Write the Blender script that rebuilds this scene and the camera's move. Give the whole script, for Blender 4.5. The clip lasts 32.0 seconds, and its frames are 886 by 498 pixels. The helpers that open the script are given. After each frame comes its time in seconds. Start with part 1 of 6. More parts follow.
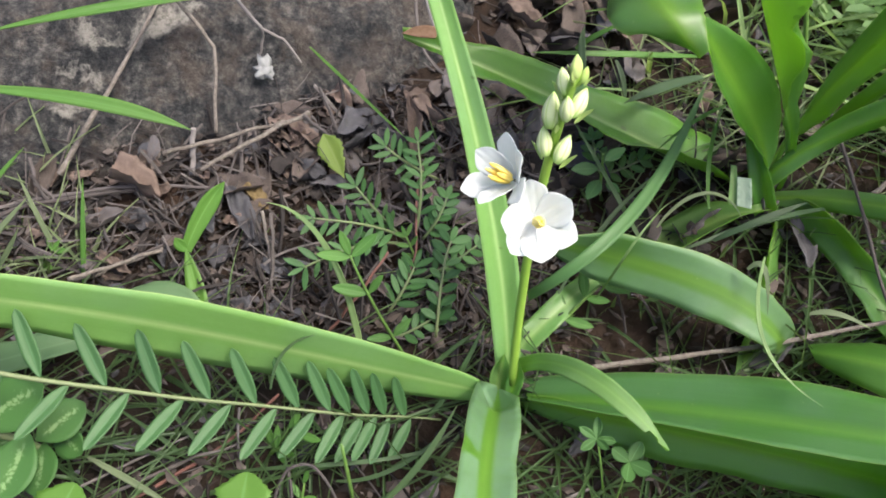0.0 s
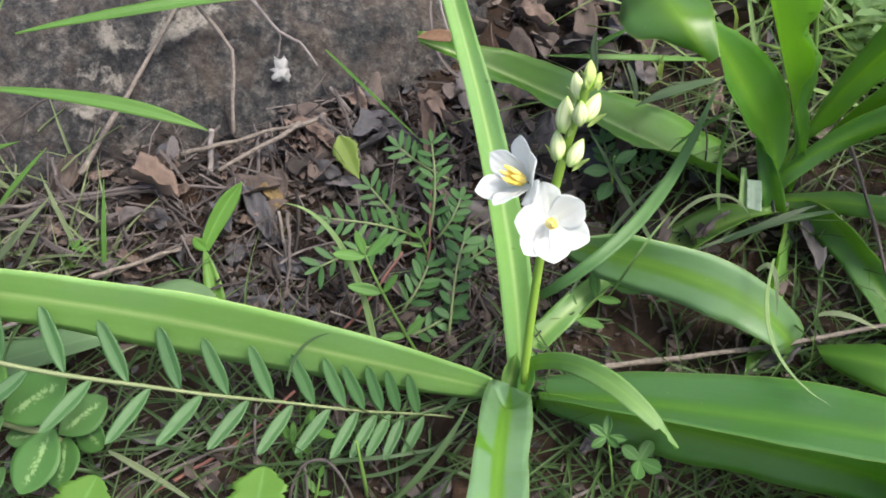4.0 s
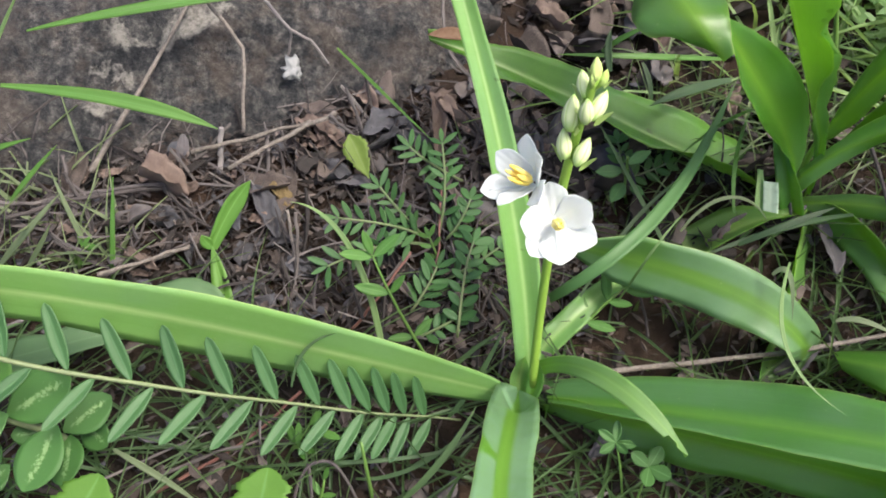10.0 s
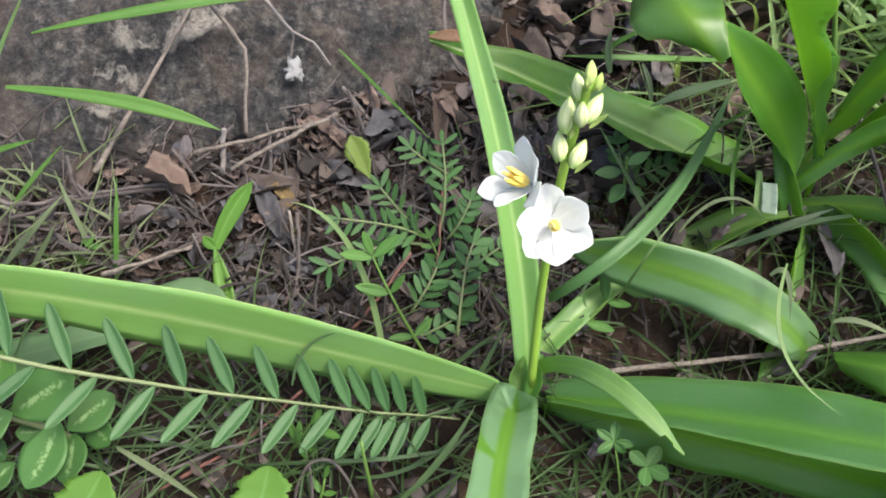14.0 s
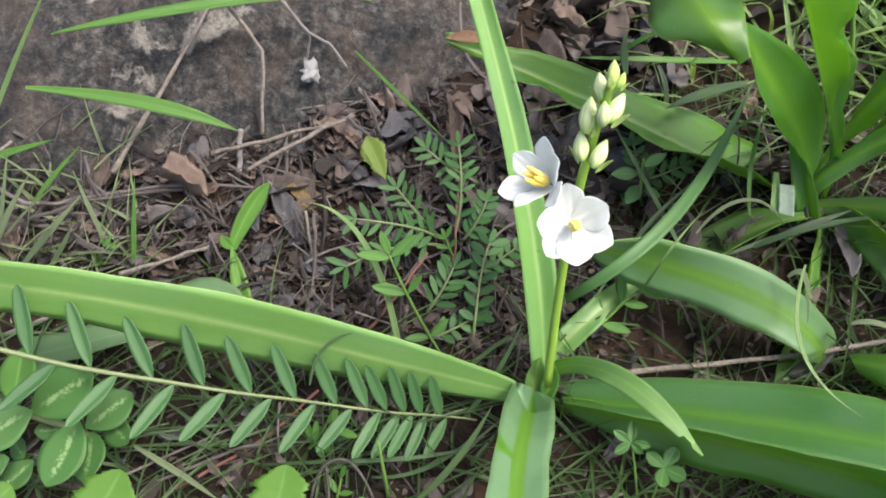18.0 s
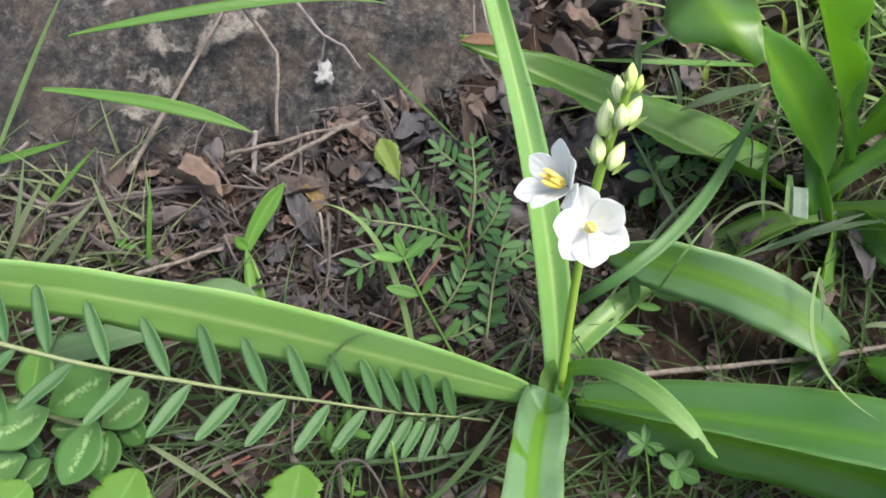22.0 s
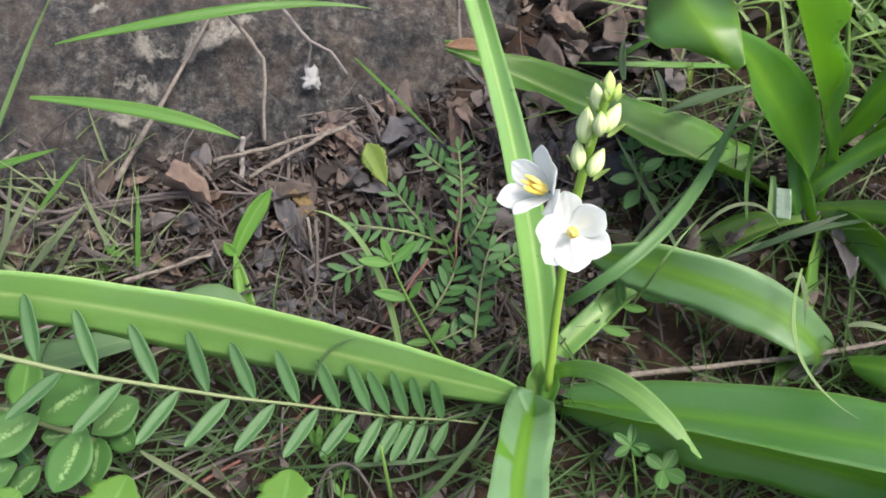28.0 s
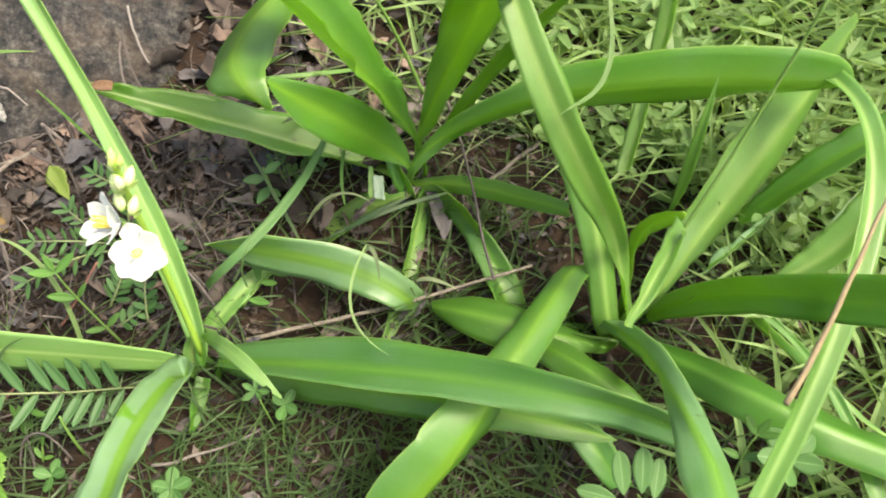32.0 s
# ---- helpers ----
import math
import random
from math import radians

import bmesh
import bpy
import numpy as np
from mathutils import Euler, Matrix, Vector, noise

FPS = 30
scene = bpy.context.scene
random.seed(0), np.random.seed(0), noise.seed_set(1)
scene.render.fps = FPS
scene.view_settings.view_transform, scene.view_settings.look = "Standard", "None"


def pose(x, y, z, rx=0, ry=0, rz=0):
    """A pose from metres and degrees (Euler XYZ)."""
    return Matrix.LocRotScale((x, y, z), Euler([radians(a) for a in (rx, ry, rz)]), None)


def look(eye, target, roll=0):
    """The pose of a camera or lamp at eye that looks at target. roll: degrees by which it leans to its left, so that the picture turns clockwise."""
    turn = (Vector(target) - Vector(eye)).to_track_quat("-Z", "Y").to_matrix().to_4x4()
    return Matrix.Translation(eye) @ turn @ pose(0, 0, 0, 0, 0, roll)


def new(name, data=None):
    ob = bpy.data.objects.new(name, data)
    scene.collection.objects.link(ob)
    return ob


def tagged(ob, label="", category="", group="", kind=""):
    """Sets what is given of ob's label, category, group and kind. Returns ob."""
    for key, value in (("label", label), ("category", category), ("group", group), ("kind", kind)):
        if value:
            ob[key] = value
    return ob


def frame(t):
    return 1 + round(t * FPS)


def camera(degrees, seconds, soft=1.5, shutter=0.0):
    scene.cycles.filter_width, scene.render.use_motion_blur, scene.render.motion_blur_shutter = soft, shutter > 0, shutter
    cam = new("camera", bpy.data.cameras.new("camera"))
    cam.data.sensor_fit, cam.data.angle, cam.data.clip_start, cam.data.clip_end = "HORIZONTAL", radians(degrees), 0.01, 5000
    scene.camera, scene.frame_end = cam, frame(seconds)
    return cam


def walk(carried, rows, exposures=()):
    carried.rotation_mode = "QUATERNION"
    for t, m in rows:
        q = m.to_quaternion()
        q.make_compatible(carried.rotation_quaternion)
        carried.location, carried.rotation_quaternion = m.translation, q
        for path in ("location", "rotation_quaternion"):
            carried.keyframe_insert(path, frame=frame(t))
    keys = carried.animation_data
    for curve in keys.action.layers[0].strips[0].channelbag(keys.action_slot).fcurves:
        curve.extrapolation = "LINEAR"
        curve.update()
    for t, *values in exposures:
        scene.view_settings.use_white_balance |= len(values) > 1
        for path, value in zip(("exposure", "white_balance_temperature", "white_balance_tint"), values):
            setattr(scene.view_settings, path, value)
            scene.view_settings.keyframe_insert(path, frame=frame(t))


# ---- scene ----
cam = camera(56.54, 32.0, soft=1.8, shutter=0.5)
PATH = [
    (0, (0.0244, -0.1737, 0.3605), (-0.0358, 0.0650, 0.0453), -5.67),
    (0.5, (0.0228, -0.1749, 0.3617), (-0.0376, 0.0634, 0.0462), -5.74),
    (1, (0.0240, -0.1772, 0.3638), (-0.0367, 0.0612, 0.0484), -5.69),
    (1.5, (0.0220, -0.1779, 0.3637), (-0.0387, 0.0607, 0.0485), -5.62),
    (2, (0.0246, -0.1766, 0.3622), (-0.0379, 0.0622, 0.0475), -5.92),
    (2.5, (0.0246, -0.1763, 0.3639), (-0.0385, 0.0619, 0.0488), -5.99),
    (3, (0.0234, -0.1780, 0.3651), (-0.0399, 0.0606, 0.0503), -5.96),
    (3.5, (0.0225, -0.1780, 0.3661), (-0.0411, 0.0602, 0.0511), -6.04),
    (5.5, (0.0292, -0.1762, 0.3636), (-0.0392, 0.0610, 0.0489), -6.77),
    (6, (0.0267, -0.1765, 0.3633), (-0.0418, 0.0610, 0.0488), -6.72),
    (6.5, (0.0265, -0.1769, 0.3648), (-0.0422, 0.0604, 0.0502), -6.71),
    (7, (0.0266, -0.1775, 0.3652), (-0.0428, 0.0600, 0.0510), -6.79),
    (7.5, (0.0268, -0.1789, 0.3670), (-0.0437, 0.0585, 0.0529), -6.95),
    (8, (0.0277, -0.1776, 0.3657), (-0.0435, 0.0593, 0.0514), -7.06),
    (8.5, (0.0258, -0.1770, 0.3650), (-0.0455, 0.0600, 0.0507), -7.04),
    (9, (0.0258, -0.1754, 0.3626), (-0.0465, 0.0615, 0.0486), -7.13),
    (9.5, (0.0258, -0.1748, 0.3613), (-0.0470, 0.0623, 0.0475), -7.15),
    (10, (0.0284, -0.1739, 0.3614), (-0.0464, 0.0624, 0.0475), -7.58),
    (10.5, (0.0280, -0.1724, 0.3604), (-0.0474, 0.0634, 0.0463), -7.66),
    (11, (0.0288, -0.1743, 0.3620), (-0.0471, 0.0619, 0.0482), -7.69),
    (11.5, (0.0275, -0.1751, 0.3633), (-0.0485, 0.0609, 0.0494), -7.66),
    (12, (0.0284, -0.1758, 0.3632), (-0.0480, 0.0604, 0.0495), -7.70),
    (12.5, (0.0301, -0.1760, 0.3635), (-0.0467, 0.0600, 0.0498), -7.82),
    (13, (0.0294, -0.1755, 0.3638), (-0.0474, 0.0603, 0.0500), -7.82),
    (13.5, (0.0308, -0.1739, 0.3627), (-0.0467, 0.0618, 0.0490), -7.99),
    (14, (0.0318, -0.1745, 0.3637), (-0.0460, 0.0609, 0.0498), -8.08),
    (14.5, (0.0315, -0.1740, 0.3629), (-0.0466, 0.0612, 0.0490), -8.17),
    (16.5, (0.0309, -0.1776, 0.3662), (-0.0489, 0.0576, 0.0527), -8.38),
    (17, (0.0297, -0.1778, 0.3660), (-0.0504, 0.0577, 0.0527), -8.35),
    (17.5, (0.0296, -0.1770, 0.3651), (-0.0515, 0.0587, 0.0523), -8.46),
    (18, (0.0277, -0.1769, 0.3638), (-0.0535, 0.0591, 0.0513), -8.45),
    (18.5, (0.0279, -0.1761, 0.3633), (-0.0537, 0.0600, 0.0509), -8.42),
    (19, (0.0263, -0.1761, 0.3637), (-0.0558, 0.0597, 0.0512), -8.49),
    (19.5, (0.0264, -0.1759, 0.3633), (-0.0560, 0.0598, 0.0509), -8.54),
    (20, (0.0263, -0.1752, 0.3625), (-0.0564, 0.0605, 0.0502), -8.59),
    (20.5, (0.0251, -0.1747, 0.3620), (-0.0579, 0.0610, 0.0496), -8.63),
    (21, (0.0233, -0.1753, 0.3626), (-0.0596, 0.0604, 0.0503), -8.61),
    (21.5, (0.0246, -0.1778, 0.3649), (-0.0594, 0.0582, 0.0530), -8.77),
    (22, (0.0249, -0.1786, 0.3650), (-0.0597, 0.0575, 0.0534), -8.82),
    (22.5, (0.0272, -0.1773, 0.3649), (-0.0585, 0.0586, 0.0535), -9.01),
    (23, (0.0264, -0.1769, 0.3647), (-0.0598, 0.0588, 0.0532), -9.15),
    (23.5, (0.0248, -0.1775, 0.3655), (-0.0611, 0.0585, 0.0541), -9.03),
    (24, (0.0236, -0.1788, 0.3659), (-0.0621, 0.0577, 0.0548), -8.98),
    (24.5, (0.0232, -0.1760, 0.3637), (-0.0622, 0.0604, 0.0525), -8.93),
    (25, (0.0248, -0.1747, 0.3628), (-0.0599, 0.0617, 0.0515), -8.94),
    (25.5, (0.0257, -0.1746, 0.3633), (-0.0586, 0.0613, 0.0515), -9.00),
    (26, (0.0257, -0.1754, 0.3630), (-0.0579, 0.0608, 0.0513), -8.93),
    (26.5, (0.0288, -0.1783, 0.3681), (-0.0544, 0.0578, 0.0561), -9.04),
    (28.5, (0.0289, -0.1770, 0.3687), (-0.0531, 0.0585, 0.0559), -9.00),
    (29, (0.0311, -0.1780, 0.3750), (-0.0490, 0.0559, 0.0605), -9.00),
    (29.5, (0.0543, -0.1890, 0.4118), (-0.0140, 0.0397, 0.0908), -8.58),
    (30, (0.0741, -0.1978, 0.4559), (0.0201, 0.0253, 0.1283), -6.94),
    (30.5, (0.1016, -0.1913, 0.4712), (0.0571, 0.0264, 0.1385), -5.80),
    (31, (0.1345, -0.1850, 0.4750), (0.0945, 0.0285, 0.1392), -5.95),
    (31.5, (0.1673, -0.1858, 0.4634), (0.1305, 0.0248, 0.1253), -6.65),
    (32, (0.1862, -0.1901, 0.4624), (0.1530, 0.0213, 0.1244), -6.76),
]
walk(cam, [(t, look(e, g, r)) for t, e, g, r in PATH],
     exposures=[(0, 1.22, 6550, 8), (28.8, 1.22, 6550, 8), (29.8, 1.8, 6750, 8), (32, 1.68, 7700, 4)])

# ---- world, sun ----
SUN_AZ, SUN_EL = radians(100), radians(60)      # azimuth from +y towards +x
world = bpy.data.worlds.new("sky")
scene.world = world
world.use_nodes = True
wn = world.node_tree.nodes
sky = wn.new("ShaderNodeTexSky")
sky.sky_type = "NISHITA"
sky.sun_disc = False
sky.sun_elevation, sky.sun_rotation = SUN_EL, SUN_AZ
sky.air_density, sky.dust_density, sky.ozone_density = 0.7, 5.5, 0.4
world.node_tree.links.new(sky.outputs[0], wn["Background"].inputs["Color"])
wn["Background"].inputs["Strength"].default_value = 0.15
sun_data = bpy.data.lights.new("sun", "SUN")
sun_data.energy, sun_data.angle, sun_data.color = 1.6, radians(12), (1.0, 0.95, 0.86)
sun = new("sun", sun_data)
to_sun = Vector((math.sin(SUN_AZ) * math.cos(SUN_EL), math.cos(SUN_AZ) * math.cos(SUN_EL), math.sin(SUN_EL)))
sun.matrix_world = look(to_sun * 20, (0, 0, 0))


# ---- helpers of this scene ----
def mesh_from(bm, name):
    me = bpy.data.meshes.new(name)
    bm.to_mesh(me)
    bm.free()
    return me


def part(name, bm, material, parent, label=""):
    """Link a bmesh as one mesh object under a thing or under a part."""
    me = mesh_from(bm, name) if isinstance(bm, bmesh.types.BMesh) else bm
    if not me.materials:
        me.materials.append(material)
    ob = new(name, me)
    ob.parent = parent
    return tagged(ob, label)


def thing(name, label, category, group="", kind=""):
    return tagged(new(name), label, category, group, kind)


def solo(name, bm, material, label, category, group="", kind=""):
    me = mesh_from(bm, name) if isinstance(bm, bmesh.types.BMesh) else bm
    me.materials.append(material)
    return tagged(new(name, me), label, category, group, kind)


def bez(points, u):
    """A point of a Bezier curve of any degree."""
    p = [Vector(q) for q in points]
    while len(p) > 1:
        p = [a.lerp(b, u) for a, b in zip(p, p[1:])]
    return p[0]


def smooth(me_or_bm):
    for f in me_or_bm.faces:
        f.smooth = True


def ground_z(x, y):
    """The lie of the ground: it climbs to the back and to the left."""
    base = 0.005 - (0.19 if x < 0 else 0.10) * 0.35 * math.tanh(x / 0.35) + 0.20 * 0.3 * math.tanh(y / 0.3)
    v = Vector((x, y, 0.0))
    near = max(0.0, 1.0 - max(abs(x - 0.05), abs(y)) / 1.2)
    return base + near * (0.010 * (noise.noise(v * 14)) + 0.004 * noise.noise(v * 55 + Vector((3, 1, 0))))


# ---- materials ----
class Nodes:
    """A short way to write node materials."""

    def __init__(self, name):
        self.mat = bpy.data.materials.new(name)
        self.mat.use_nodes = True
        self.tree = self.mat.node_tree
        self.bsdf = self.tree.nodes["Principled BSDF"]
        self.out = self.tree.nodes["Material Output"]

    def add(self, kind, **sets):
        n = self.tree.nodes.new(kind)
        for k, v in sets.items():
            if k in n.inputs.keys():
                self.set(n.inputs[k], v)
        return n

    def set(self, socket, v):
        if isinstance(v, bpy.types.NodeSocket):
            self.tree.links.new(v, socket)
        else:
            socket.default_value = v

    def coords(self, scale=1.0, which="Object"):
        t = self.tree.nodes.new("ShaderNodeTexCoord")
        m = self.add("ShaderNodeMapping", Vector=t.outputs[which])
        m.inputs["Scale"].default_value = scale if isinstance(scale, tuple) else (scale,) * 3
        return m.outputs[0]

    def noise(self, scale, detail=4.0, rough=0.6, vec=None):
        n = self.add("ShaderNodeTexNoise", Scale=scale, Detail=detail, Roughness=rough)
        self.set(n.inputs["Vector"], vec if vec is not None else self.coords())
        return n.outputs["Fac"]

    def ramp(self, fac, stops):
        r = self.tree.nodes.new("ShaderNodeValToRGB")
        self.set(r.inputs[0], fac)
        e = r.color_ramp.elements
        while len(e) < len(stops):
            e.new(0.5)
        for el, (pos, col) in zip(e, stops):
            el.position = pos
            el.color = (*col, 1) if len(col) == 3 else col
        return r.outputs[0]

    def mix(self, fac, a, b, blend="MIX"):
        m = self.tree.nodes.new("ShaderNodeMix")
        m.data_type, m.blend_type = "RGBA", blend
        for i, v in ((0, fac), (6, a), (7, b)):
            if isinstance(v, tuple) and len(v) == 3:
                v = (*v, 1)
            self.set(m.inputs[i], v)
        return m.outputs[2]

    def math(self, op, a, b=0.0, c=0.0):
        m = self.tree.nodes.new("ShaderNodeMath")
        m.operation = op
        for i, v in enumerate((a, b, c)):
            self.set(m.inputs[i], v)
        return m.outputs[0]

    def bump(self, height, strength=0.3, distance=0.001):
        b = self.add("ShaderNodeBump", Height=height, Strength=strength, Distance=distance)
        self.set(self.bsdf.inputs["Normal"], b.outputs[0])
        return b.outputs[0]

    def base(self, colour, rough=0.6, spec=0.5):
        if isinstance(colour, tuple) and len(colour) == 3:
            colour = (*colour, 1)
        self.set(self.bsdf.inputs["Base Color"], colour)
        self.set(self.bsdf.inputs["Roughness"], rough)
        self.set(self.bsdf.inputs["Specular IOR Level"], spec)

    def thin(self, colour, share):
        """Let light through, as leaves and petals do."""
        t = self.tree.nodes.new("ShaderNodeBsdfTranslucent")
        if isinstance(colour, tuple) and len(colour) == 3:
            colour = (*colour, 1)
        self.set(t.inputs["Color"], colour)
        m = self.tree.nodes.new("ShaderNodeMixShader")
        self.set(m.inputs[0], share)
        self.tree.links.new(self.bsdf.outputs[0], m.inputs[1])
        self.tree.links.new(t.outputs[0], m.inputs[2])
        self.tree.links.new(m.outputs[0], self.out.inputs["Surface"])


def strap_leaf_material(name, dark, light, rib, gloss=0.38, bloom_sheen=0.5, band=0.10, worn=0.47, share=0.44, coat=0.5):
    """A fleshy strap leaf: fine veins along it, a soft pale band and midrib, a waxy film rubbed off in patches that
    doubles as painted sheen, specks, scars.
    """
    m = Nodes(name)
    uv = m.tree.nodes.new("ShaderNodeTexCoord").outputs["UV"]
    sep = m.tree.nodes.new("ShaderNodeSeparateXYZ")
    m.set(sep.inputs[0], uv)
    across = m.math("ABSOLUTE", m.math("SUBTRACT", sep.outputs[0], 0.5))
    info = m.tree.nodes.new("ShaderNodeObjectInfo")

    def streaks(wide, long, detail, rough):
        n = m.add("ShaderNodeTexNoise", Scale=1.0, Detail=detail, Roughness=rough)
        n.noise_dimensions = "4D"
        m.set(n.inputs["W"], m.math("MULTIPLY", info.outputs["Random"], 40.0))
        vm = m.add("ShaderNodeMapping", Vector=uv)
        vm.inputs["Scale"].default_value = (wide, long, 1)
        m.set(n.inputs["Vector"], vm.outputs[0])
        return n.outputs["Fac"]

    veins, broad = streaks(95, 1.2, 3.0, 0.6), streaks(5.0, 2.2, 3.0, 0.5)
    col = m.mix(m.ramp(broad, [(0.30, (0, 0, 0)), (0.70, (1, 1, 1))]), dark, light)
    col = m.mix(m.math("MULTIPLY", m.ramp(veins, [(0.35, (0, 0, 0)), (0.65, (1, 1, 1))]), 0.6), col, light)
    col = m.mix(m.math("MULTIPLY", m.ramp(m.noise(330.0, 4.0, 0.7), [(0.42, (1, 1, 1)), (0.58, (0, 0, 0))]), 0.30), col, dark)
    glow = m.ramp(across, [(0.0, (1.0,) * 3), (band, (0.62,) * 3), (band * 2.4, (0, 0, 0))])
    glow = m.math("MULTIPLY", glow, m.ramp(streaks(2.0, 1.6, 2.0, 0.5), [(0.25, (0.35,) * 3), (0.65, (1,) * 3)]))
    col = m.mix(m.math("MULTIPLY", glow, 0.6), col, rib)
    soft = 0.012 if bloom_sheen > 0.5 else 0.09
    spot = m.coords()
    spot.node.inputs["Location"].default_value = (0.31, 0.17, 0.23)
    wax_sheen = m.ramp(m.noise(20.0, 3.0, 0.5, spot), [(worn - soft, (0, 0, 0)), (worn + soft, (1, 1, 1))])
    wax_sheen = m.math("MULTIPLY", m.math("MULTIPLY", wax_sheen, bloom_sheen), m.ramp(across, [(0.09, (0.0,) * 3), (0.17, (1, 1, 1))]))
    wax_sheen = m.math("MULTIPLY", wax_sheen, m.ramp(m.noise(160.0, 3.0, 0.6), [(0.25, (0.72,) * 3), (0.6, (1,) * 3)]))
    col = m.mix(wax_sheen, col, (0.21, 0.345, 0.235))
    hue = m.tree.nodes.new("ShaderNodeHueSaturation")
    m.set(hue.inputs["Value"], m.math("MULTIPLY_ADD", info.outputs["Random"], 0.24, 0.88))
    m.set(hue.inputs["Hue"], m.math("MULTIPLY_ADD", info.outputs["Random"], 0.016, 0.491))
    m.set(hue.inputs["Color"], col)
    line = m.ramp(across, [(0.0, (0.8,) * 3), (0.012, (0.5,) * 3), (0.03, (0, 0, 0))])
    col = m.mix(m.math("MULTIPLY", line, m.ramp(m.noise(14.0, 2.0), [(0.3, (0.1,) * 3), (0.62, (0.85,) * 3)])), hue.outputs[0], rib)
    edge = m.ramp(across, [(0.484, (0, 0, 0)), (0.494, (0.5,) * 3)])
    col = m.mix(edge, col, (0.32, 0.44, 0.13))
    specks = m.ramp(m.noise(420.0, 1.0), [(0.75, (0, 0, 0)), (0.80, (1, 1, 1))])
    col = m.mix(m.math("MULTIPLY", specks, 0.5), col, (0.33, 0.40, 0.16))
    scars = m.ramp(m.noise(75.0, 2.0), [(0.745, (0, 0, 0)), (0.765, (1, 1, 1))])
    col = m.mix(m.math("MULTIPLY", scars, 0.7), col, (0.045, 0.05, 0.018))
    m.base(col, m.math("ADD", m.math("MULTIPLY_ADD", m.noise(60.0), 0.25, gloss - 0.1), m.math("MULTIPLY", wax_sheen, 0.14)), 0.55)
    m.bump(m.math("ADD", m.math("MULTIPLY", veins, 0.8), m.math("MULTIPLY", m.noise(90.0, 2.0), 0.6)), 0.3, 0.0006)
    m.bsdf.inputs["Coat Weight"].default_value = coat
    m.bsdf.inputs["Coat Roughness"].default_value = 0.34
    m.thin(m.mix(0.68, col, (0.56, 0.88, 0.16)), share)
    return m.mat


LEAF = strap_leaf_material("strap_leaf_pale", (0.092, 0.215, 0.042), (0.150, 0.300, 0.082), (0.37, 0.51, 0.18), 0.36, 0.20, 0.08, 0.60, 0.50)
LEAF_WAXY = strap_leaf_material("strap_leaf_waxy", (0.080, 0.22, 0.022), (0.13, 0.30, 0.04), (0.20, 0.38, 0.06), 0.36, 0.85, 0.11, 0.40)
LEAF_DEEP = strap_leaf_material("strap_leaf_deep", (0.034, 0.125, 0.014), (0.072, 0.200, 0.030), (0.13, 0.29, 0.036), 0.36, 0.20, 0.07, 0.56, share=0.44, coat=0.12)
LEAF_WORN = strap_leaf_material("strap_leaf_worn", (0.046, 0.170, 0.014), (0.095, 0.255, 0.032), (0.33, 0.47, 0.18), 0.36, 0.3, 0.035, 0.58, 0.34, 0.25)
LEAF_LIGHT = strap_leaf_material("strap_leaf_light", (0.138, 0.285, 0.066), (0.195, 0.352, 0.104), (0.42, 0.54, 0.23), 0.40, 0.22, 0.035, 0.52, 0.32, 0.35)
LEAF_BLOOM = strap_leaf_material("strap_leaf_bloom", (0.046, 0.145, 0.024), (0.088, 0.215, 0.046), (0.19, 0.37, 0.055), 0.34, 0.44, 0.11, 0.34, 0.34, 0.45)
LEAF_PALE = strap_leaf_material("strap_leaf_underside", (0.26, 0.37, 0.29), (0.36, 0.46, 0.38), (0.40, 0.50, 0.38), 0.5, 0.1, 0.06, 0.5, 0.25, 0.1)
LEAF_MAIN = strap_leaf_material("strap_leaf_long", (0.034, 0.122, 0.018), (0.072, 0.195, 0.036), (0.14, 0.29, 0.045), 0.34, 0.22, 0.07, 0.46, 0.40, 0.2)
LEAF_DULL = strap_leaf_material("strap_leaf_dull", (0.145, 0.300, 0.075), (0.190, 0.365, 0.115), (0.28, 0.46, 0.15), 0.5, 0.25, 0.05, 0.50, 0.46, 0.1)
# Gray sheen and a lit yellow-green centre are painted in on this one.
LEAF_LUSH = strap_leaf_material("strap_leaf_lush", (0.054, 0.175, 0.019), (0.098, 0.252, 0.036), (0.25, 0.44, 0.06), 0.30, 0.22, 0.13, 0.48, 0.50, 0.45)


def soil_material():
    m = Nodes("litter_soil")
    n1, n2 = m.noise(38.0, 8.0, 0.7), m.noise(9.0, 3.0)
    col = m.ramp(n1, [(0.3, (0.006, 0.005, 0.004)), (0.55, (0.019, 0.0122, 0.0085)), (0.8, (0.055, 0.038, 0.028))])
    col = m.mix(m.ramp(n2, [(0.4, (0, 0, 0)), (0.65, (1, 1, 1))]), col, m.mix(0.4, col, (0.062, 0.034, 0.022)))
    m.base(col, 0.92, 0.25)
    m.bump(m.math("ADD", n1, m.noise(150.0, 6.0, 0.7)), 0.9, 0.004)
    return m.mat


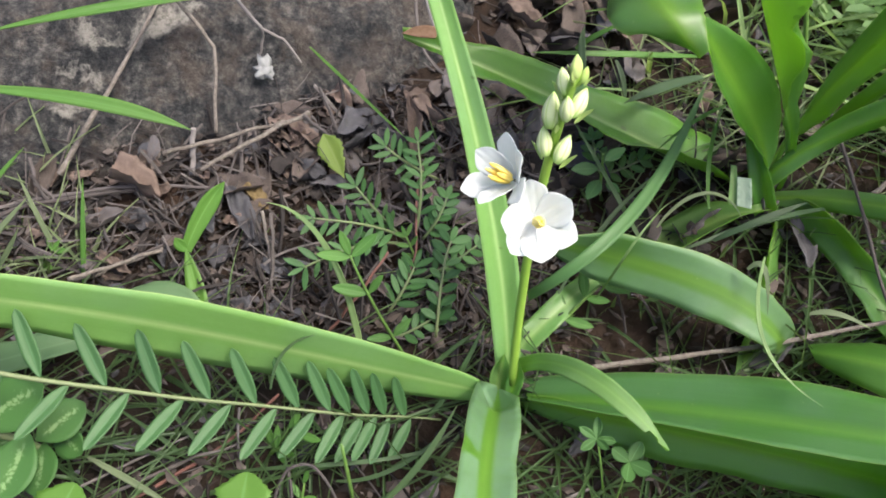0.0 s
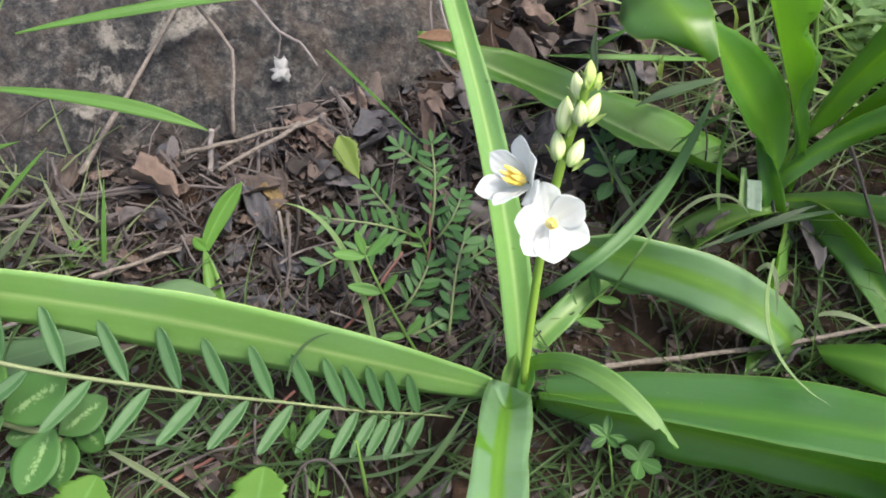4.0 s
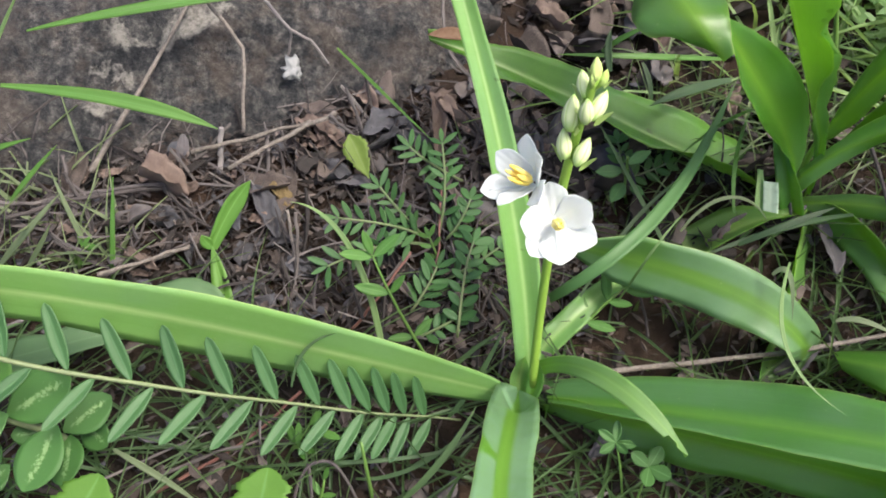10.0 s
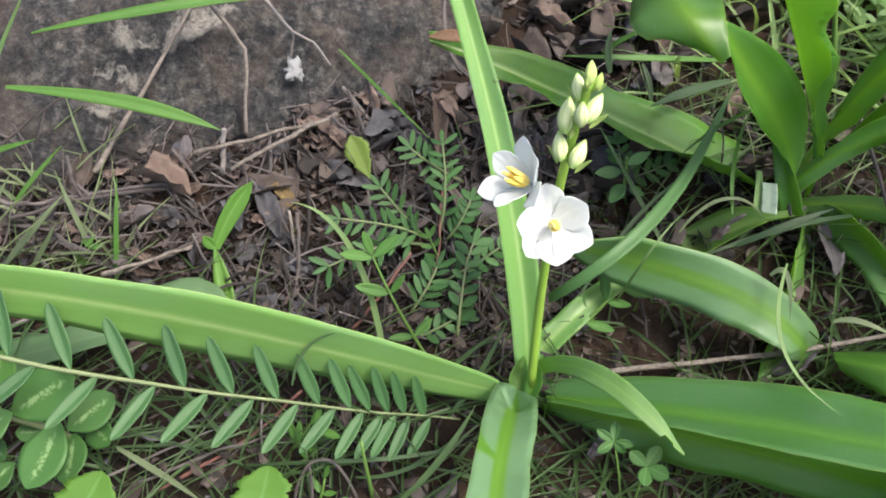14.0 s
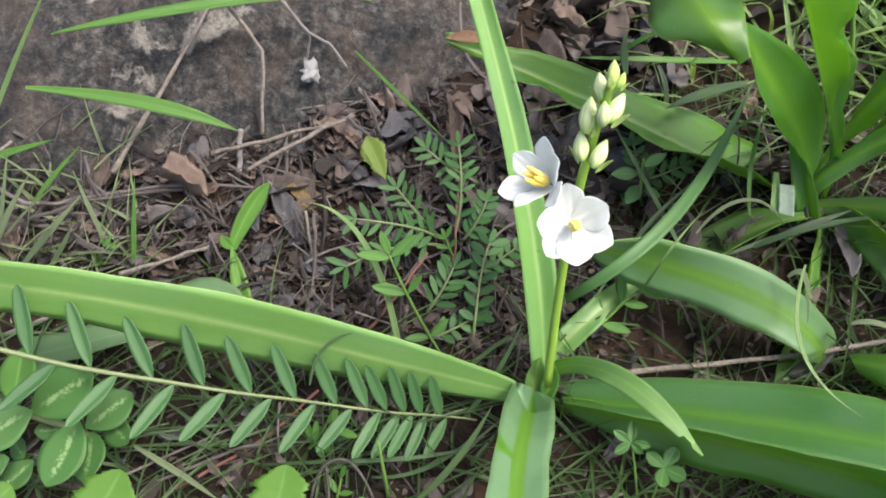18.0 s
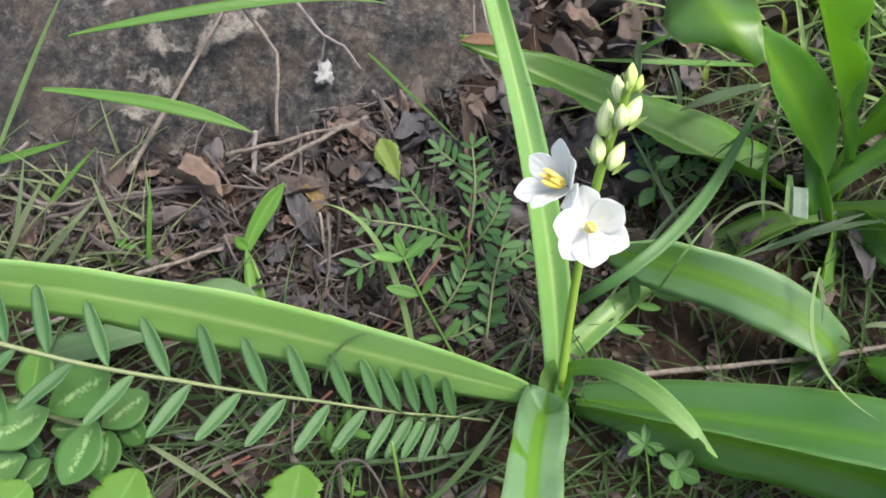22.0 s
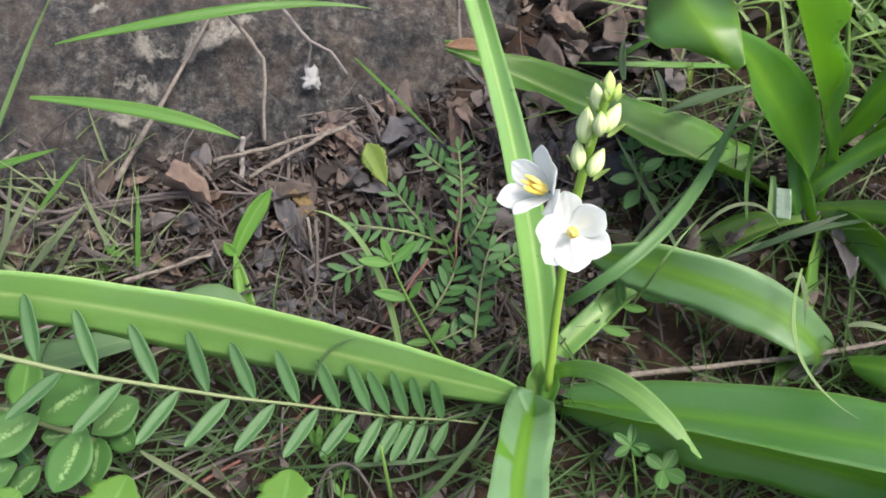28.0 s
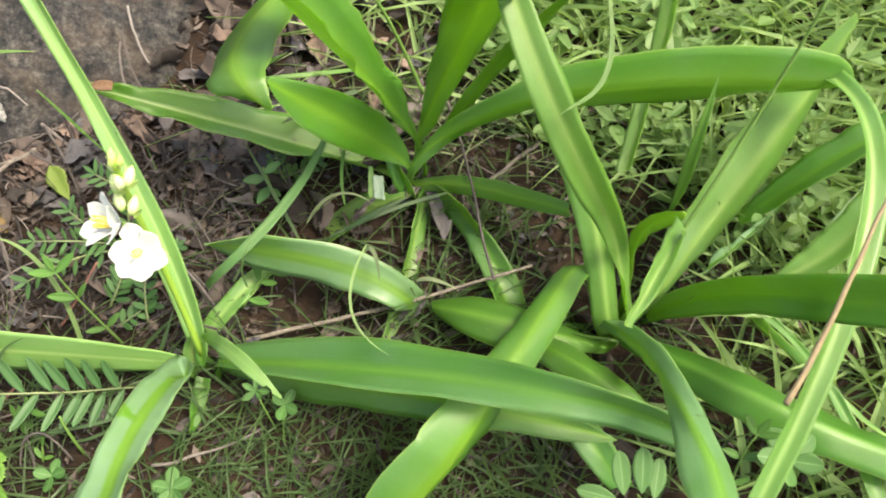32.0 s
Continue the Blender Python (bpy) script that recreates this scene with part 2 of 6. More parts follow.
def rock_material():
    """Dark granular stone, warm and cold stains, and crusts of pale lichen where they grow."""
    m = Nodes("lichen_rock")
    grain, big = m.noise(150.0, 8.0, 0.82), m.noise(34.0, 7.0, 0.75)
    col = m.ramp(grain, [(0.37, (0.007, 0.008, 0.010)), (0.46, (0.024, 0.025, 0.028)), (0.53, (0.054, 0.053, 0.054)), (0.60, (0.102, 0.097, 0.093)), (0.70, (0.21, 0.19, 0.178))])
    col = m.mix(m.ramp(big, [(0.47, (0, 0, 0)), (0.58, (0.7,) * 3)]), col, m.mix(0.45, col, (0.125, 0.092, 0.070)))
    col = m.mix(m.ramp(m.noise(13.0, 5.0, 0.6), [(0.40, (0.75,) * 3), (0.54, (0, 0, 0))]), col, m.mix(0.55, col, (0.012, 0.014, 0.018)))
    warp = m.add("ShaderNodeTexNoise", Scale=55.0, Detail=5.0, Roughness=0.7)
    m.set(warp.inputs["Vector"], m.coords())
    shift = m.tree.nodes.new("ShaderNodeVectorMath")
    shift.operation = "MULTIPLY_ADD"
    m.set(shift.inputs[0], warp.outputs["Color"])
    shift.inputs[1].default_value = (0.030, 0.030, 0.0)
    m.set(shift.inputs[2], m.coords())
    crust = None
    # place, half length and half width, turn
    for x, y, a, b, turn in LICHEN:
        mp = m.add("ShaderNodeMapping", Vector=shift.outputs[0])
        mp.vector_type = "TEXTURE"
        mp.inputs["Location"].default_value = (x + 0.015, y + 0.015, 0)
        mp.inputs["Rotation"].default_value = (0, 0, radians(turn))
        mp.inputs["Scale"].default_value = (a, b, 9)
        ln = m.tree.nodes.new("ShaderNodeVectorMath")
        ln.operation = "LENGTH"
        m.set(ln.inputs[0], mp.outputs[0])
        spot = m.ramp(ln.outputs["Value"], [(0.55, (1, 1, 1)), (1.0, (0, 0, 0))])
        crust = spot if crust is None else m.math("MAXIMUM", crust, spot)
    crust = m.math("MULTIPLY", crust, m.ramp(grain, [(0.36, (0.15,) * 3), (0.56, (0.9,) * 3)]))
    col = m.mix(crust, col, m.mix(m.noise(120.0, 4.0), (0.15, 0.14, 0.125), (0.36, 0.34, 0.31)))
    m.base(col, 0.9, 0.3)
    m.bump(m.math("ADD", m.math("MULTIPLY", big, 2.2), grain), 0.8, 0.003)
    return m.mat


LICHEN = [(-0.228, 0.137, 0.013, 0.005, 18), (-0.196, 0.152, 0.015, 0.008, 35), (-0.206, 0.142, 0.008, 0.006, 70), (-0.186, 0.160, 0.008, 0.004, 30), (-0.243, 0.122, 0.006, 0.003, 10),
          (-0.235, 0.109, 0.013, 0.005, 15), (-0.230, 0.121, 0.008, 0.003, 0), (-0.264, 0.157, 0.004, 0.005, 0), (-0.34, 0.17, 0.02, 0.012, 20), (-0.10, 0.30, 0.02, 0.01, 50), (-0.19, 0.26, 0.02, 0.01, 120)]
SOIL, ROCK = soil_material(), rock_material()


# ---- ground and boulder ----
def build_ground():
    near = [-0.75 + 0.0125 * i for i in range(129)]
    axis = [-400, -60, -12, -4, -2, -1.2] + near + [1.3, 2, 4, 12, 60, 400]
    bm = bmesh.new()
    rows = [[bm.verts.new((x, y, ground_z(x, y))) for x in axis] for y in axis]
    for a, b in zip(rows, rows[1:]):
        for i in range(len(axis) - 1):
            bm.faces.new((a[i], a[i + 1], b[i + 1], b[i]))
    smooth(bm)
    return solo("ground", bm, SOIL, "dark reddish soil with rotting plant litter", "ground", kind="structure")


build_ground()


def rock_z(x, y):
    """The boulder's weathered upper face, with its edge dipping into the soil."""
    face = 0.089 + 0.62 * (y - 0.159) - 0.25 * (x + 0.15) - 0.3 * max(0.0, x + 0.15)
    right = 0.05 + 1.5 * (0.37 * (y - 0.155) - 0.065 - x + 0.006 * math.sin(y * 40))
    top = 0.42 - 0.6 * max(0, y - 0.5) - 0.3 * max(0, -x - 0.6)
    v = Vector((x, y, 0))
    rim = math.hypot((x + 0.35) / 0.55, (y - 0.35) / 0.45) + 0.10 * noise.noise(v * 5)
    z = -math.log(math.exp(-30 * face) + math.exp(-30 * right) + math.exp(-30 * top)) / 30
    z -= 9.0 * max(0.0, rim - 0.92) ** 2
    return z + 0.016 * noise.noise(v * 16) + 0.006 * noise.noise(v * 60) + 0.003 * noise.noise(v * 150)


def build_rock():
    bm = bmesh.new()
    nx, ny = 230, 170
    rows = []
    for j in range(ny + 1):
        y = 0.02 + 0.85 * (j / ny) ** 1.5
        rows.append([bm.verts.new((x, y, max(rock_z(x, y), ground_z(x, y) - 0.03))) for x in (-0.95 + 1.2 * i / nx for i in range(nx + 1))])
    for a, b in zip(rows, rows[1:]):
        for i in range(nx):
            f = (a[i], a[i + 1], b[i + 1], b[i])
            if any(v.co.z > ground_z(v.co.x, v.co.y) - 0.028 for v in f):
                bm.faces.new(f)
    for v in [v for v in bm.verts if not v.link_faces]:
        bm.verts.remove(v)
    smooth(bm)
    return solo("boulder", bm, ROCK, "dark weathered boulder with pale lichen patches, half sunk in soil", "rock")


build_rock()


# ---- strap leaves ----
def ribbon(spine, half, channel=0.38, ext=0.0, droop=0.3, seg=30, cols=8, wave=0.0014, seed=0, thick=0.0006, root=None, bite=None, tip0=0.0, base0=None, cup0=0.0):
    """A strap leaf: spine and half-width are Bezier curves, the blade is channelled, ext metres of tapering tip are added."""
    rnd = random.Random(seed)
    ph = rnd.random() * 50
    secs = []
    for i in range(seg + 1):
        u = i / seg
        secs.append((bez(spine, u), bez(half, u), u))
    if root:
        p, h = secs[0][0], secs[0][1]
        back = (secs[0][0] - secs[1][0]).normalized() * (Vector(root) - p).length * 0.4
        secs = [(bez([root, Vector(root).lerp(p + back, 0.6), p + back, p], k / 7), h * (0.55 + 0.45 * k / 7), -0.2 + 0.2 * k / 7) for k in range(7)] + secs
    if ext:
        p, h = secs[-1][0], secs[-1][1]
        d = (secs[-1][0] - secs[-2][0]).normalized()
        k = 14
        for i in range(1, k + 1):
            d = (d + Vector((0, 0, -droop / k))).normalized()
            p = p + d * (ext / k)
            secs.append((p.copy(), h * max(0.02, 1 - (i / k) ** 3.2), 1 + i / k * 0.4))
    bm = bmesh.new()
    uvl = bm.loops.layers.uv.new("UVMap")
    top, low, uvs, last, rims = [], [], {}, None, []
    for n, (p, h, u) in enumerate(secs):
        a, b = secs[max(0, n - 1)][0], secs[min(len(secs) - 1, n + 1)][0]
        tan = (b - a).normalized()
        nor = h.cross(tan)
        nor = nor.normalized() if nor.length > 1e-9 else Vector((0, 0, 1))
        if (nor.dot(last) if last is not None else nor.z) < 0:
            nor = -nor
        last = nor
        w = h.length * (min(1.0, (max(u, 0.0) / tip0 + 0.02) ** 0.6) if tip0 and u < tip0 else 1.0)
        if base0 and u < base0[0]:
            w *= base0[1] + (1 - base0[1]) * math.sin(max(0.0, u) / base0[0] * math.pi / 2)
        h = h.normalized() * w
        deep = channel + cup0 * max(0.0, 1 - max(0.0, u) / 0.2)
        rt, rl = [], []
        for c in range(cols + 1):
            s = 2 * c / cols - 1
            dip = -deep * w * (1 - abs(s) ** 1.3)
            ripple = wave * abs(s) ** 2 * (noise.noise(Vector((u * 6, s * 0.7 + ph, ph))) + 0.25 * noise.noise(Vector((u * 22, s * 0.7 + ph, ph)))) * 2
            if bite and s > 0 and bite[0] < u < bite[1]:
                s *= 1 - bite[2]
            q = p + h * s + nor * (dip + ripple)
            vt, vl = bm.verts.new(q), bm.verts.new(q - nor * thick * (1.6 - abs(s)))
            uvs[vt] = uvs[vl] = (c / cols, u)
            rt.append(vt), rl.append(vl)
        top.append(rt), low.append(rl)
    for n in range(len(secs) - 1):
        for c in range(cols):
            bm.faces.new((top[n][c], top[n][c + 1], top[n + 1][c + 1], top[n + 1][c]))
            bm.faces.new((low[n][c + 1], low[n][c], low[n + 1][c], low[n + 1][c + 1]))
        rims.append(bm.faces.new((low[n][0], top[n][0], top[n + 1][0], low[n + 1][0])))
        rims.append(bm.faces.new((top[n][cols], low[n][cols], low[n + 1][cols], top[n + 1][cols])))
    edge_faces = set(rims)
    for f in bm.faces:
        f.smooth = f not in edge_faces
        for lp in f.loops:
            lp[uvl].uv = uvs[lp.vert]
    bmesh.ops.recalc_face_normals(bm, faces=bm.faces[:])
    return bm


LEAF_SEED = [0]


def leaf(plant, spine, half, material=None, label="", name="leaf", **kw):
    LEAF_SEED[0] += 1
    return part(name, ribbon(spine, half, seed=LEAF_SEED[0], **kw), material or LEAF, plant, label)


flowering = thing("flowering_plant", "small bulb plant with strap leaves and white flowers, growing in soil", "plant")
rosette = thing("leafy_plant", "leafy bulb plant with broad glossy arching green leaves", "plant", "strap-leaved plants")
clump = thing("leafy_plant", "leafy bulb plant with long channelled leaves beside a dry twig", "plant", "strap-leaved plants")

HUB_B, HUB_C = (0.128, 0.137, 0.015), (0.252, 0.048, -0.015)
leaf(flowering, [(0.0025, 0.0086, 0.0255), (0, 0.0421, 0.087), (-0.0221, 0.0788, 0.1454), (-0.053, 0.1184, 0.2084)],
         [(0.0045, 0.0014, 0.0029), (0.0114, 0.0022, -0.0041), (0.0017, 0.0025, -0.003), (0.0055, -0.0004, 0.0022)], LEAF_LIGHT, ext=0.08, channel=0.5, root=(0.0010, 0.0035, 0.0150))
leaf(flowering, [(-0.0104, 0.0018, 0.0251), (-0.0626, -0.0094, 0.0558), (-0.1152, -0.0188, 0.0875), (-0.1677, -0.0323, 0.1142)],
         [(-0.0013, -0.0028, -0.0068), (-0.0069, -0.0042, -0.0168), (-0.0091, -0.0049, -0.0175), (-0.01, -0.0057, -0.0097)], LEAF_LIGHT, ext=0.1, channel=0.03, base0=(0.06, 0.85), wave=0.0004)
leaf(flowering, [(-0.0006, 0.0009, 0.0328), (0.0017, -0.0257, 0.0665), (0.0037, -0.059, 0.0886), (0.0074, -0.0934, 0.1086)],
         [(0.0093, -0.007, 0.0093), (0.0136, -0.003, -0.0015), (0.006, -0.0004, -0.0098), (0.0125, 0.0034, 0.0022)], LEAF_WAXY, ext=0.06, channel=0.38, cup0=0.55, seg=60, tip0=0.035)
leaf(flowering, [(0.0073, 0.0119, 0.0339), (0.0253, -0.0017, 0.0771), (0.0496, -0.0206, 0.0815), (0.0682, -0.0346, 0.066)],
         [(0.0018, -0.0018, -0.0025), (-0.0006, -0.0038, -0.0022), (-0.0025, -0.0059, -0.0025), (-0.0004, -0.0006, 0.0005)], LEAF_DULL, channel=0.10, seg=64, bite=(0.87, 0.925, 0.75), wave=0.0006)
leaf(flowering, [(0.0107, 0.0076, 0.0209), (0.0798, -0.0097, 0.0684), (0.1677, -0.026, 0.0932), (0.2349, -0.0479, 0.0945)],
         [(0.0021, -0.008, 0.0062), (0.0085, -0.0221, 0.008), (0.0031, -0.0169, 0.0029), (-0.0021, -0.0043, -0.0095)], LEAF_MAIN, ext=0.05)
# Brighter green than the leaf above, its colour offsetting that leaf's shadow.
leaf(flowering, [(0.0111, 0.0055, 0.0128), (0.0605, -0.0152, 0.0332), (0.1174, -0.0242, 0.0481), (0.1836, -0.0337, 0.0488)],
         [(-0.0002, -0.0005, -0.0055), (0.0056, -0.0069, -0.0139), (0.0065, -0.006, -0.0127), (0.0025, -0.0072, -0.005)], LEAF_LUSH, ext=0.06)
leaf(flowering, [(0.0039, -0.003, 0.0151), (0.0031, -0.0203, 0.0115), (0.0027, -0.0355, 0.01)],
         [(0.0045, -0.0006, -0.0001), (0.0049, 0.0005, -0.0032), (-0.0006, 0.0008, -0.0034)], LEAF_DEEP)
leaf(rosette, [(0.1081, 0.1132, 0.0376), (0.0756, 0.1151, 0.0237), (0.0479, 0.0823, 0.0117), (0.0076, 0.0401, 0.0185)],
         [(0.0003, -0.0041, 0.001), (-0.0054, -0.0208, -0.0027), (-0.0065, -0.0172, 0.0001), (0.0016, -0.0049, 0.0005)], LEAF, root=HUB_B)
leaf(rosette, [(0.0992, 0.1477, 0.041), (0.0338, 0.143, 0.0723), (-0.0115, 0.1297, 0.1071), (-0.0371, 0.1315, 0.1131), (-0.0618, 0.1338, 0.1173)],
         [(-0.0046, -0.0185, 0.0081), (-0.0027, -0.0168, -0.0016), (0.0057, -0.0090, -0.0051), (0.0032, -0.0074, -0.0050), (0.0008, -0.0016, -0.0006)], LEAF_WORN, seg=70, channel=0.6, wave=0.0035, root=HUB_B)
leaf(rosette, [(0.1208, 0.1316, 0.0489), (0.1075, 0.1143, 0.1007), (0.0895, 0.0975, 0.1329), (0.065, 0.0932, 0.1669)],
         [(0.0013, 0.0041, -0.0028), (0.0082, 0.0168, -0.0018), (0.0177, 0.019, 0.0003), (-0.0004, 0.0041, -0.0027)], LEAF_LUSH, channel=0.42, root=HUB_B)
leaf(rosette, [(0.0667, 0.0814, 0.1585), (0.0476, 0.0907, 0.1747), (0.0462, 0.0915, 0.1626), (0.0427, 0.1247, 0.1562), (0.0507, 0.1707, 0.1464)],
         [(0.0007, -0.003, 0.0031), (0.0159, 0.0015, 0.0039), (0.0167, 0.0151, 0.0063), (0.0183, 0.0152, -0.0024), (0.0112, 0.0139, -0.0073)], LEAF_LUSH, ext=0.06)
leaf(rosette, [(0.1255, 0.1358, 0.0699), (0.1141, 0.1316, 0.1173), (0.1132, 0.1207, 0.1629), (0.0837, 0.1213, 0.2154)],
         [(0.0019, 0.0003, 0.0014), (0.0085, 0.0099, -0.0071), (0.0007, 0.0202, -0.0084), (0.0032, 0.0197, -0.0091)], LEAF_LUSH, channel=0.9, wave=0.004, ext=0.08, root=HUB_B)
leaf(rosette, [(0.1284, 0.1423, 0.0596), (0.1446, 0.1469, 0.1179), (0.1637, 0.1218, 0.1746), (0.1757, 0.0808, 0.2399)],
         [(0.0023, 0.0028, -0.0017), (0.0092, -0.0036, -0.0044), (0.011, -0.0124, 0.0014), (0.0177, -0.011, 0.0127)], LEAF_LUSH, channel=0.7, wave=0.003, ext=0.06, root=HUB_B)
leaf(rosette, [(0.125, 0.1318, 0.0482), (0.1698, 0.1513, 0.1066), (0.2218, 0.1283, 0.1203), (0.2727, 0.1268, 0.1374), (0.3134, 0.125, 0.1381)],
         [(0.0018, -0.005, 0.0033), (0.0195, 0.0041, -0.0003), (0.0111, -0.0034, -0.0158), (-0.0027, -0.0053, -0.0225), (-0.0086, 0.0034, -0.0195)], LEAF_LUSH, ext=0.05, root=HUB_B)
leaf(rosette, [(0.1232, 0.1303, 0.028), (0.1579, 0.1261, 0.0425), (0.1879, 0.1046, 0.0527), (0.2195, 0.0817, 0.072)],
         [(0.0011, -0.0039, -0.0011), (0.0005, -0.0059, -0.0034), (-0, -0.0067, -0.0044), (0.0002, -0.0033, -0.0022)], LEAF_LUSH, root=HUB_B)
leaf(rosette, [(0.1388, 0.1206, 0.033), (0.1614, 0.0978, 0.0277), (0.1794, 0.0761, 0.021), (0.187, 0.051, 0.0106)],
         [(0.0055, -0.0055, 0.0096), (0.0072, -0.0034, 0.0071), (0.012, 0.0004, 0.0011), (0.0092, 0.0045, -0.0086)], LEAF_DEEP, root=HUB_B)
leaf(rosette, [(0.1313, 0.1225, 0.0277), (0.1261, 0.091, 0.0198), (0.1191, 0.0615, 0.0097), (0.1109, 0.0325, -0.0018)],
         [(0.003, 0.0038, -0.006), (0.0054, 0.0029, -0.0055), (0.0046, 0.0024, -0.0036), (0.0055, 0.001, -0.0015)], LEAF, root=HUB_B)
leaf(rosette, [(0.2524, 0.1181, 0.0627), (0.2659, 0.1626, 0.0789), (0.2778, 0.1919, 0.1028), (0.2802, 0.2178, 0.1391)],
         [(0.004, -0.0009, 0.0027), (0.005, 0.0006, 0.0062), (0.0049, -0.0018, 0.0045), (0.0037, -0.0044, -0.0001)], LEAF, ext=0.08)
leaf(rosette, [(0.1395, 0.1529, 0.0494), (0.1598, 0.1491, 0.096), (0.1845, 0.1381, 0.146), (0.2157, 0.1195, 0.1993)],
         [(0.0036, 0.0021, 0.0002), (0.0069, -0.0013, -0.0004), (0.0061, -0.0011, -0.0002), (0.0024, 0.0018, 0.0002)], LEAF_DEEP, ext=0.06)
leaf(clump, [(0.248, 0.033, 0.07), (0.2368, 0.0648, 0.1139), (0.2182, 0.0182, 0.1614), (0.1859, 0.0873, 0.2197)],
         [(0.0029, 0.0014, -0.0058), (0.0115, 0.0001, -0.0017), (0.0103, 0.0009, 0.0014), (0.0067, 0.0016, 0.0016)], LEAF, ext=0.006, channel=-0.4, root=HUB_C)
leaf(clump, [(0.2413, 0.047, 0.0247), (0.2349, 0.08, 0.0661), (0.2184, 0.1048, 0.1117), (0.1914, 0.123, 0.1654)],
         [(0.0073, 0.0059, 0.0045), (0.0084, 0.0044, 0.002), (0.0084, 0.0069, 0.0027), (0.0047, 0.0153, 0.0037)], LEAF, root=HUB_C)
leaf(clump, [(0.2830, 0.0650, 0.0495), (0.3091, 0.1016, 0.0708), (0.3429, 0.1347, 0.0944), (0.3672, 0.1594, 0.1417)],
         [(0.0063, 0.0002, -0.0070), (0.0163, -0.0030, -0.0128), (0.0162, 0.0002, -0.0124), (0.0012, 0.0007, -0.0049)], LEAF, channel=0.3, root=HUB_C)
leaf(clump, [(0.2602, 0.0567, -0.0245), (0.287, 0.0448, 0.0478), (0.31, 0.0134, 0.0977), (0.3329, -0.0115, 0.1415)],
         [(0.0004, -0.0026, 0.0027), (0.012, -0.0089, 0.0003), (0.0086, -0.0115, -0.0026), (-0.0052, -0.0097, -0.0051)], LEAF_DEEP, ext=0.1, root=HUB_C)
leaf(clump, [(0.2426, 0.039, 0.0144), (0.2638, 0.0008, 0.07), (0.2619, -0.0429, 0.1133), (0.2609, -0.0928, 0.1479)],
         [(-0.0026, -0.0045, 0.0038), (0.0044, -0.009, -0.0106), (-0.0043, -0.0003, -0.0118), (-0.0105, 0.0072, -0.0011)], LEAF_BLOOM, ext=0.05, root=HUB_C)
leaf(clump, [(0.254, 0.0619, 0.0417), (0.2532, 0.0719, 0.0752), (0.2611, 0.0516, 0.1055), (0.2639, 0.0272, 0.1468)],
         [(0.002, -0.0042, 0.0025), (0.0005, -0.0054, -0.0002), (0.0027, -0.0051, -0.0022), (0.001, -0.0005, -0.0024)], LEAF_DEEP, root=HUB_C)
leaf(clump, [(0.2579, 0.0118, 0.164), (0.2485, -0.0136, 0.1745), (0.2385, -0.0333, 0.1835), (0.2289, -0.0518, 0.1898)],
         [(-0.0002, -0.008, 0.0057), (0.0028, -0.0058, 0.0017), (0.0026, -0.0026, -0.0014), (0.0006, 0.0004, -0.0016)], LEAF, channel=0.5)
leaf(clump, [(0.2191, 0.052, 0.041), (0.1851, -0.0109, 0.0544), (0.1682, -0.0351, 0.0578), (0.1472, -0.0554, 0.046)],
         [(0.0080, -0.0044, 0.003), (0.0130, -0.0020, -0.001), (0.0180, 0.002, -0.0117), (0.0071, 0.0002, -0.0259)], LEAF_LUSH, ext=0.07, channel=0.4, root=HUB_C)
leaf(clump, [(0.0096, 0.0563, 0.0709), (0.0874, 0.0562, 0.0557), (0.1069, 0.0488, 0.0489), (0.1238, 0.0462, 0.0264)],
         [(-0.0046, 0.0011, -0.0131), (-0.0004, -0.0098, -0.0155), (-0.0076, -0.0086, -0.0072), (-0.0087, -0.008, 0.0048)], LEAF_BLOOM, channel=-0.06, ext=0.012, droop=5.0, tip0=0.14)
leaf(clump, [(0.2332, 0.0223, 0.0174), (0.1968, 0.0197, 0.0354), (0.1682, 0.0306, 0.0356), (0.1397, 0.0438, 0.0203)],
         [(-0.0018, -0.0046, 0.0003), (0.0001, -0.0169, 0.0002), (0, -0.0209, -0.0015), (0.0012, -0.0045, 0.0006)], LEAF_DEEP, root=HUB_C)
leaf(clump, [(0.2644, 0.013, 0.0324), (0.2957, -0.0141, 0.0505), (0.3326, -0.036, 0.0493), (0.3739, -0.0465, 0.04)],
         [(-0.0009, -0.0075, 0.0003), (-0.0076, -0.0141, -0.0012), (-0.0034, -0.0121, 0.0009), (-0.0002, -0.012, -0)], LEAF_DEEP, ext=0.08, channel=0.6, root=HUB_C)
leaf(clump, [(0.1998, 0.0168, 0.0309), (0.2237, -0.0053, 0.0481), (0.2474, -0.0197, 0.0494), (0.2628, -0.0354, 0.0307)],
         [(-0.0048, -0.0064, 0.0001), (-0.0086, -0.0067, -0.0002), (-0.0096, -0.004, -0), (-0.0075, -0.0003, 0.0001)], LEAF_DEEP, root=HUB_C)
leaf(clump, [(0.2204, -0.0203, 0.0205), (0.2294, -0.0352, 0.0225), (0.2386, -0.046, 0.0161), (0.2487, -0.056, 0.0004)],
         [(-0.0093, -0.0002, 0.0001), (-0.0111, -0.0025, -0.0001), (-0.0098, -0.0033, -0.0001), (-0.0061, -0.0017, 0.0001)], LEAF_DEEP)
leaf(clump, [(0.3365, 0.1312, 0.1388), (0.3639, 0.1068, 0.1505), (0.368, 0.0685, 0.1497), (0.355, 0.0191, 0.1381), (0.3285, -0.0308, 0.115), (0.2993, -0.0822, 0.081)],
         [(-0.004, 0.0098, -0), (0.0031, 0.0086, -0.0002), (0.01, 0.0071, 0.0002), (0.0111, 0.0063, 0.0003), (0.0086, 0.0037, -0), (0.0056, -0.0008, -0.0001)], LEAF, seg=44)
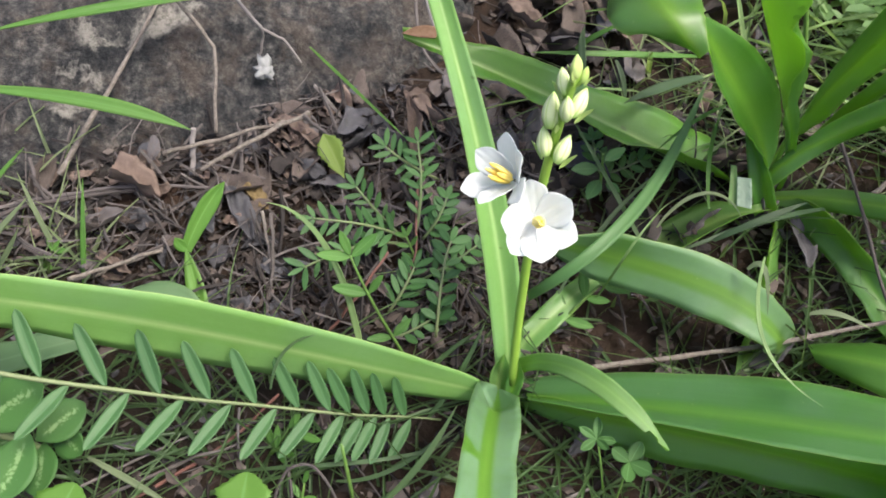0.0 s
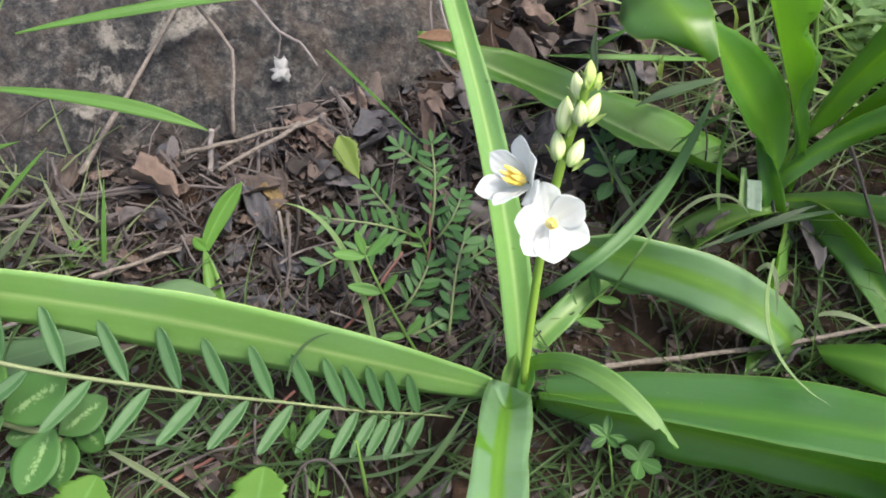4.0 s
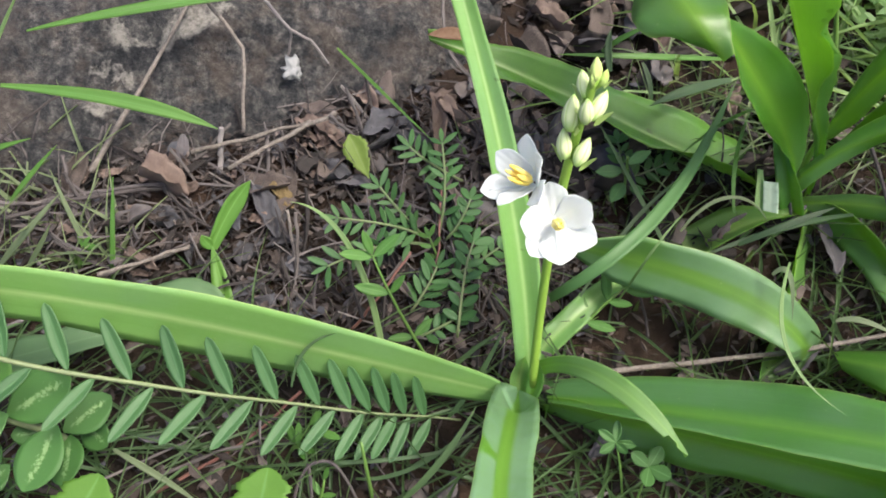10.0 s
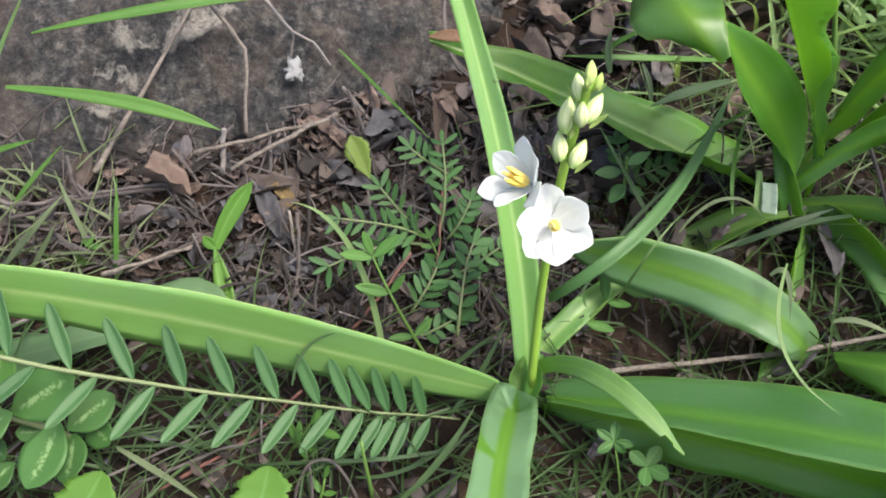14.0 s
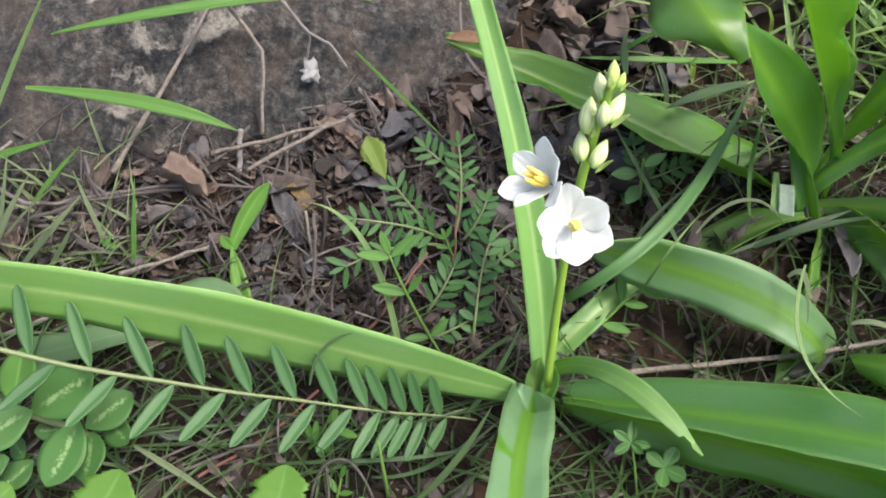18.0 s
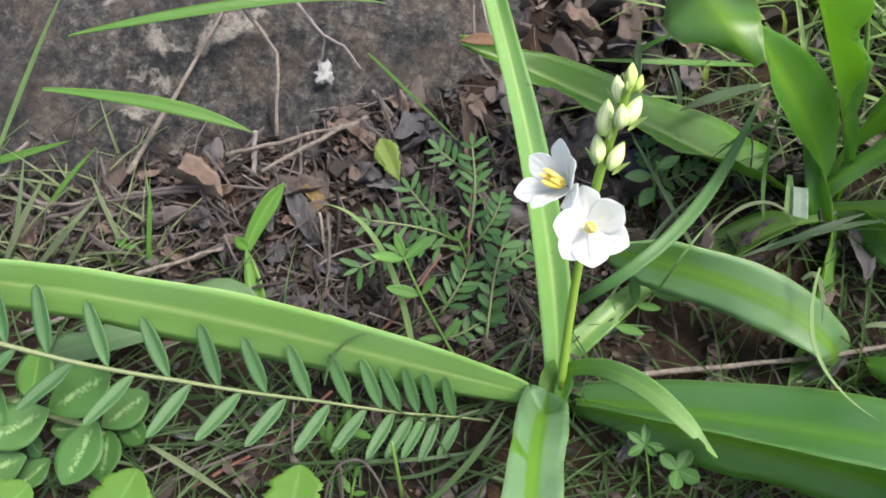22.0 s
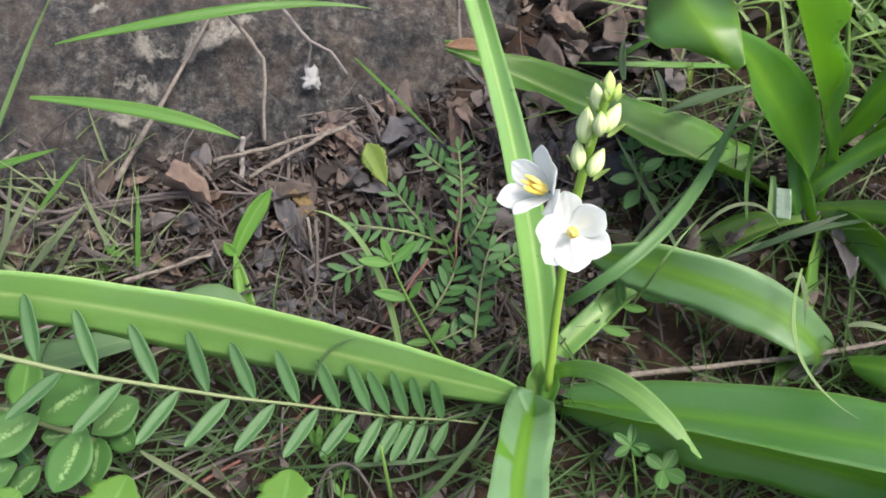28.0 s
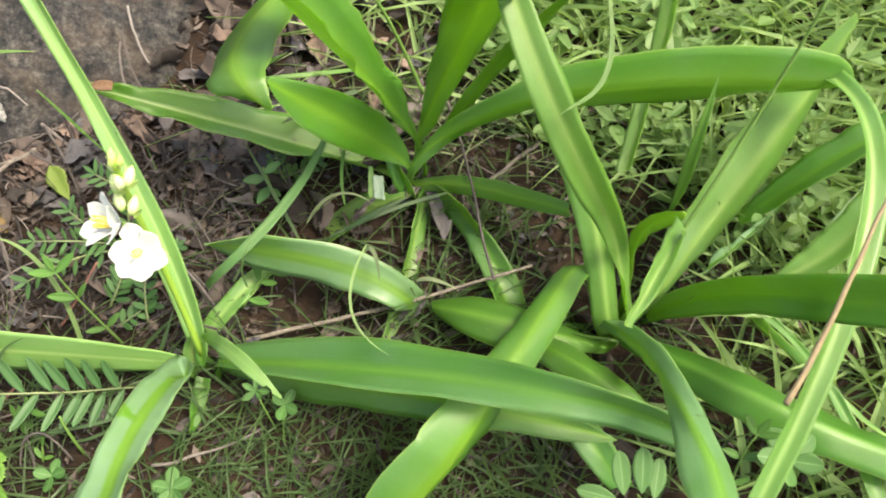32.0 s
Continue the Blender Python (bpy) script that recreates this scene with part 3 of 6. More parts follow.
leaf(clump, [(0.3218, 0.0971, 0.0404), (0.3407, 0.1005, 0.0692), (0.3584, 0.1061, 0.0895), (0.3771, 0.1113, 0.1004)],
         [(0.0011, -0.0041, 0.0001), (0.0013, -0.0087, -0), (0.0014, -0.0115, -0.0002), (-0.0005, -0.0109, 0.0001)], LEAF_DEEP, ext=0.06)
leaf(clump, [(0.3419, 0.0567, 0.04), (0.3594, 0.0618, 0.0536), (0.373, 0.0694, 0.0661), (0.3823, 0.0838, 0.0801)],
         [(0.0045, -0.0018, 0.0001), (0.0068, -0.0096, -0.0002), (0.0032, -0.0104, -0.0001), (0.0022, -0.0105, 0.0001)], LEAF, ext=0.06)
leaf(clump, [(0.3272, 0.0267, 0.0495), (0.3539, 0.0038, 0.0447), (0.3655, -0.0265, 0.0365), (0.3726, -0.0615, 0.0297)],
         [(0.0029, 0.0006, 0.0001), (0.003, -0.0019, -0.0005), (0.0041, 0.0004, 0.0003), (0.0042, 0.0023, 0)], LEAF_DEEP, ext=0.06)
leaf(rosette, [(0.0988, 0.1191, 0.0632), (0.0995, 0.1102, 0.0590), (0.0999, 0.1031, 0.0525)],
         [(0.0013, -0.0002, 0.0000), (0.0020, -0.0003, 0.0002), (0.0023, -0.0005, 0.0001)], LEAF_LIGHT, channel=0.3, wave=0.0004)
leaf(rosette, [(0.1037, 0.1132, 0.0615), (0.1044, 0.1064, 0.0580), (0.1048, 0.1012, 0.0534)],
         [(0.0034, -0.0005, 0.0003), (0.0035, -0.0006, 0.0003), (0.0035, -0.0008, 0.0002)], LEAF_PALE, "pale bluish torn leaf flap", name="leaf_flap", channel=0.2, wave=0.0005)
leaf(rosette, [(0.1209, 0.1155, 0.0322), (0.1153, 0.1186, 0.0500), (0.1101, 0.1270, 0.0624), (0.1042, 0.1344, 0.0714)],
         [(0.0052, -0.0011, 0.0005), (0.0065, -0.0013, 0.0007), (0.0050, -0.0008, 0.0006), (0.0010, 0.0000, 0.0002)], LEAF_DEEP, name="inner_leaf", channel=0.6)
leaf(clump, [(0.306, 0.08, 0.016), (0.326, 0.088, 0.031), (0.354, 0.114, 0.04)], [(0.004, 0.006, 0.002), (0.005, 0.007, 0.003), (0.002, 0.003, 0.001)], LEAF_WAXY)
leaf(clump, [(0.34, 0.055, -0), (0.364, 0.083, 0.034), (0.406, 0.126, 0.05)], [(0.005, 0.007, 0.003), (0.007, 0.010, 0.004), (0.005, 0.007, 0.003)], LEAF_WAXY, ext=0.05)
leaf(clump, [(0.331, 0.053, 0.01), (0.35, 0.019, 0.022), (0.383, -0.017, 0.013)], [(-0.006, 0.006, 0.002), (-0.006, 0.008, 0.003), (-0.005, 0.006, 0.002)], LEAF, ext=0.05)
leaf(flowering, [(0.002, 0.023, 0.021), (0.014, 0.037, 0.031), (0.028, 0.053, 0.035), (0.041, 0.071, 0.031)], [(-0.0035, 0.0035, 0.002), (-0.0045, 0.0045, 0.002), (-0.0045, 0.0045, 0.002), (-0.003, 0.003, 0.001)], LEAF, channel=0.3)


# ---- materials of the small things ----
def plain_leaf(name, dark, light, gloss=0.5, share=0.28, rib=None, blotch=None, scale=60.0):
    """A thin herb leaf with a midrib, mottling and light shining through."""
    m = Nodes(name)
    uv = m.tree.nodes.new("ShaderNodeTexCoord").outputs["UV"]
    sep = m.tree.nodes.new("ShaderNodeSeparateXYZ")
    m.set(sep.inputs[0], uv)
    across = m.math("ABSOLUTE", m.math("SUBTRACT", sep.outputs[0], 0.5))
    n = m.noise(scale, 4.0)
    info = m.tree.nodes.new("ShaderNodeObjectInfo")
    isl = m.tree.nodes.new("ShaderNodeNewGeometry")
    rnd = m.math("FRACT", m.math("ADD", info.outputs["Random"], isl.outputs["Random Per Island"]))
    col = m.mix(m.math("MULTIPLY_ADD", rnd, 0.6, m.math("MULTIPLY", n, 0.4)), dark, light)
    side = m.math("SINE", m.math("MULTIPLY", m.math("SUBTRACT", sep.outputs[1], m.math("MULTIPLY", across, 0.55)), 62.0))
    col = m.mix(m.math("MULTIPLY", m.ramp(side, [(0.86, (0, 0, 0)), (1.0, (1, 1, 1))]), 0.22), col, light)
    if rib:
        col = m.mix(m.ramp(across, [(0.0, (0.8,) * 3), (0.05, (0.0,) * 3)]), col, rib)
    if blotch:
        jag = m.math("MULTIPLY_ADD", m.noise(15.0, 4.0, 0.75), 0.8, m.math("SUBTRACT", across, 0.268))
        band = m.ramp(jag, [(0.14, (1, 1, 1)), (0.19, (0, 0, 0))])
        along = m.ramp(sep.outputs[1], [(0.1, (0, 0, 0)), (0.25, (1, 1, 1)), (0.8, (1, 1, 1)), (0.9, (0, 0, 0))])
        col = m.mix(m.math("MULTIPLY", band, along), col, blotch)
    m.base(col, gloss, 0.4)
    m.bump(n, 0.25, 0.0006)
    m.thin(m.mix(0.6, col, (0.60, 0.85, 0.15)), share)
    return m.mat


def dry_material(name, stops, scale=70.0, rough=0.85, own=0.75):
    """Dead plant matter: streaks, stains, and a shade of its own for every piece."""
    m = Nodes(name)
    n = m.noise(scale, 6.0, 0.7)
    info = m.tree.nodes.new("ShaderNodeObjectInfo")
    isl = m.tree.nodes.new("ShaderNodeNewGeometry")
    rnd = m.math("FRACT", m.math("ADD", info.outputs["Random"], isl.outputs["Random Per Island"]))
    col = m.ramp(m.math("MULTIPLY_ADD", rnd, own, m.math("MULTIPLY_ADD", n, 1.25 - own, 0.5 * own - 0.495)), stops)
    m.base(col, rough, 0.3)
    m.bump(n, 0.5, 0.0012)
    return m.mat


# Near grass carries shade in its dark colour, the pale far grass stronger light.
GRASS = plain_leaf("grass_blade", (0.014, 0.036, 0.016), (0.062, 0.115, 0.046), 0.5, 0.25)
TUFT = plain_leaf("grey_grass", (0.070, 0.105, 0.052), (0.175, 0.215, 0.125), 0.6, 0.25)
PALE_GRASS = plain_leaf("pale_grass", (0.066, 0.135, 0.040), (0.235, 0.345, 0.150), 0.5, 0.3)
BROAD_GRASS = plain_leaf("broad_grass", (0.058, 0.155, 0.026), (0.082, 0.19, 0.036), 0.45, 0.3, rib=(0.11, 0.25, 0.06), scale=200)
LONG_BLADE = plain_leaf("long_blade", (0.070, 0.165, 0.055), (0.095, 0.195, 0.070), 0.5, 0.3, scale=200)
# Dull green, darkened to paint in the shade these low leaves lie in.
BROAD_DULL_SHADED = plain_leaf("broad_dull_shaded_leaf", (0.062, 0.125, 0.055), (0.10, 0.175, 0.080), 0.55, 0.2, rib=(0.13, 0.22, 0.10), scale=120)
PINNATE = plain_leaf("pinnate_leaflet", (0.030, 0.088, 0.029), (0.050, 0.125, 0.041), 0.5, 0.15, rib=(0.08, 0.17, 0.075))
FIELD = plain_leaf("field_weed", (0.050, 0.118, 0.036), (0.148, 0.245, 0.092), 0.5, 0.35)
SPRIG = plain_leaf("seedling_leaflet", (0.022, 0.072, 0.026), (0.055, 0.145, 0.040), 0.5, 0.22, rib=(0.08, 0.17, 0.05))
FRESH = plain_leaf("fresh_leaf", (0.070, 0.19, 0.032), (0.125, 0.26, 0.052), 0.5, 0.28, rib=(0.22, 0.40, 0.11), scale=140)
VARIEGATED = plain_leaf("variegated_leaf", (0.034, 0.102, 0.025), (0.056, 0.145, 0.034), 0.5, 0.2, blotch=(0.20, 0.32, 0.13))
CLOVER = plain_leaf("clover_leaf", (0.040, 0.12, 0.030), (0.075, 0.175, 0.050), 0.55, 0.22, rib=(0.20, 0.36, 0.14))
DRY_LEAF = dry_material("dry_leaf", [(0.0, (0.01164, 0.01, 0.01008)), (0.3, (0.0388, 0.033, 0.03248)), (0.5, (0.1164, 0.092, 0.08288)), (0.62, (0.09215, 0.093, 0.1086)), (0.78, (0.16, 0.128, 0.1142)), (1.0, (0.2813, 0.235, 0.2128))], own=0.6)
DRY_STICK = dry_material("dry_stick", [(0.0, (0.03395, 0.028, 0.02688)), (0.5, (0.1018, 0.088, 0.08736)), (1.0, (0.2134, 0.19, 0.1848))], 160.0)
GREY_STICK = dry_material("grey_stick", [(0.0, (0.01552, 0.013, 0.01344)), (0.5, (0.05335, 0.046, 0.04592)), (0.85, (0.1261, 0.112, 0.112)), (1.0, (0.2425, 0.22, 0.2128))], 160.0)
STRAW = dry_material("pale_straw", [(0.0, (0.07275, 0.062, 0.05824)), (0.5, (0.1649, 0.148, 0.1456)), (1.0, (0.2813, 0.262, 0.2632))], 130.0)
CRUMBS = dry_material("litter_crumbs", [(0.0, (0.00776, 0.006, 0.0056)), (0.5, (0.02716, 0.021, 0.01904)), (0.8, (0.08245, 0.066, 0.06048)), (1.0, (0.2134, 0.18, 0.1736))], 120.0)
BARK = dry_material("twig_bark", [(0.0, (0.085, 0.072, 0.064)), (0.35, (0.20, 0.175, 0.158)), (0.6, (0.31, 0.28, 0.262)), (1.0, (0.45, 0.425, 0.41))], 420.0, own=0.2)
BROWN_TWIG = dry_material("brown_twig", [(0.0, (0.07, 0.055, 0.032)), (0.5, (0.15, 0.12, 0.072)), (1.0, (0.25, 0.20, 0.125))], 200.0)
DRY_TIP = dry_material("dried_leaf_tip", [(0.0, (0.13, 0.07, 0.04)), (0.45, (0.20, 0.13, 0.085)), (0.62, (0.27, 0.23, 0.16)), (1.0, (0.40, 0.36, 0.31))], 220.0, own=0.1)
RED_STEM = dry_material("red_stem", [(0.0, (0.14, 0.060, 0.05)), (1.0, (0.22, 0.115, 0.095))], 90.0, 0.5)
GREEN_STEM = plain_leaf("green_stem", (0.09, 0.18, 0.04), (0.14, 0.25, 0.06), 0.45, 0.1)
RACHIS = plain_leaf("rachis", (0.11, 0.16, 0.065), (0.165, 0.195, 0.10), 0.5, 0.05)


def petal_material():
    m = Nodes("white_petal")
    uv = m.tree.nodes.new("ShaderNodeTexCoord").outputs["UV"]
    vm = m.add("ShaderNodeMapping", Vector=uv)
    vm.inputs["Scale"].default_value = (26, 1.5, 1)
    v = m.add("ShaderNodeTexNoise", Scale=1.0, Detail=3.0)
    m.set(v.inputs["Vector"], vm.outputs[0])
    m.base(m.mix(v.outputs["Fac"], (0.86, 0.88, 0.89), (0.75, 0.78, 0.81)), 0.55, 0.3)
    m.bump(v.outputs["Fac"], 0.35, 0.0005)
    m.thin((0.90, 0.93, 0.95), 0.55)
    return m.mat


def bud_material():
    m = Nodes("bud")
    uv = m.tree.nodes.new("ShaderNodeTexCoord").outputs["UV"]
    sep = m.tree.nodes.new("ShaderNodeSeparateXYZ")
    m.set(sep.inputs[0], uv)
    streak = m.math("ABSOLUTE", m.math("SINE", m.math("MULTIPLY", sep.outputs[0], 18.85)))
    col = m.mix(m.ramp(streak, [(0.0, (1, 1, 1)), (0.45, (0, 0, 0))]), (0.60, 0.69, 0.36), (0.42, 0.56, 0.18))
    col = m.mix(m.ramp(sep.outputs[1], [(0.0, (1, 1, 1)), (0.3, (0, 0, 0)), (0.85, (0, 0, 0)), (1.0, (1, 1, 1))]), col, (0.34, 0.55, 0.12))
    m.base(col, 0.5, 0.4)
    m.bump(streak, 0.4, 0.0006)
    return m.mat


PETAL, BUD = petal_material(), bud_material()
ANTHER = dry_material("yellow_anther", [(0.0, (0.86, 0.62, 0.08)), (1.0, (0.92, 0.78, 0.26))], 300.0, 0.6)
SCAPE = plain_leaf("scape", (0.25, 0.43, 0.06), (0.32, 0.50, 0.09), 0.42, 0.1)


# ---- shapes of the small things ----
def poly(points, u):
    """A point of a bent line with slightly rounded corners."""
    s = min(max(u, 0.0), 0.9999) * (len(points) - 1)
    k = int(s)
    return Vector(points[k]).lerp(Vector(points[k + 1]), s - k)


def tube(points, r0, r1, sides=7, seg=18, knots=0.0, seed=1, bez=bez):
    """A round stem along a Bezier curve, with knots and a slight wander."""
    rnd = random.Random(seed)
    ph = rnd.random() * 40
    bm = bmesh.new()
    uvl = bm.loops.layers.uv.new("UVMap")
    rings, prev = [], None
    for i in range(seg + 1):
        u = i / seg
        p = bez(points, u)
        tan = (bez(points, min(1, u + 0.02)) - bez(points, max(0, u - 0.02))).normalized()
        side = (prev - tan * prev.dot(tan)).normalized() if prev else tan.orthogonal().normalized()
        prev = side
        up = tan.cross(side)
        r = (r0 + (r1 - r0) * u) * (1 + knots * (0.6 * noise.noise(Vector((u * 9, ph, 0))) + (0.5 if knots and i % 5 == 0 else 0)))
        p = p + (side * noise.noise(Vector((u * 5, ph, 3))) + up * noise.noise(Vector((u * 5, 9, ph)))) * r0 * 1.1 * (1 if knots else 0)
        rings.append([bm.verts.new(p + (side * math.cos(a) + up * math.sin(a)) * r) for a in (2 * math.pi * k / sides for k in range(sides))])
    for n, (a, b) in enumerate(zip(rings, rings[1:])):
        for k in range(sides):
            f = bm.faces.new((a[k], a[(k + 1) % sides], b[(k + 1) % sides], b[k]))
            f.smooth = True
            for lp, w in zip(f.loops, ((k, n), (k + 1, n), (k + 1, n + 1), (k, n + 1))):
                lp[uvl].uv = (w[0] / sides, w[1] / seg)
    bm.faces.new(rings[0][::-1]), bm.faces.new(rings[-1])
    return bm


FACE = Vector((0.0, -0.45, 0.9))


def blade(points, width, face=FACE, seg=14, cols=4, channel=0.3, peak=0.35, base=0.5, seed=0, thick=0.0004, twist=0.0):
    """A grass blade or narrow leaf along a Bezier curve, widest at peak, pointed at its end."""
    half = []
    for i in range(seg + 1):
        u = i / seg
        tan = (bez(points, min(1, u + 0.03)) - bez(points, max(0, u - 0.03))).normalized()
        side = tan.cross(Matrix.Rotation(twist * u, 3, tan) @ Vector(face))
        side = side.normalized() if side.length > 1e-6 else Vector((1, 0, 0))
        w = base + (1 - base) * math.sin(min(u / peak, 1) * math.pi / 2) if u < peak else max(0.03, 1 - ((u - peak) / (1 - peak)) ** 2.0)
        half.append(side * w * width / 2)
    return strip([(bez(points, i / seg), half[i], i / seg) for i in range(seg + 1)], cols, channel, thick)


def strip(secs, cols, channel, thick):
    bm = bmesh.new()
    uvl = bm.loops.layers.uv.new("UVMap")
    top, low, uvs, rims = [], [], {}, []
    for n, (p, h, u) in enumerate(secs):
        tan = (secs[min(len(secs) - 1, n + 1)][0] - secs[max(0, n - 1)][0]).normalized()
        nor = h.cross(tan).normalized()
        if nor.dot(FACE) < 0:
            nor = -nor
        rt, rl = [], []
        for c in range(cols + 1):
            s = 2 * c / cols - 1
            q = p + h * s - nor * channel * h.length * (1 - abs(s))
            vt, vl = bm.verts.new(q), bm.verts.new(q - nor * thick)
            uvs[vt] = uvs[vl] = (c / cols, u)
            rt.append(vt), rl.append(vl)
        top.append(rt), low.append(rl)
    for n in range(len(secs) - 1):
        for c in range(cols):
            bm.faces.new((top[n][c], top[n][c + 1], top[n + 1][c + 1], top[n + 1][c]))
            bm.faces.new((low[n][c + 1], low[n][c], low[n + 1][c], low[n + 1][c + 1]))
        rims.append(bm.faces.new((low[n][0], top[n][0], top[n + 1][0], low[n + 1][0])))
        rims.append(bm.faces.new((top[n][cols], low[n][cols], low[n + 1][cols], top[n + 1][cols])))
    edge_faces = set(rims)
    for f in bm.faces:
        f.smooth = f not in edge_faces
        for lp in f.loops:
            lp[uvl].uv = uvs[lp.vert]
    bmesh.ops.recalc_face_normals(bm, faces=bm.faces[:])
    return bm


def leaflet(length, width, peak=0.45, fold=0.15, curl=0.1, teeth=0, tip=0.0, seg=12, cols=6, thick=0.0004, notch=0.0):
    """One flat leaf at the origin, along +y with its face up: oval, folded along its midrib, curling at the end."""
    secs = []
    for i in range(seg + 1):
        u = i / seg
        w = (math.sin(math.pi * 0.5 * (u / peak)) ** 0.8 if u < peak else max(0.0, math.cos(math.pi * 0.5 * (u - peak) / (1 - peak))) ** (0.6 + tip)) if 0 < u < 1 else 0.04
        if teeth:
            w *= 1 + ((0.07 if i % 2 else -0.07) + 0.42 * noise.noise(Vector((u * 7.3, 3.3, width)))) * (1 if 0.1 < u < 0.98 else 0)
        secs.append((Vector((0, length * u, -curl * length * u * u)), Vector((max(w, 0.05) * width / 2, 0, 0)), u))
    return strip(secs, cols, fold, thick)


def aim(origin, along, face=FACE, size=1.0):
    """A pose with +y along the given way and +z as near to face as can be."""
    y = Vector(along).normalized()
    x = y.cross(Vector(face))
    x = x.normalized() if x.length > 1e-6 else y.orthogonal().normalized()
    z = x.cross(y)
    m = Matrix((x, y, z)).transposed().to_4x4()
    return Matrix.Translation(origin) @ m @ Matrix.Scale(size, 4)


def shared(bm, name, material):
    me = mesh_from(bm, name)
    me.materials.append(material)
    return me


def put(name, me, parent, m, label=""):
    ob = new(name, me)
    ob.parent = parent
    ob.matrix_local = m
    return tagged(ob, label)


# ---- flower stalk, flowers and buds ----
SCAPE_LINE = [(0.0047, 0.0061, 0.0283), (0.0073, 0.0195, 0.0931), (0.0109, 0.0167, 0.1511), (0.0218, 0.0131, 0.2032)]
part("scape", tube(SCAPE_LINE, 0.0020, 0.0015, 9, 24), SCAPE, flowering, "yellow-green fleshy flower stalk")


def tepal_mesh(length, width, seed):
    """A broad cupped tepal: narrow claw, blunt end with a small point, crimped margins."""
    secs = []
    for i in range(19):
        u = i / 18
        w = 0.34 + 0.66 * math.sin(math.pi * 0.5 * min(1, u / 0.60)) if u < 0.60 else max(0.0, 1 - ((u - 0.60) / 0.41) ** 2.5)
        w = max(0.07, w * (1 + 0.05 * noise.noise(Vector((u * 6, seed, 0)))))
        z = length * (0.20 * u * u - 0.13 * max(0.0, u - 0.6) ** 2 * 4)
        secs.append((Vector((0.02 * length * noise.noise(Vector((u * 2, 5, seed))), length * u * 0.96, z)), Vector((w * width / 2, 0, 0)), u))
    bm = strip(secs, 12, 0.0, 0.0003)
    for v in bm.verts:
        s = v.co.x / (width / 2)
        v.co.z += width * (0.11 * s * s + 0.035 * math.exp(-(s / 0.16) ** 2) * (1 - v.co.y / length) + 0.05 * noise.noise(Vector((s * 2.5, v.co.y / length * 4, seed))) * (v.co.y / length) + 0.012 * math.cos(s * 14))
    return bm


TEPAL_IN = [shared(tepal_mesh(0.0172, 0.0140, k), "tepal", PETAL) for k in range(3)]
TEPAL_OUT = [shared(tepal_mesh(0.0180, 0.0126, k + 7), "tepal", PETAL) for k in range(3)]
TEPAL_SLIM = [shared(tepal_mesh(0.0190, 0.0104, k + 13), "tepal", PETAL) for k in range(3)]


def anther_mesh():
    """A stout two-lobed anther."""
    bm = bmesh.new()
    bmesh.ops.create_uvsphere(bm, u_segments=12, v_segments=8, radius=1.0)
    for v in bm.verts:
        groove = 1 - 0.35 * math.exp(-(v.co.x / 0.3) ** 2) * (1 if v.co.y > 0 else 0)
        v.co = Vector((v.co.x * 0.00125 * (1 - 0.25 * v.co.z), v.co.y * 0.0011 * groove, v.co.z * 0.0040 + 0.0055))
    smooth(bm)
    return bm


ANTHER_ME = shared(anther_mesh(), "anther", ANTHER)


def build_flower(centre, axis, up, turns, node, label, cup, size, style, inner, outer, cone, spread):
    """Six tepals round a cone of yellow anthers, on a short stalk from the scape; turns count from up, clockwise."""
    centre, axis = Vector(centre), Vector(axis).normalized()
    stalk = part("flower", tube([node, Vector(node).lerp(centre, 0.5) - axis * 0.003, centre - axis * 0.0012], 0.0008, 0.0013, 7, 8), SCAPE, flowering, label)
    ahead = (Vector(up) - axis * axis.dot(Vector(up))).normalized()
    frame_m = Matrix.Translation(centre) @ Matrix((ahead.cross(axis), ahead, axis)).transposed().to_4x4()
    rnd = random.Random(int(size * 100))
    for k, turn in enumerate(turns):
        me = (inner if k % 2 else outer)[k // 2]
        m = frame_m @ Matrix.Rotation(radians(-turn), 4, "Z") @ Matrix.Rotation(radians(cup + (3 if k % 2 else -4) + rnd.uniform(-5, 5)), 4, "X")
        put("tepal", me, stalk, m @ Matrix.Translation((0, 0.0010, 0.0003 if k % 2 else 0)) @ Matrix.Scale(size * rnd.uniform(0.95, 1.05), 4))
    for k in range(6):
        turn = Matrix.Rotation(radians(60 * k + 20), 4, "Z") @ Matrix.Translation((0, 0.0013, 0.0016)) @ Matrix.Rotation(rnd.uniform(-0.04, 0.05) - spread, 4, "X")
        put("anther", ANTHER_ME, stalk, frame_m @ turn @ Matrix.Diagonal((0.80 - spread, 0.80 - spread, 1.0, 1.0)) @ Matrix.Scale(size * cone * rnd.uniform(0.94, 1.06), 4))
    st = tube([(0, 0.0028, 0.0030), (0.0003, 0.0075, 0.0062), (0, 0.0125, 0.0118)], 0.00035, 0.00028, 6, 10)
    put("style", shared(st, "style", PETAL), stalk, frame_m @ Matrix.Rotation(radians(-style), 4, "Z") @ Matrix.Scale(size, 4))
    return stalk


build_flower((0.0122, 0.0070, 0.1425), (0.179, -0.64, 0.745), (-0.10, 0.78, 0.61), (-12, 56, 115, 176, 222, 272), bez(SCAPE_LINE, 0.60), "open white cup-shaped flower with yellow anthers", 26, 0.90, 178, TEPAL_IN, TEPAL_OUT, 1.55, 0.0)
build_flower((0.0049, 0.0135, 0.1547), (-0.6146, -0.3537, 0.7051), (0.1621, 0.8038, 0.5723), (0, 62, 118, 180, 238, 300), bez(SCAPE_LINE, 0.66), "half-open white flower with a cone of yellow anthers", 36, 0.94, 236, TEPAL_SLIM, TEPAL_SLIM, 1.3, 0.10)


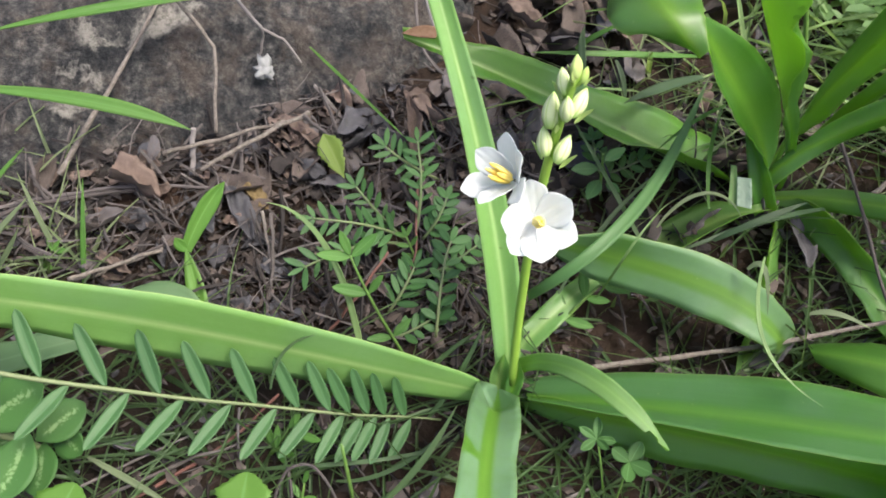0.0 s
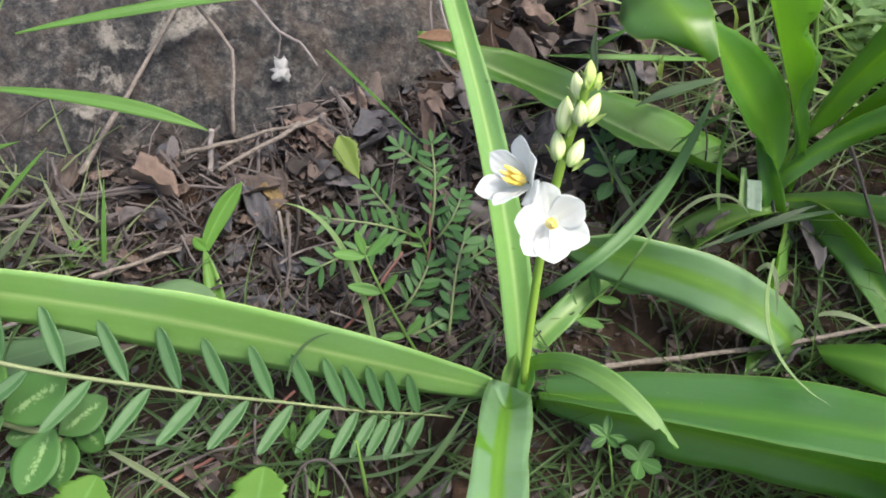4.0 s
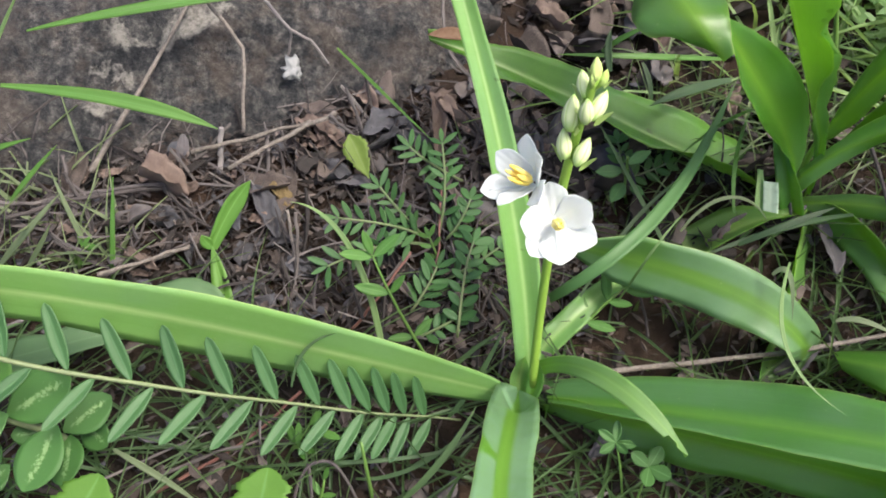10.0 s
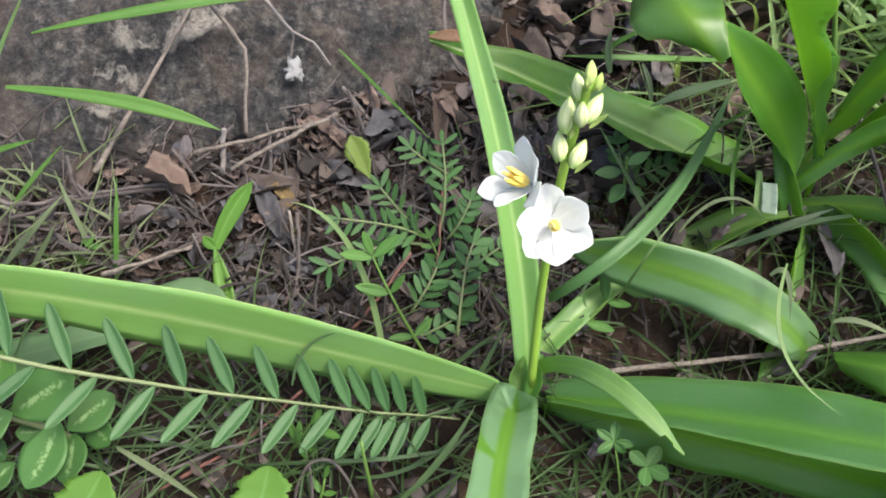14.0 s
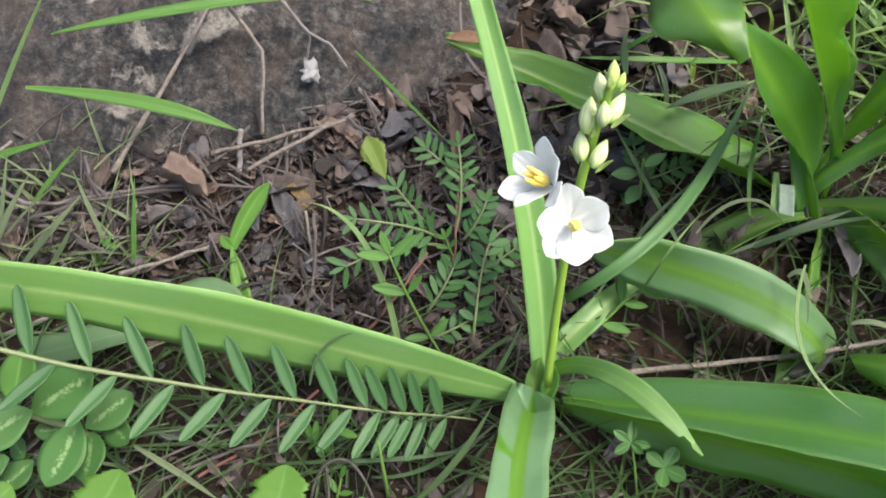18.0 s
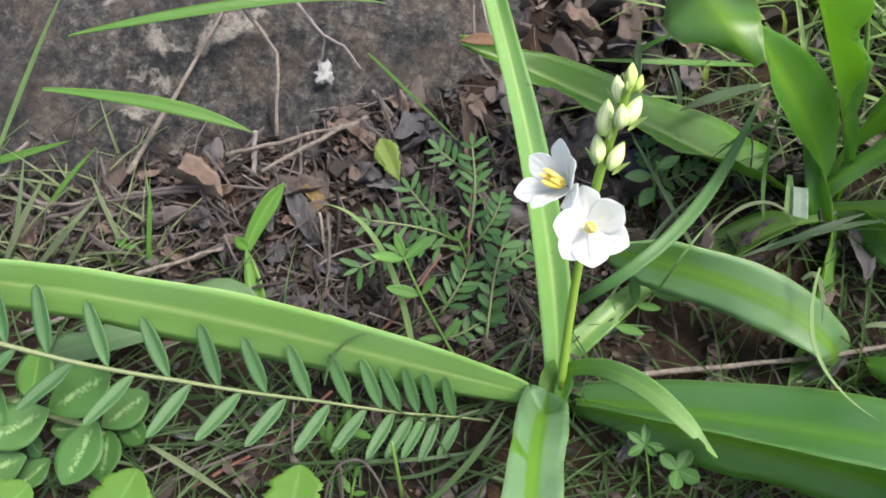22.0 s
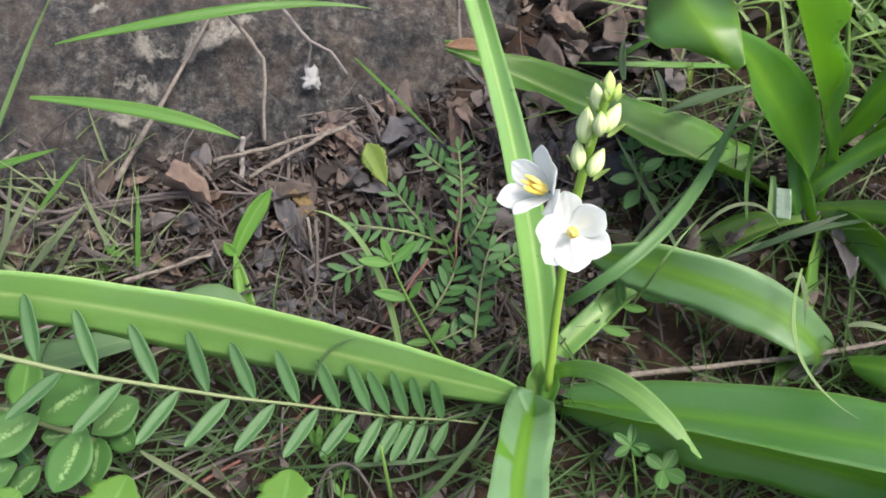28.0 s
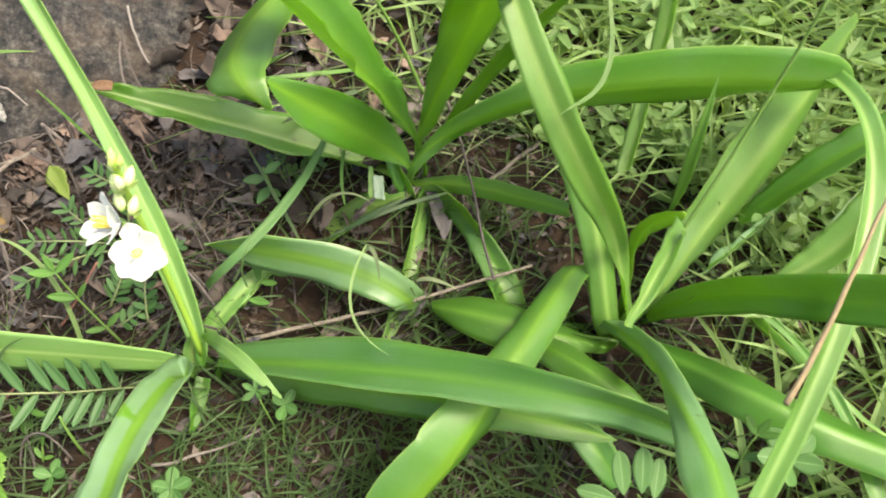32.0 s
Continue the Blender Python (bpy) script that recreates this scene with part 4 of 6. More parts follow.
def bud_mesh():
    bm = bmesh.new()
    uvl = bm.loops.layers.uv.new("UVMap")
    rings, sides, seg = [], 18, 12
    for i in range(seg + 1):
        u = i / seg
        r = 0.275 * (max(0.0, math.sin(math.pi * min(0.985, u * 0.94 + 0.06))) ** 0.75) * (1 - 0.22 * u)
        rings.append([bm.verts.new((r * (1 + 0.05 * math.cos(6 * a)) * math.cos(a), u, r * (1 + 0.05 * math.cos(6 * a)) * math.sin(a))) for a in (2 * math.pi * k / sides for k in range(sides))])
    for n, (a, b) in enumerate(zip(rings, rings[1:])):
        for k in range(sides):
            f = bm.faces.new((a[k], b[k], b[(k + 1) % sides], a[(k + 1) % sides]))
            f.smooth = True
            for lp, w in zip(f.loops, ((k, n), (k, n + 1), (k + 1, n + 1), (k + 1, n))):
                lp[uvl].uv = (w[0] / sides, w[1] / seg)
    bm.faces.new(rings[0]), bm.faces.new(rings[-1][::-1])
    return bm


BUD_ME = shared(bud_mesh(), "bud", BUD)
BUD_TIP = shared(bud_mesh(), "bud", dry_material("young_bud", [(0.0, (0.36, 0.52, 0.12)), (1.0, (0.50, 0.63, 0.22))], 120.0, 0.5))
BRACT_ME = shared(leaflet(1.0, 0.35, 0.3, 0.3, -0.2, seg=8, cols=4, thick=0.02), "bract", plain_leaf("bract", (0.36, 0.50, 0.14), (0.46, 0.60, 0.22), 0.5, 0.3))
# middle of the bud, way it points, length
for mid, way, size in (((0.0136, 0.0117, 0.1762), (-0.147, 0.532, 0.834), 0.0098), ((0.0196, 0.0110, 0.1741), (0.360, 0.569, 0.739), 0.0100), ((0.0151, 0.0157, 0.1857), (0.030, 0.736, 0.676), 0.0115),
                       ((0.0232, 0.0145, 0.1906), (0.394, 0.642, 0.658), 0.0100), ((0.0199, 0.0105, 0.1916), (-0.004, 0.10, 0.991), 0.0092), ((0.0181, 0.0161, 0.1972), (-0.201, 0.760, 0.618), 0.0085),
                       ((0.0216, 0.0137, 0.2051), (-0.038, 0.728, 0.685), 0.0069), ((0.0208, 0.0116, 0.2026), (-0.147, 0.017, 0.989), 0.0040), ((0.0241, 0.0135, 0.2023), (0.242, 0.662, 0.710), 0.0050)):
    along = Vector(way).normalized()
    foot = Vector(mid) - along * size * 0.5
    bud = put("bud", BUD_ME if size > 0.007 else BUD_TIP, flowering, aim(foot, along, size=size), "pale green unopened bud")
    node = bez(SCAPE_LINE, min(range(60), key=lambda k: (bez(SCAPE_LINE, k / 59) - foot + Vector((0, 0, 0.003))).length) / 59)
    part("pedicel", tube([node, node.lerp(foot, 0.5), foot + along * 0.001], 0.0008, 0.0009, 6, 5), SCAPE, flowering)
    put("bract", BRACT_ME, bud, Matrix.Translation((0.16 if way[0] > 0 else -0.12, -0.10, -0.05)) @ pose(0, 0, 0, 4, 60 if way[0] > 0 else -60, -14 if way[0] > 0 else 10) @ Matrix.Scale(0.7, 4))
def collar(rx, ry, z0, z1, flare, seed):
    """The wrapped foot of the leaves: an open sleeve with a wavy rim."""
    bm = bmesh.new()
    uvl = bm.loops.layers.uv.new("UVMap")
    n, k, rows = 28, 8, []
    for j in range(k + 1):
        v = j / k
        row = []
        for i in range(n + 1):
            a = radians(-65 - 320 + 310 * i / n)
            top = z1 - 0.007 * math.sin(a * 1.5 + seed) ** 2
            f = 1 + flare * v ** 3
            row.append(bm.verts.new((0.004 + rx * f * math.cos(a), 0.001 + ry * f * math.sin(a), z0 + (top - z0) * v)))
        rows.append(row)
    for j in range(k):
        for i in range(n):
            f = bm.faces.new((rows[j][i], rows[j][i + 1], rows[j + 1][i + 1], rows[j + 1][i]))
            f.smooth = True
            for lp, w in zip(f.loops, ((i, j), (i + 1, j), (i + 1, j + 1), (i, j + 1))):
                lp[uvl].uv = (w[0] / n, w[1] / k)
    bmesh.ops.solidify(bm, geom=bm.faces[:], thickness=0.0008)
    return bm


part("sheath", collar(0.0080, 0.0066, 0.0, 0.021, 0.15, 0.4), LEAF, flowering)
# young inner leaves that wrap the foot of the stalk
part("inner_leaf", blade([(0.0040, 0.0004, 0.0232), (0.0065, 0.0046, 0.0333), (0.0079, 0.0089, 0.0414)], 0.0078, peak=0.45, base=0.6, seg=20, cols=6, channel=0.55), LEAF_LUSH, flowering, "yellow-green folded inner leaf")
part("inner_leaf", blade([(-0.0002, 0.0003, 0.0212), (-0.0008, 0.0055, 0.0308), (0.0005, 0.0147, 0.0383)], 0.0100, peak=0.5, base=0.7, seg=20, cols=6, channel=0.6, face=(0.3, -0.5, 0.8)), LEAF, flowering)


part("dry_tip", blade([(-0.0449, 0.1302, 0.1227), (-0.0525, 0.1310, 0.1237), (-0.0623, 0.1323, 0.1198)], 0.0062, peak=0.35, base=0.9, channel=0.2, seg=18, cols=6), DRY_TIP, rosette, "ragged dried brown leaf tip")


# ---- pinnate branch ----
branch = thing("pinnate_branch", "dull green pinnate leaf branch with paired oblong leaflets lying over grass", "branch")
RACHIS_LINE = [(-0.2068, -0.0627, 0.1254), (-0.1474, -0.0539, 0.0898), (-0.0893, -0.0333, 0.0563), (-0.0257, -0.0111, 0.0163)]
part("rachis", tube(RACHIS_LINE, 0.0011, 0.0005, 7, 40, 0.12), RACHIS, branch, "pale brown-green stalk")
LEAFLET_ME = shared(leaflet(1.0, 0.235, 0.42, 0.35, 0.06, seg=14, thick=0.012, tip=-0.25), "leaflet", PINNATE)
rnd = random.Random(4)
UPPER = (0.000, 0.068, 0.138, 0.243, 0.353, 0.446, 0.536, 0.622, 0.704, 0.767, 0.807, 0.845, 0.880, 0.922)
LOWER = (0.030, 0.085, 0.185, 0.291, 0.393, 0.489, 0.576, 0.662, 0.737, 0.794, 0.835, 0.862, 0.890, 0.935)
for row, places in ((1, UPPER), (-1, LOWER)):
    for k, u in enumerate(places):
        q = k / len(places)
        along = Vector((-0.22 - 0.25 * math.sin(3.14 * q), 0.75 - 0.35 * q, 0.68 + 0.5 * q)) if row > 0 else Vector((-0.50 + 0.35 * q, -0.9, 0.0))
        along += Vector([rnd.uniform(-0.08, 0.08) for _ in range(3)])
        size = (0.0275 if row > 0 else 0.0265) * (1 - 0.20 * max(0.0, q - 0.35) / 0.65)
        put("leaflet", LEAFLET_ME, branch, aim(bez(RACHIS_LINE, u), along, (0.15, -0.4, 0.9), size))


# ---- grass blades by themselves ----
def lone_blade(points, width, label, material=None, name="grass_blade", category="grass", group="single grass blades", **kw):
    return solo(name, blade(points, width, **kw), material or BROAD_GRASS, label, category, group)


lone_blade([(-0.2516, 0.101, 0.1323), (-0.2209, 0.1174, 0.1331), (-0.1879, 0.1327, 0.1282), (-0.1548, 0.1555, 0.1292), (-0.1106, 0.1707, 0.1107)], 0.0062, "long bright green grass blade arching over the boulder", peak=0.5, base=0.12, seg=24)
lone_blade([(-0.2591, 0.0764, 0.1189), (-0.223, 0.083, 0.1129), (-0.1894, 0.0871, 0.1062), (-0.1591, 0.0858, 0.0926)], 0.0072, "bright green grass blade with a brown-nibbled tip before the boulder", peak=0.6, base=0.25, seg=24)
lone_blade([(-0.305, 0.054, 0.082), (-0.276, 0.058, 0.09), (-0.251, 0.067, 0.094)], 0.0045, "short bright green grass blade beside the boulder", peak=0.3)
lone_blade([(-0.297, 0.055, 0.082), (-0.288, 0.091, 0.105), (-0.276, 0.112, 0.125), (-0.264, 0.127, 0.141)], 0.0030, "thin upright green grass blade before the boulder", PALE_GRASS)
lone_blade([(0.0079, 0.0387, 0.0508), (0.0364, 0.0262, 0.1015), (0.0634, 0.0844, 0.0672), (0.0730, 0.1226, 0.0839), (0.0830, 0.150, 0.090)], 0.0062, "long narrow green grass blade among broad leaves", LONG_BLADE, peak=0.4, base=0.7, seg=32, channel=0.25)
lone_blade([(-0.0606, -0.0041, 0.0309), (-0.0703, 0.0314, 0.0579), (-0.088, 0.0524, 0.0845), (-0.107, 0.0428, 0.0955)], 0.0030, "thin pale grass blade bending over its end", PALE_GRASS, peak=0.3, base=0.9, seg=24)
lone_blade([(0.1055, 0.0521, 0.0786), (0.0958, 0.0175, 0.0854), (0.0988, -0.0001, 0.0769), (0.124, -0.0123, 0.0727)], 0.0016, "thin green curling grass blade hanging over leaves", PALE_GRASS, seg=24)
lone_blade([(0.2282, 0.1219, 0.2013), (0.2388, 0.0662, 0.1774), (0.2128, 0.0584, 0.1912), (0.2053, 0.0368, 0.2041)], 0.0024, "thin pale curling grass blade with a dry tip", PALE_GRASS, seg=24)
lone_blade([(0.2788, 0.0916, 0.0574), (0.2763, 0.0724, 0.1084), (0.2752, 0.0726, 0.1464), (0.2822, 0.0902, 0.1723)], 0.0065, "upright yellow-green narrow leaf growing between plants", FRESH, peak=0.4, channel=0.5)
lone_blade([(-0.09, -0.03, 0.065), (-0.09, -0.017, 0.073), (-0.083, -0.013, 0.078), (-0.074, -0.009, 0.077)], 0.0014, "thin curled grass blade over a strap leaf", GRASS)
lone_blade([(-0.125, 0.168, 0.079), (-0.103, 0.152, 0.072), (-0.079, 0.131, 0.069), (-0.063, 0.122, 0.06)], 0.0017, "thin green grass blade leaning on the boulder", BROAD_GRASS)
lone_blade([(0.085, 0.177, 0.068), (0.062, 0.157, 0.078), (0.044, 0.138, 0.081)], 0.0055, "dark green grass blade crossing a broad leaf", GRASS, peak=0.5)
lone_blade([(0.085, 0.212, 0.053), (0.05, 0.186, 0.073), (0.018, 0.175, 0.08), (-0.005, 0.176, 0.078)], 0.0035, "bright grass blade lying across litter", BROAD_GRASS)
lone_blade([(0.146, 0.114, 0.043), (0.112, 0.09, 0.062), (0.088, 0.074, 0.061), (0.07, 0.069, 0.052)], 0.0030, "narrow grass blade among strap leaves", GRASS)
lone_blade([(0.038, 0.031, 0.067), (0.044, 0.02, 0.104), (0.049, 0.028, 0.116), (0.061, 0.05, 0.109)], 0.0011, "thin grass blade rising past a broad leaf", PALE_GRASS)
lone_blade([(0.039, 0.175, 0.077), (0.046, 0.166, 0.07), (0.046, 0.157, 0.059)], 0.0028, "short hanging grass blade with a dry tip", GRASS)
lone_blade([(0.0636, 0.0797, 0.0583), (0.0718, 0.0894, 0.0706), (0.0836, 0.0953, 0.0754), (0.0957, 0.0970, 0.0685), (0.1042, 0.0947, 0.0521)], 0.0018, "thin grey dead grass blade arching between leaves", TUFT, seg=20)
lone_blade([(0.0864, 0.0895, 0.0638), (0.0828, 0.1035, 0.0761), (0.0841, 0.1180, 0.0839), (0.0917, 0.1394, 0.0865)], 0.002, "thin bright grass blade standing behind a broad leaf", BROAD_GRASS, seg=18)
lone_blade([(0.0617, 0.0671, 0.0505), (0.0487, 0.0877, 0.0611), (0.0302, 0.1136, 0.0707), (0.0188, 0.1311, 0.0775)], 0.0022, "thin dark green grass blade leaning behind the flowers", GRASS, seg=18)
lone_blade([(0.0882, 0.0719, 0.0624), (0.1009, 0.0746, 0.0716), (0.1136, 0.0806, 0.0750), (0.1274, 0.0889, 0.0744)], 0.0034, "bluish green grass blade lying over strap leaves", GRASS, seg=18, peak=0.5)
lone_blade([(0.0215, 0.0457, 0.0453), (0.0363, 0.0765, 0.0601), (0.0529, 0.0978, 0.0665), (0.0668, 0.1086, 0.0686)], 0.0022, "thin green grass blade under a broad leaf", GRASS, seg=18)
lone_blade([(0.0900, 0.1302, 0.0910), (0.0743, 0.1243, 0.0859), (0.0598, 0.1156, 0.0703)], 0.0018, "thin yellow-green grass blade across a worn leaf", BROAD_GRASS)
lone_blade([(0.0176, 0.1790, 0.0794), (0.0270, 0.1804, 0.0892), (0.0434, 0.1845, 0.0951)], 0.003, "bright green grass blade before dead leaves", BROAD_GRASS)
lone_blade([(0.0232, 0.1613, 0.0813), (0.0195, 0.1754, 0.0861), (0.0214, 0.1839, 0.0905)], 0.0042, "short broad green grass blade before dead leaves", GRASS)
lone_blade([(0.1311, 0.0467, 0.0482), (0.1398, 0.0480, 0.0547), (0.1559, 0.0401, 0.0502)], 0.0026, "grey-green arched grass blade by a dry twig", TUFT, seg=18)
lone_blade([(0.1016, 0.0551, 0.0650), (0.1064, 0.0579, 0.0724), (0.1101, 0.0551, 0.0686), (0.1114, 0.0395, 0.0548)], 0.0026, "pale green curled grass blade hanging over a leaf", TUFT, seg=22)
solo("stem", tube([(0.2776, 0.0627, 0.0738), (0.2983, 0.0838, 0.112), (0.3166, 0.1023, 0.1537), (0.3271, 0.1113, 0.2003)], 0.0011, 0.0008, 7, 20), GREEN_STEM, "straight dark green grass stem rising among leaves", "stem")
solo("stem", tube([(0.1298, 0.162, 0.0819), (0.1234, 0.1645, 0.109), (0.1167, 0.1643, 0.1365), (0.11, 0.1582, 0.1631)], 0.0013, 0.0009, 7, 16), GREEN_STEM, "pale green bare stem behind the broad leaves", "stem")


lone_blade([(-0.115, -0.052, 0.023), (-0.078, -0.045, 0.031), (-0.044, -0.041, 0.025), (-0.017, -0.023, 0.023)], 0.0020, "thin grass blade lying under the pinnate branch", GRASS, peak=0.5)
lone_blade([(-0.045, -0.052, 0.013), (-0.03, -0.044, 0.031), (-0.022, -0.031, 0.038), (-0.016, -0.016, 0.044)], 0.0030, "pale bluish grass blade beside the flowering plant", PALE_GRASS, peak=0.4)
lone_blade([(-0.067, -0.045, 0.014), (-0.044, -0.044, 0.016), (-0.026, -0.028, 0.024), (-0.02, -0.019, 0.03)], 0.0020, "narrow grass blade lying on soil", GRASS)
lone_blade([(-0.259, 0.013, 0.057), (-0.238, 0.019, 0.078), (-0.225, 0.041, 0.086)], 0.0040, "grey-green grass blade in a tuft by litter", TUFT)
lone_blade([(-0.245, 0.016, 0.056), (-0.234, 0.022, 0.068), (-0.23, 0.03, 0.075)], 0.0030, "short grey-green grass blade in a tuft by litter", TUFT)
lone_blade([(-0.203, 0.019, 0.048), (-0.203, 0.035, 0.067), (-0.207, 0.058, 0.082)], 0.0028, "thin upright green grass blade in litter", BROAD_GRASS)
lone_blade([(-0.218, 0.03, 0.056), (-0.224, 0.038, 0.075), (-0.239, 0.056, 0.085)], 0.0026, "thin bent green grass blade in litter", TUFT)
lone_blade([(-0.276, 0.01, 0.058), (-0.262, 0.021, 0.081), (-0.247, 0.039, 0.098)], 0.0042, "pale grey-green grass blade with a ragged end", TUFT)
lone_blade([(-0.258, 0.041, 0.075), (-0.248, 0.05, 0.085), (-0.237, 0.066, 0.092)], 0.0028, "thin green grass blade before the boulder", BROAD_GRASS)
lone_blade([(-0.273, 0.013, 0.059), (-0.266, 0.027, 0.078), (-0.272, 0.057, 0.094)], 0.0026, "thin upright grass blade before the boulder", TUFT)
solo("stem", tube([(-0.059, -0.05, 0.006), (-0.058, -0.048, 0.031), (-0.061, -0.04, 0.043)], 0.0010, 0.0007, 7, 12), GREEN_STEM, "pale green bare stem under the pinnate branch", "stem")


# ---- twigs ----
def twig(points, r0, r1, label, material=None, seed=1, seg=26, knots=0.22, name="twig", line=bez):
    return solo(name, tube(points, r0, r1, 7, seg, knots, seed, line), material or DRY_STICK, label, "twig", "dry twigs")


twig([(0.024, 0.021, 0.017), (0.075, 0.034, 0.017), (0.127, 0.046, 0.024), (0.199, 0.075, 0.021)], 0.0015, 0.0009, "long pale dry twig lying across the soil", BARK, 3, 40)
twig([(0.1434, 0.1696, 0.0664), (0.1605, 0.1349, 0.0528), (0.1622, 0.0983, 0.0406), (0.1759, 0.0596, 0.0275)], 0.0010, 0.0008, "thin grey dry twig leaning between leaves", DRY_STICK, 4)
twig([(0.3508, 0.0361, 0.1701), (0.3323, 0.0006, 0.1631), (0.315, -0.0336, 0.1567), (0.2936, -0.0639, 0.15)], 0.0008, 0.0013, "brown jointed dry twig leaning over leaves", BROWN_TWIG, 5)
twig([(-0.1808, 0.1479, 0.1215), (-0.1698, 0.1399, 0.1115), (-0.1618, 0.1359, 0.1015), (-0.1618, 0.1239, 0.0855), (-0.1618, 0.1089, 0.0675)], 0.0011, 0.0009, "bent pale dry twig leaning on the boulder", BARK, 6, 32, line=poly)
twig([(-0.1968, 0.1559, 0.1125), (-0.2068, 0.1239, 0.0975), (-0.2188, 0.1009, 0.0845), (-0.2308, 0.0699, 0.0695)], 0.0008, 0.0016, "pale dry straw stalk against the boulder", BARK, 7)
twig([(-0.1618, 0.1669, 0.1185), (-0.1508, 0.1569, 0.1095), (-0.1428, 0.1539, 0.1005), (-0.1338, 0.1569, 0.0925), (-0.1258, 0.1539, 0.0795)], 0.0011, 0.0006, "curved pale dry stalk on the boulder", STRAW, 8, 32, line=poly)
twig([(-0.1448, 0.1569, 0.1005), (-0.1418, 0.1549, 0.0945), (-0.1458, 0.1489, 0.0875)], 0.0007, 0.0006, "short pale dry stalk on the boulder", STRAW, 9)
twig([(-0.167, 0.099, 0.08), (-0.168, 0.094, 0.069), (-0.17, 0.087, 0.058)], 0.0013, 0.0016, "short upright pale dry stub in litter", STRAW, 10, knots=0.1)
twig([(-0.1786, 0.0841, 0.0758), (-0.1550, 0.1013, 0.0712), (-0.1275, 0.1202, 0.0691)], 0.0011, 0.0009, "thin pale dry twig at the boulder's foot", BARK, 11)
twig([(-0.1598, 0.0819, 0.0685), (-0.1447, 0.0980, 0.0708), (-0.1276, 0.1125, 0.0720), (-0.1147, 0.1249, 0.0718)], 0.0009, 0.0013, "long tan dry twig over dead leaves", BARK, 12)
twig([(-0.1172, 0.1213, 0.0724), (-0.1082, 0.1187, 0.0670), (-0.0997, 0.1169, 0.0600)], 0.0010, 0.0008, "grey dry side twig over dead leaves", GREY_STICK, 45)
twig([(-0.2002, 0.0120, 0.0650), (-0.1863, 0.0262, 0.0595), (-0.1695, 0.0411, 0.0542)], 0.0011, 0.0008, "pale jointed dry stalk lying in the litter", BARK, 46)
twig([(-0.1252, 0.0664, 0.0599), (-0.1203, 0.0559, 0.0522), (-0.1189, 0.0456, 0.0428), (-0.1164, 0.0395, 0.0350)], 0.0008, 0.0006, "thin pale dry stalk standing beside the seedlings", BARK, 47)
twig([(-0.249, 0.049, 0.065), (-0.217, 0.066, 0.068), (-0.176, 0.078, 0.061), (-0.142, 0.083, 0.054)], 0.0011, 0.0007, "grey dry twig lying on litter", GREY_STICK, 13, 40, 0.4)
twig([(-0.192, 0.069, 0.062), (-0.175, 0.058, 0.059), (-0.161, 0.055, 0.05)], 0.0009, 0.0006, "grey dry side twig on litter", GREY_STICK, 14)
twig([(-0.239, 0.062, 0.076), (-0.229, 0.055, 0.066), (-0.22, 0.04, 0.058)], 0.0010, 0.0007, "knotted grey twig standing in litter", GREY_STICK, 15, 26, 0.5)
twig([(-0.292, 0.054, 0.071), (-0.264, 0.036, 0.066), (-0.244, 0.058, 0.064)], 0.0013, 0.0009, "grey dry twig in grass", DRY_STICK, 16)
twig([(-0.073, 0.209, 0.092), (-0.071, 0.187, 0.07), (-0.061, 0.176, 0.058), (-0.046, 0.182, 0.052)], 0.0009, 0.0006, "thin bent dry stalk beside the boulder", DRY_STICK, 17)
twig([(-0.116, 0.059, 0.068), (-0.115, 0.047, 0.05), (-0.115, 0.03, 0.038)], 0.0009, 0.0006, "thin upright dry stalk in litter", STRAW, 18)
twig([(-0.208, 0.018, 0.054), (-0.186, 0.032, 0.051), (-0.17, 0.048, 0.052)], 0.0010, 0.0007, "thin dry twig on litter", DRY_STICK, 19)
twig([(-0.16, -0.068, 0.024), (-0.131, -0.048, 0.027), (-0.1, -0.032, 0.023)], 0.0009, 0.0006, "dry tan stalk lying in the grass", STRAW, 20)
twig([(-0.083, 0.019, 0.034), (-0.07, 0.032, 0.046), (-0.058, 0.049, 0.06)], 0.0008, 0.0006, "thin red seedling stem", RED_STEM, 21, knots=0.05)
twig([(0.253, 0.206, 0.025), (0.303, 0.254, 0.032), (0.363, 0.29, 0.033)], 0.0018, 0.0013, "dry stick lying in the far grass", DRY_STICK, 22)
twig([(0.161, 0.131, 0.02), (0.195, 0.16, 0.027), (0.21, 0.174, 0.027)], 0.0016, 0.0011, "dry stick in the grass behind leaves", STRAW, 23)
twig([(-0.02, -0.053, 0.002), (0.013, -0.047, 0.002), (0.044, -0.028, 0.005)], 0.0011, 0.0007, "dry red-brown stalk in the grass", DRY_STICK, 24)
twig([(-0.074, 0.23, 0.094), (-0.069, 0.21, 0.078), (-0.062, 0.203, 0.068)], 0.0008, 0.0006, "thin dry stalk on the boulder", STRAW, 25)
twig([(-0.251, -0.022, 0.051), (-0.229, -0.006, 0.052), (-0.216, 0.004, 0.05)], 0.0011, 0.0008, "dry stalk under a strap leaf", STRAW, 26)
twig([(-0.284, 0.054, 0.08), (-0.271, 0.072, 0.092), (-0.248, 0.095, 0.097)], 0.0008, 0.0006, "thin brown stem curving before the boulder", DRY_STICK, 27)


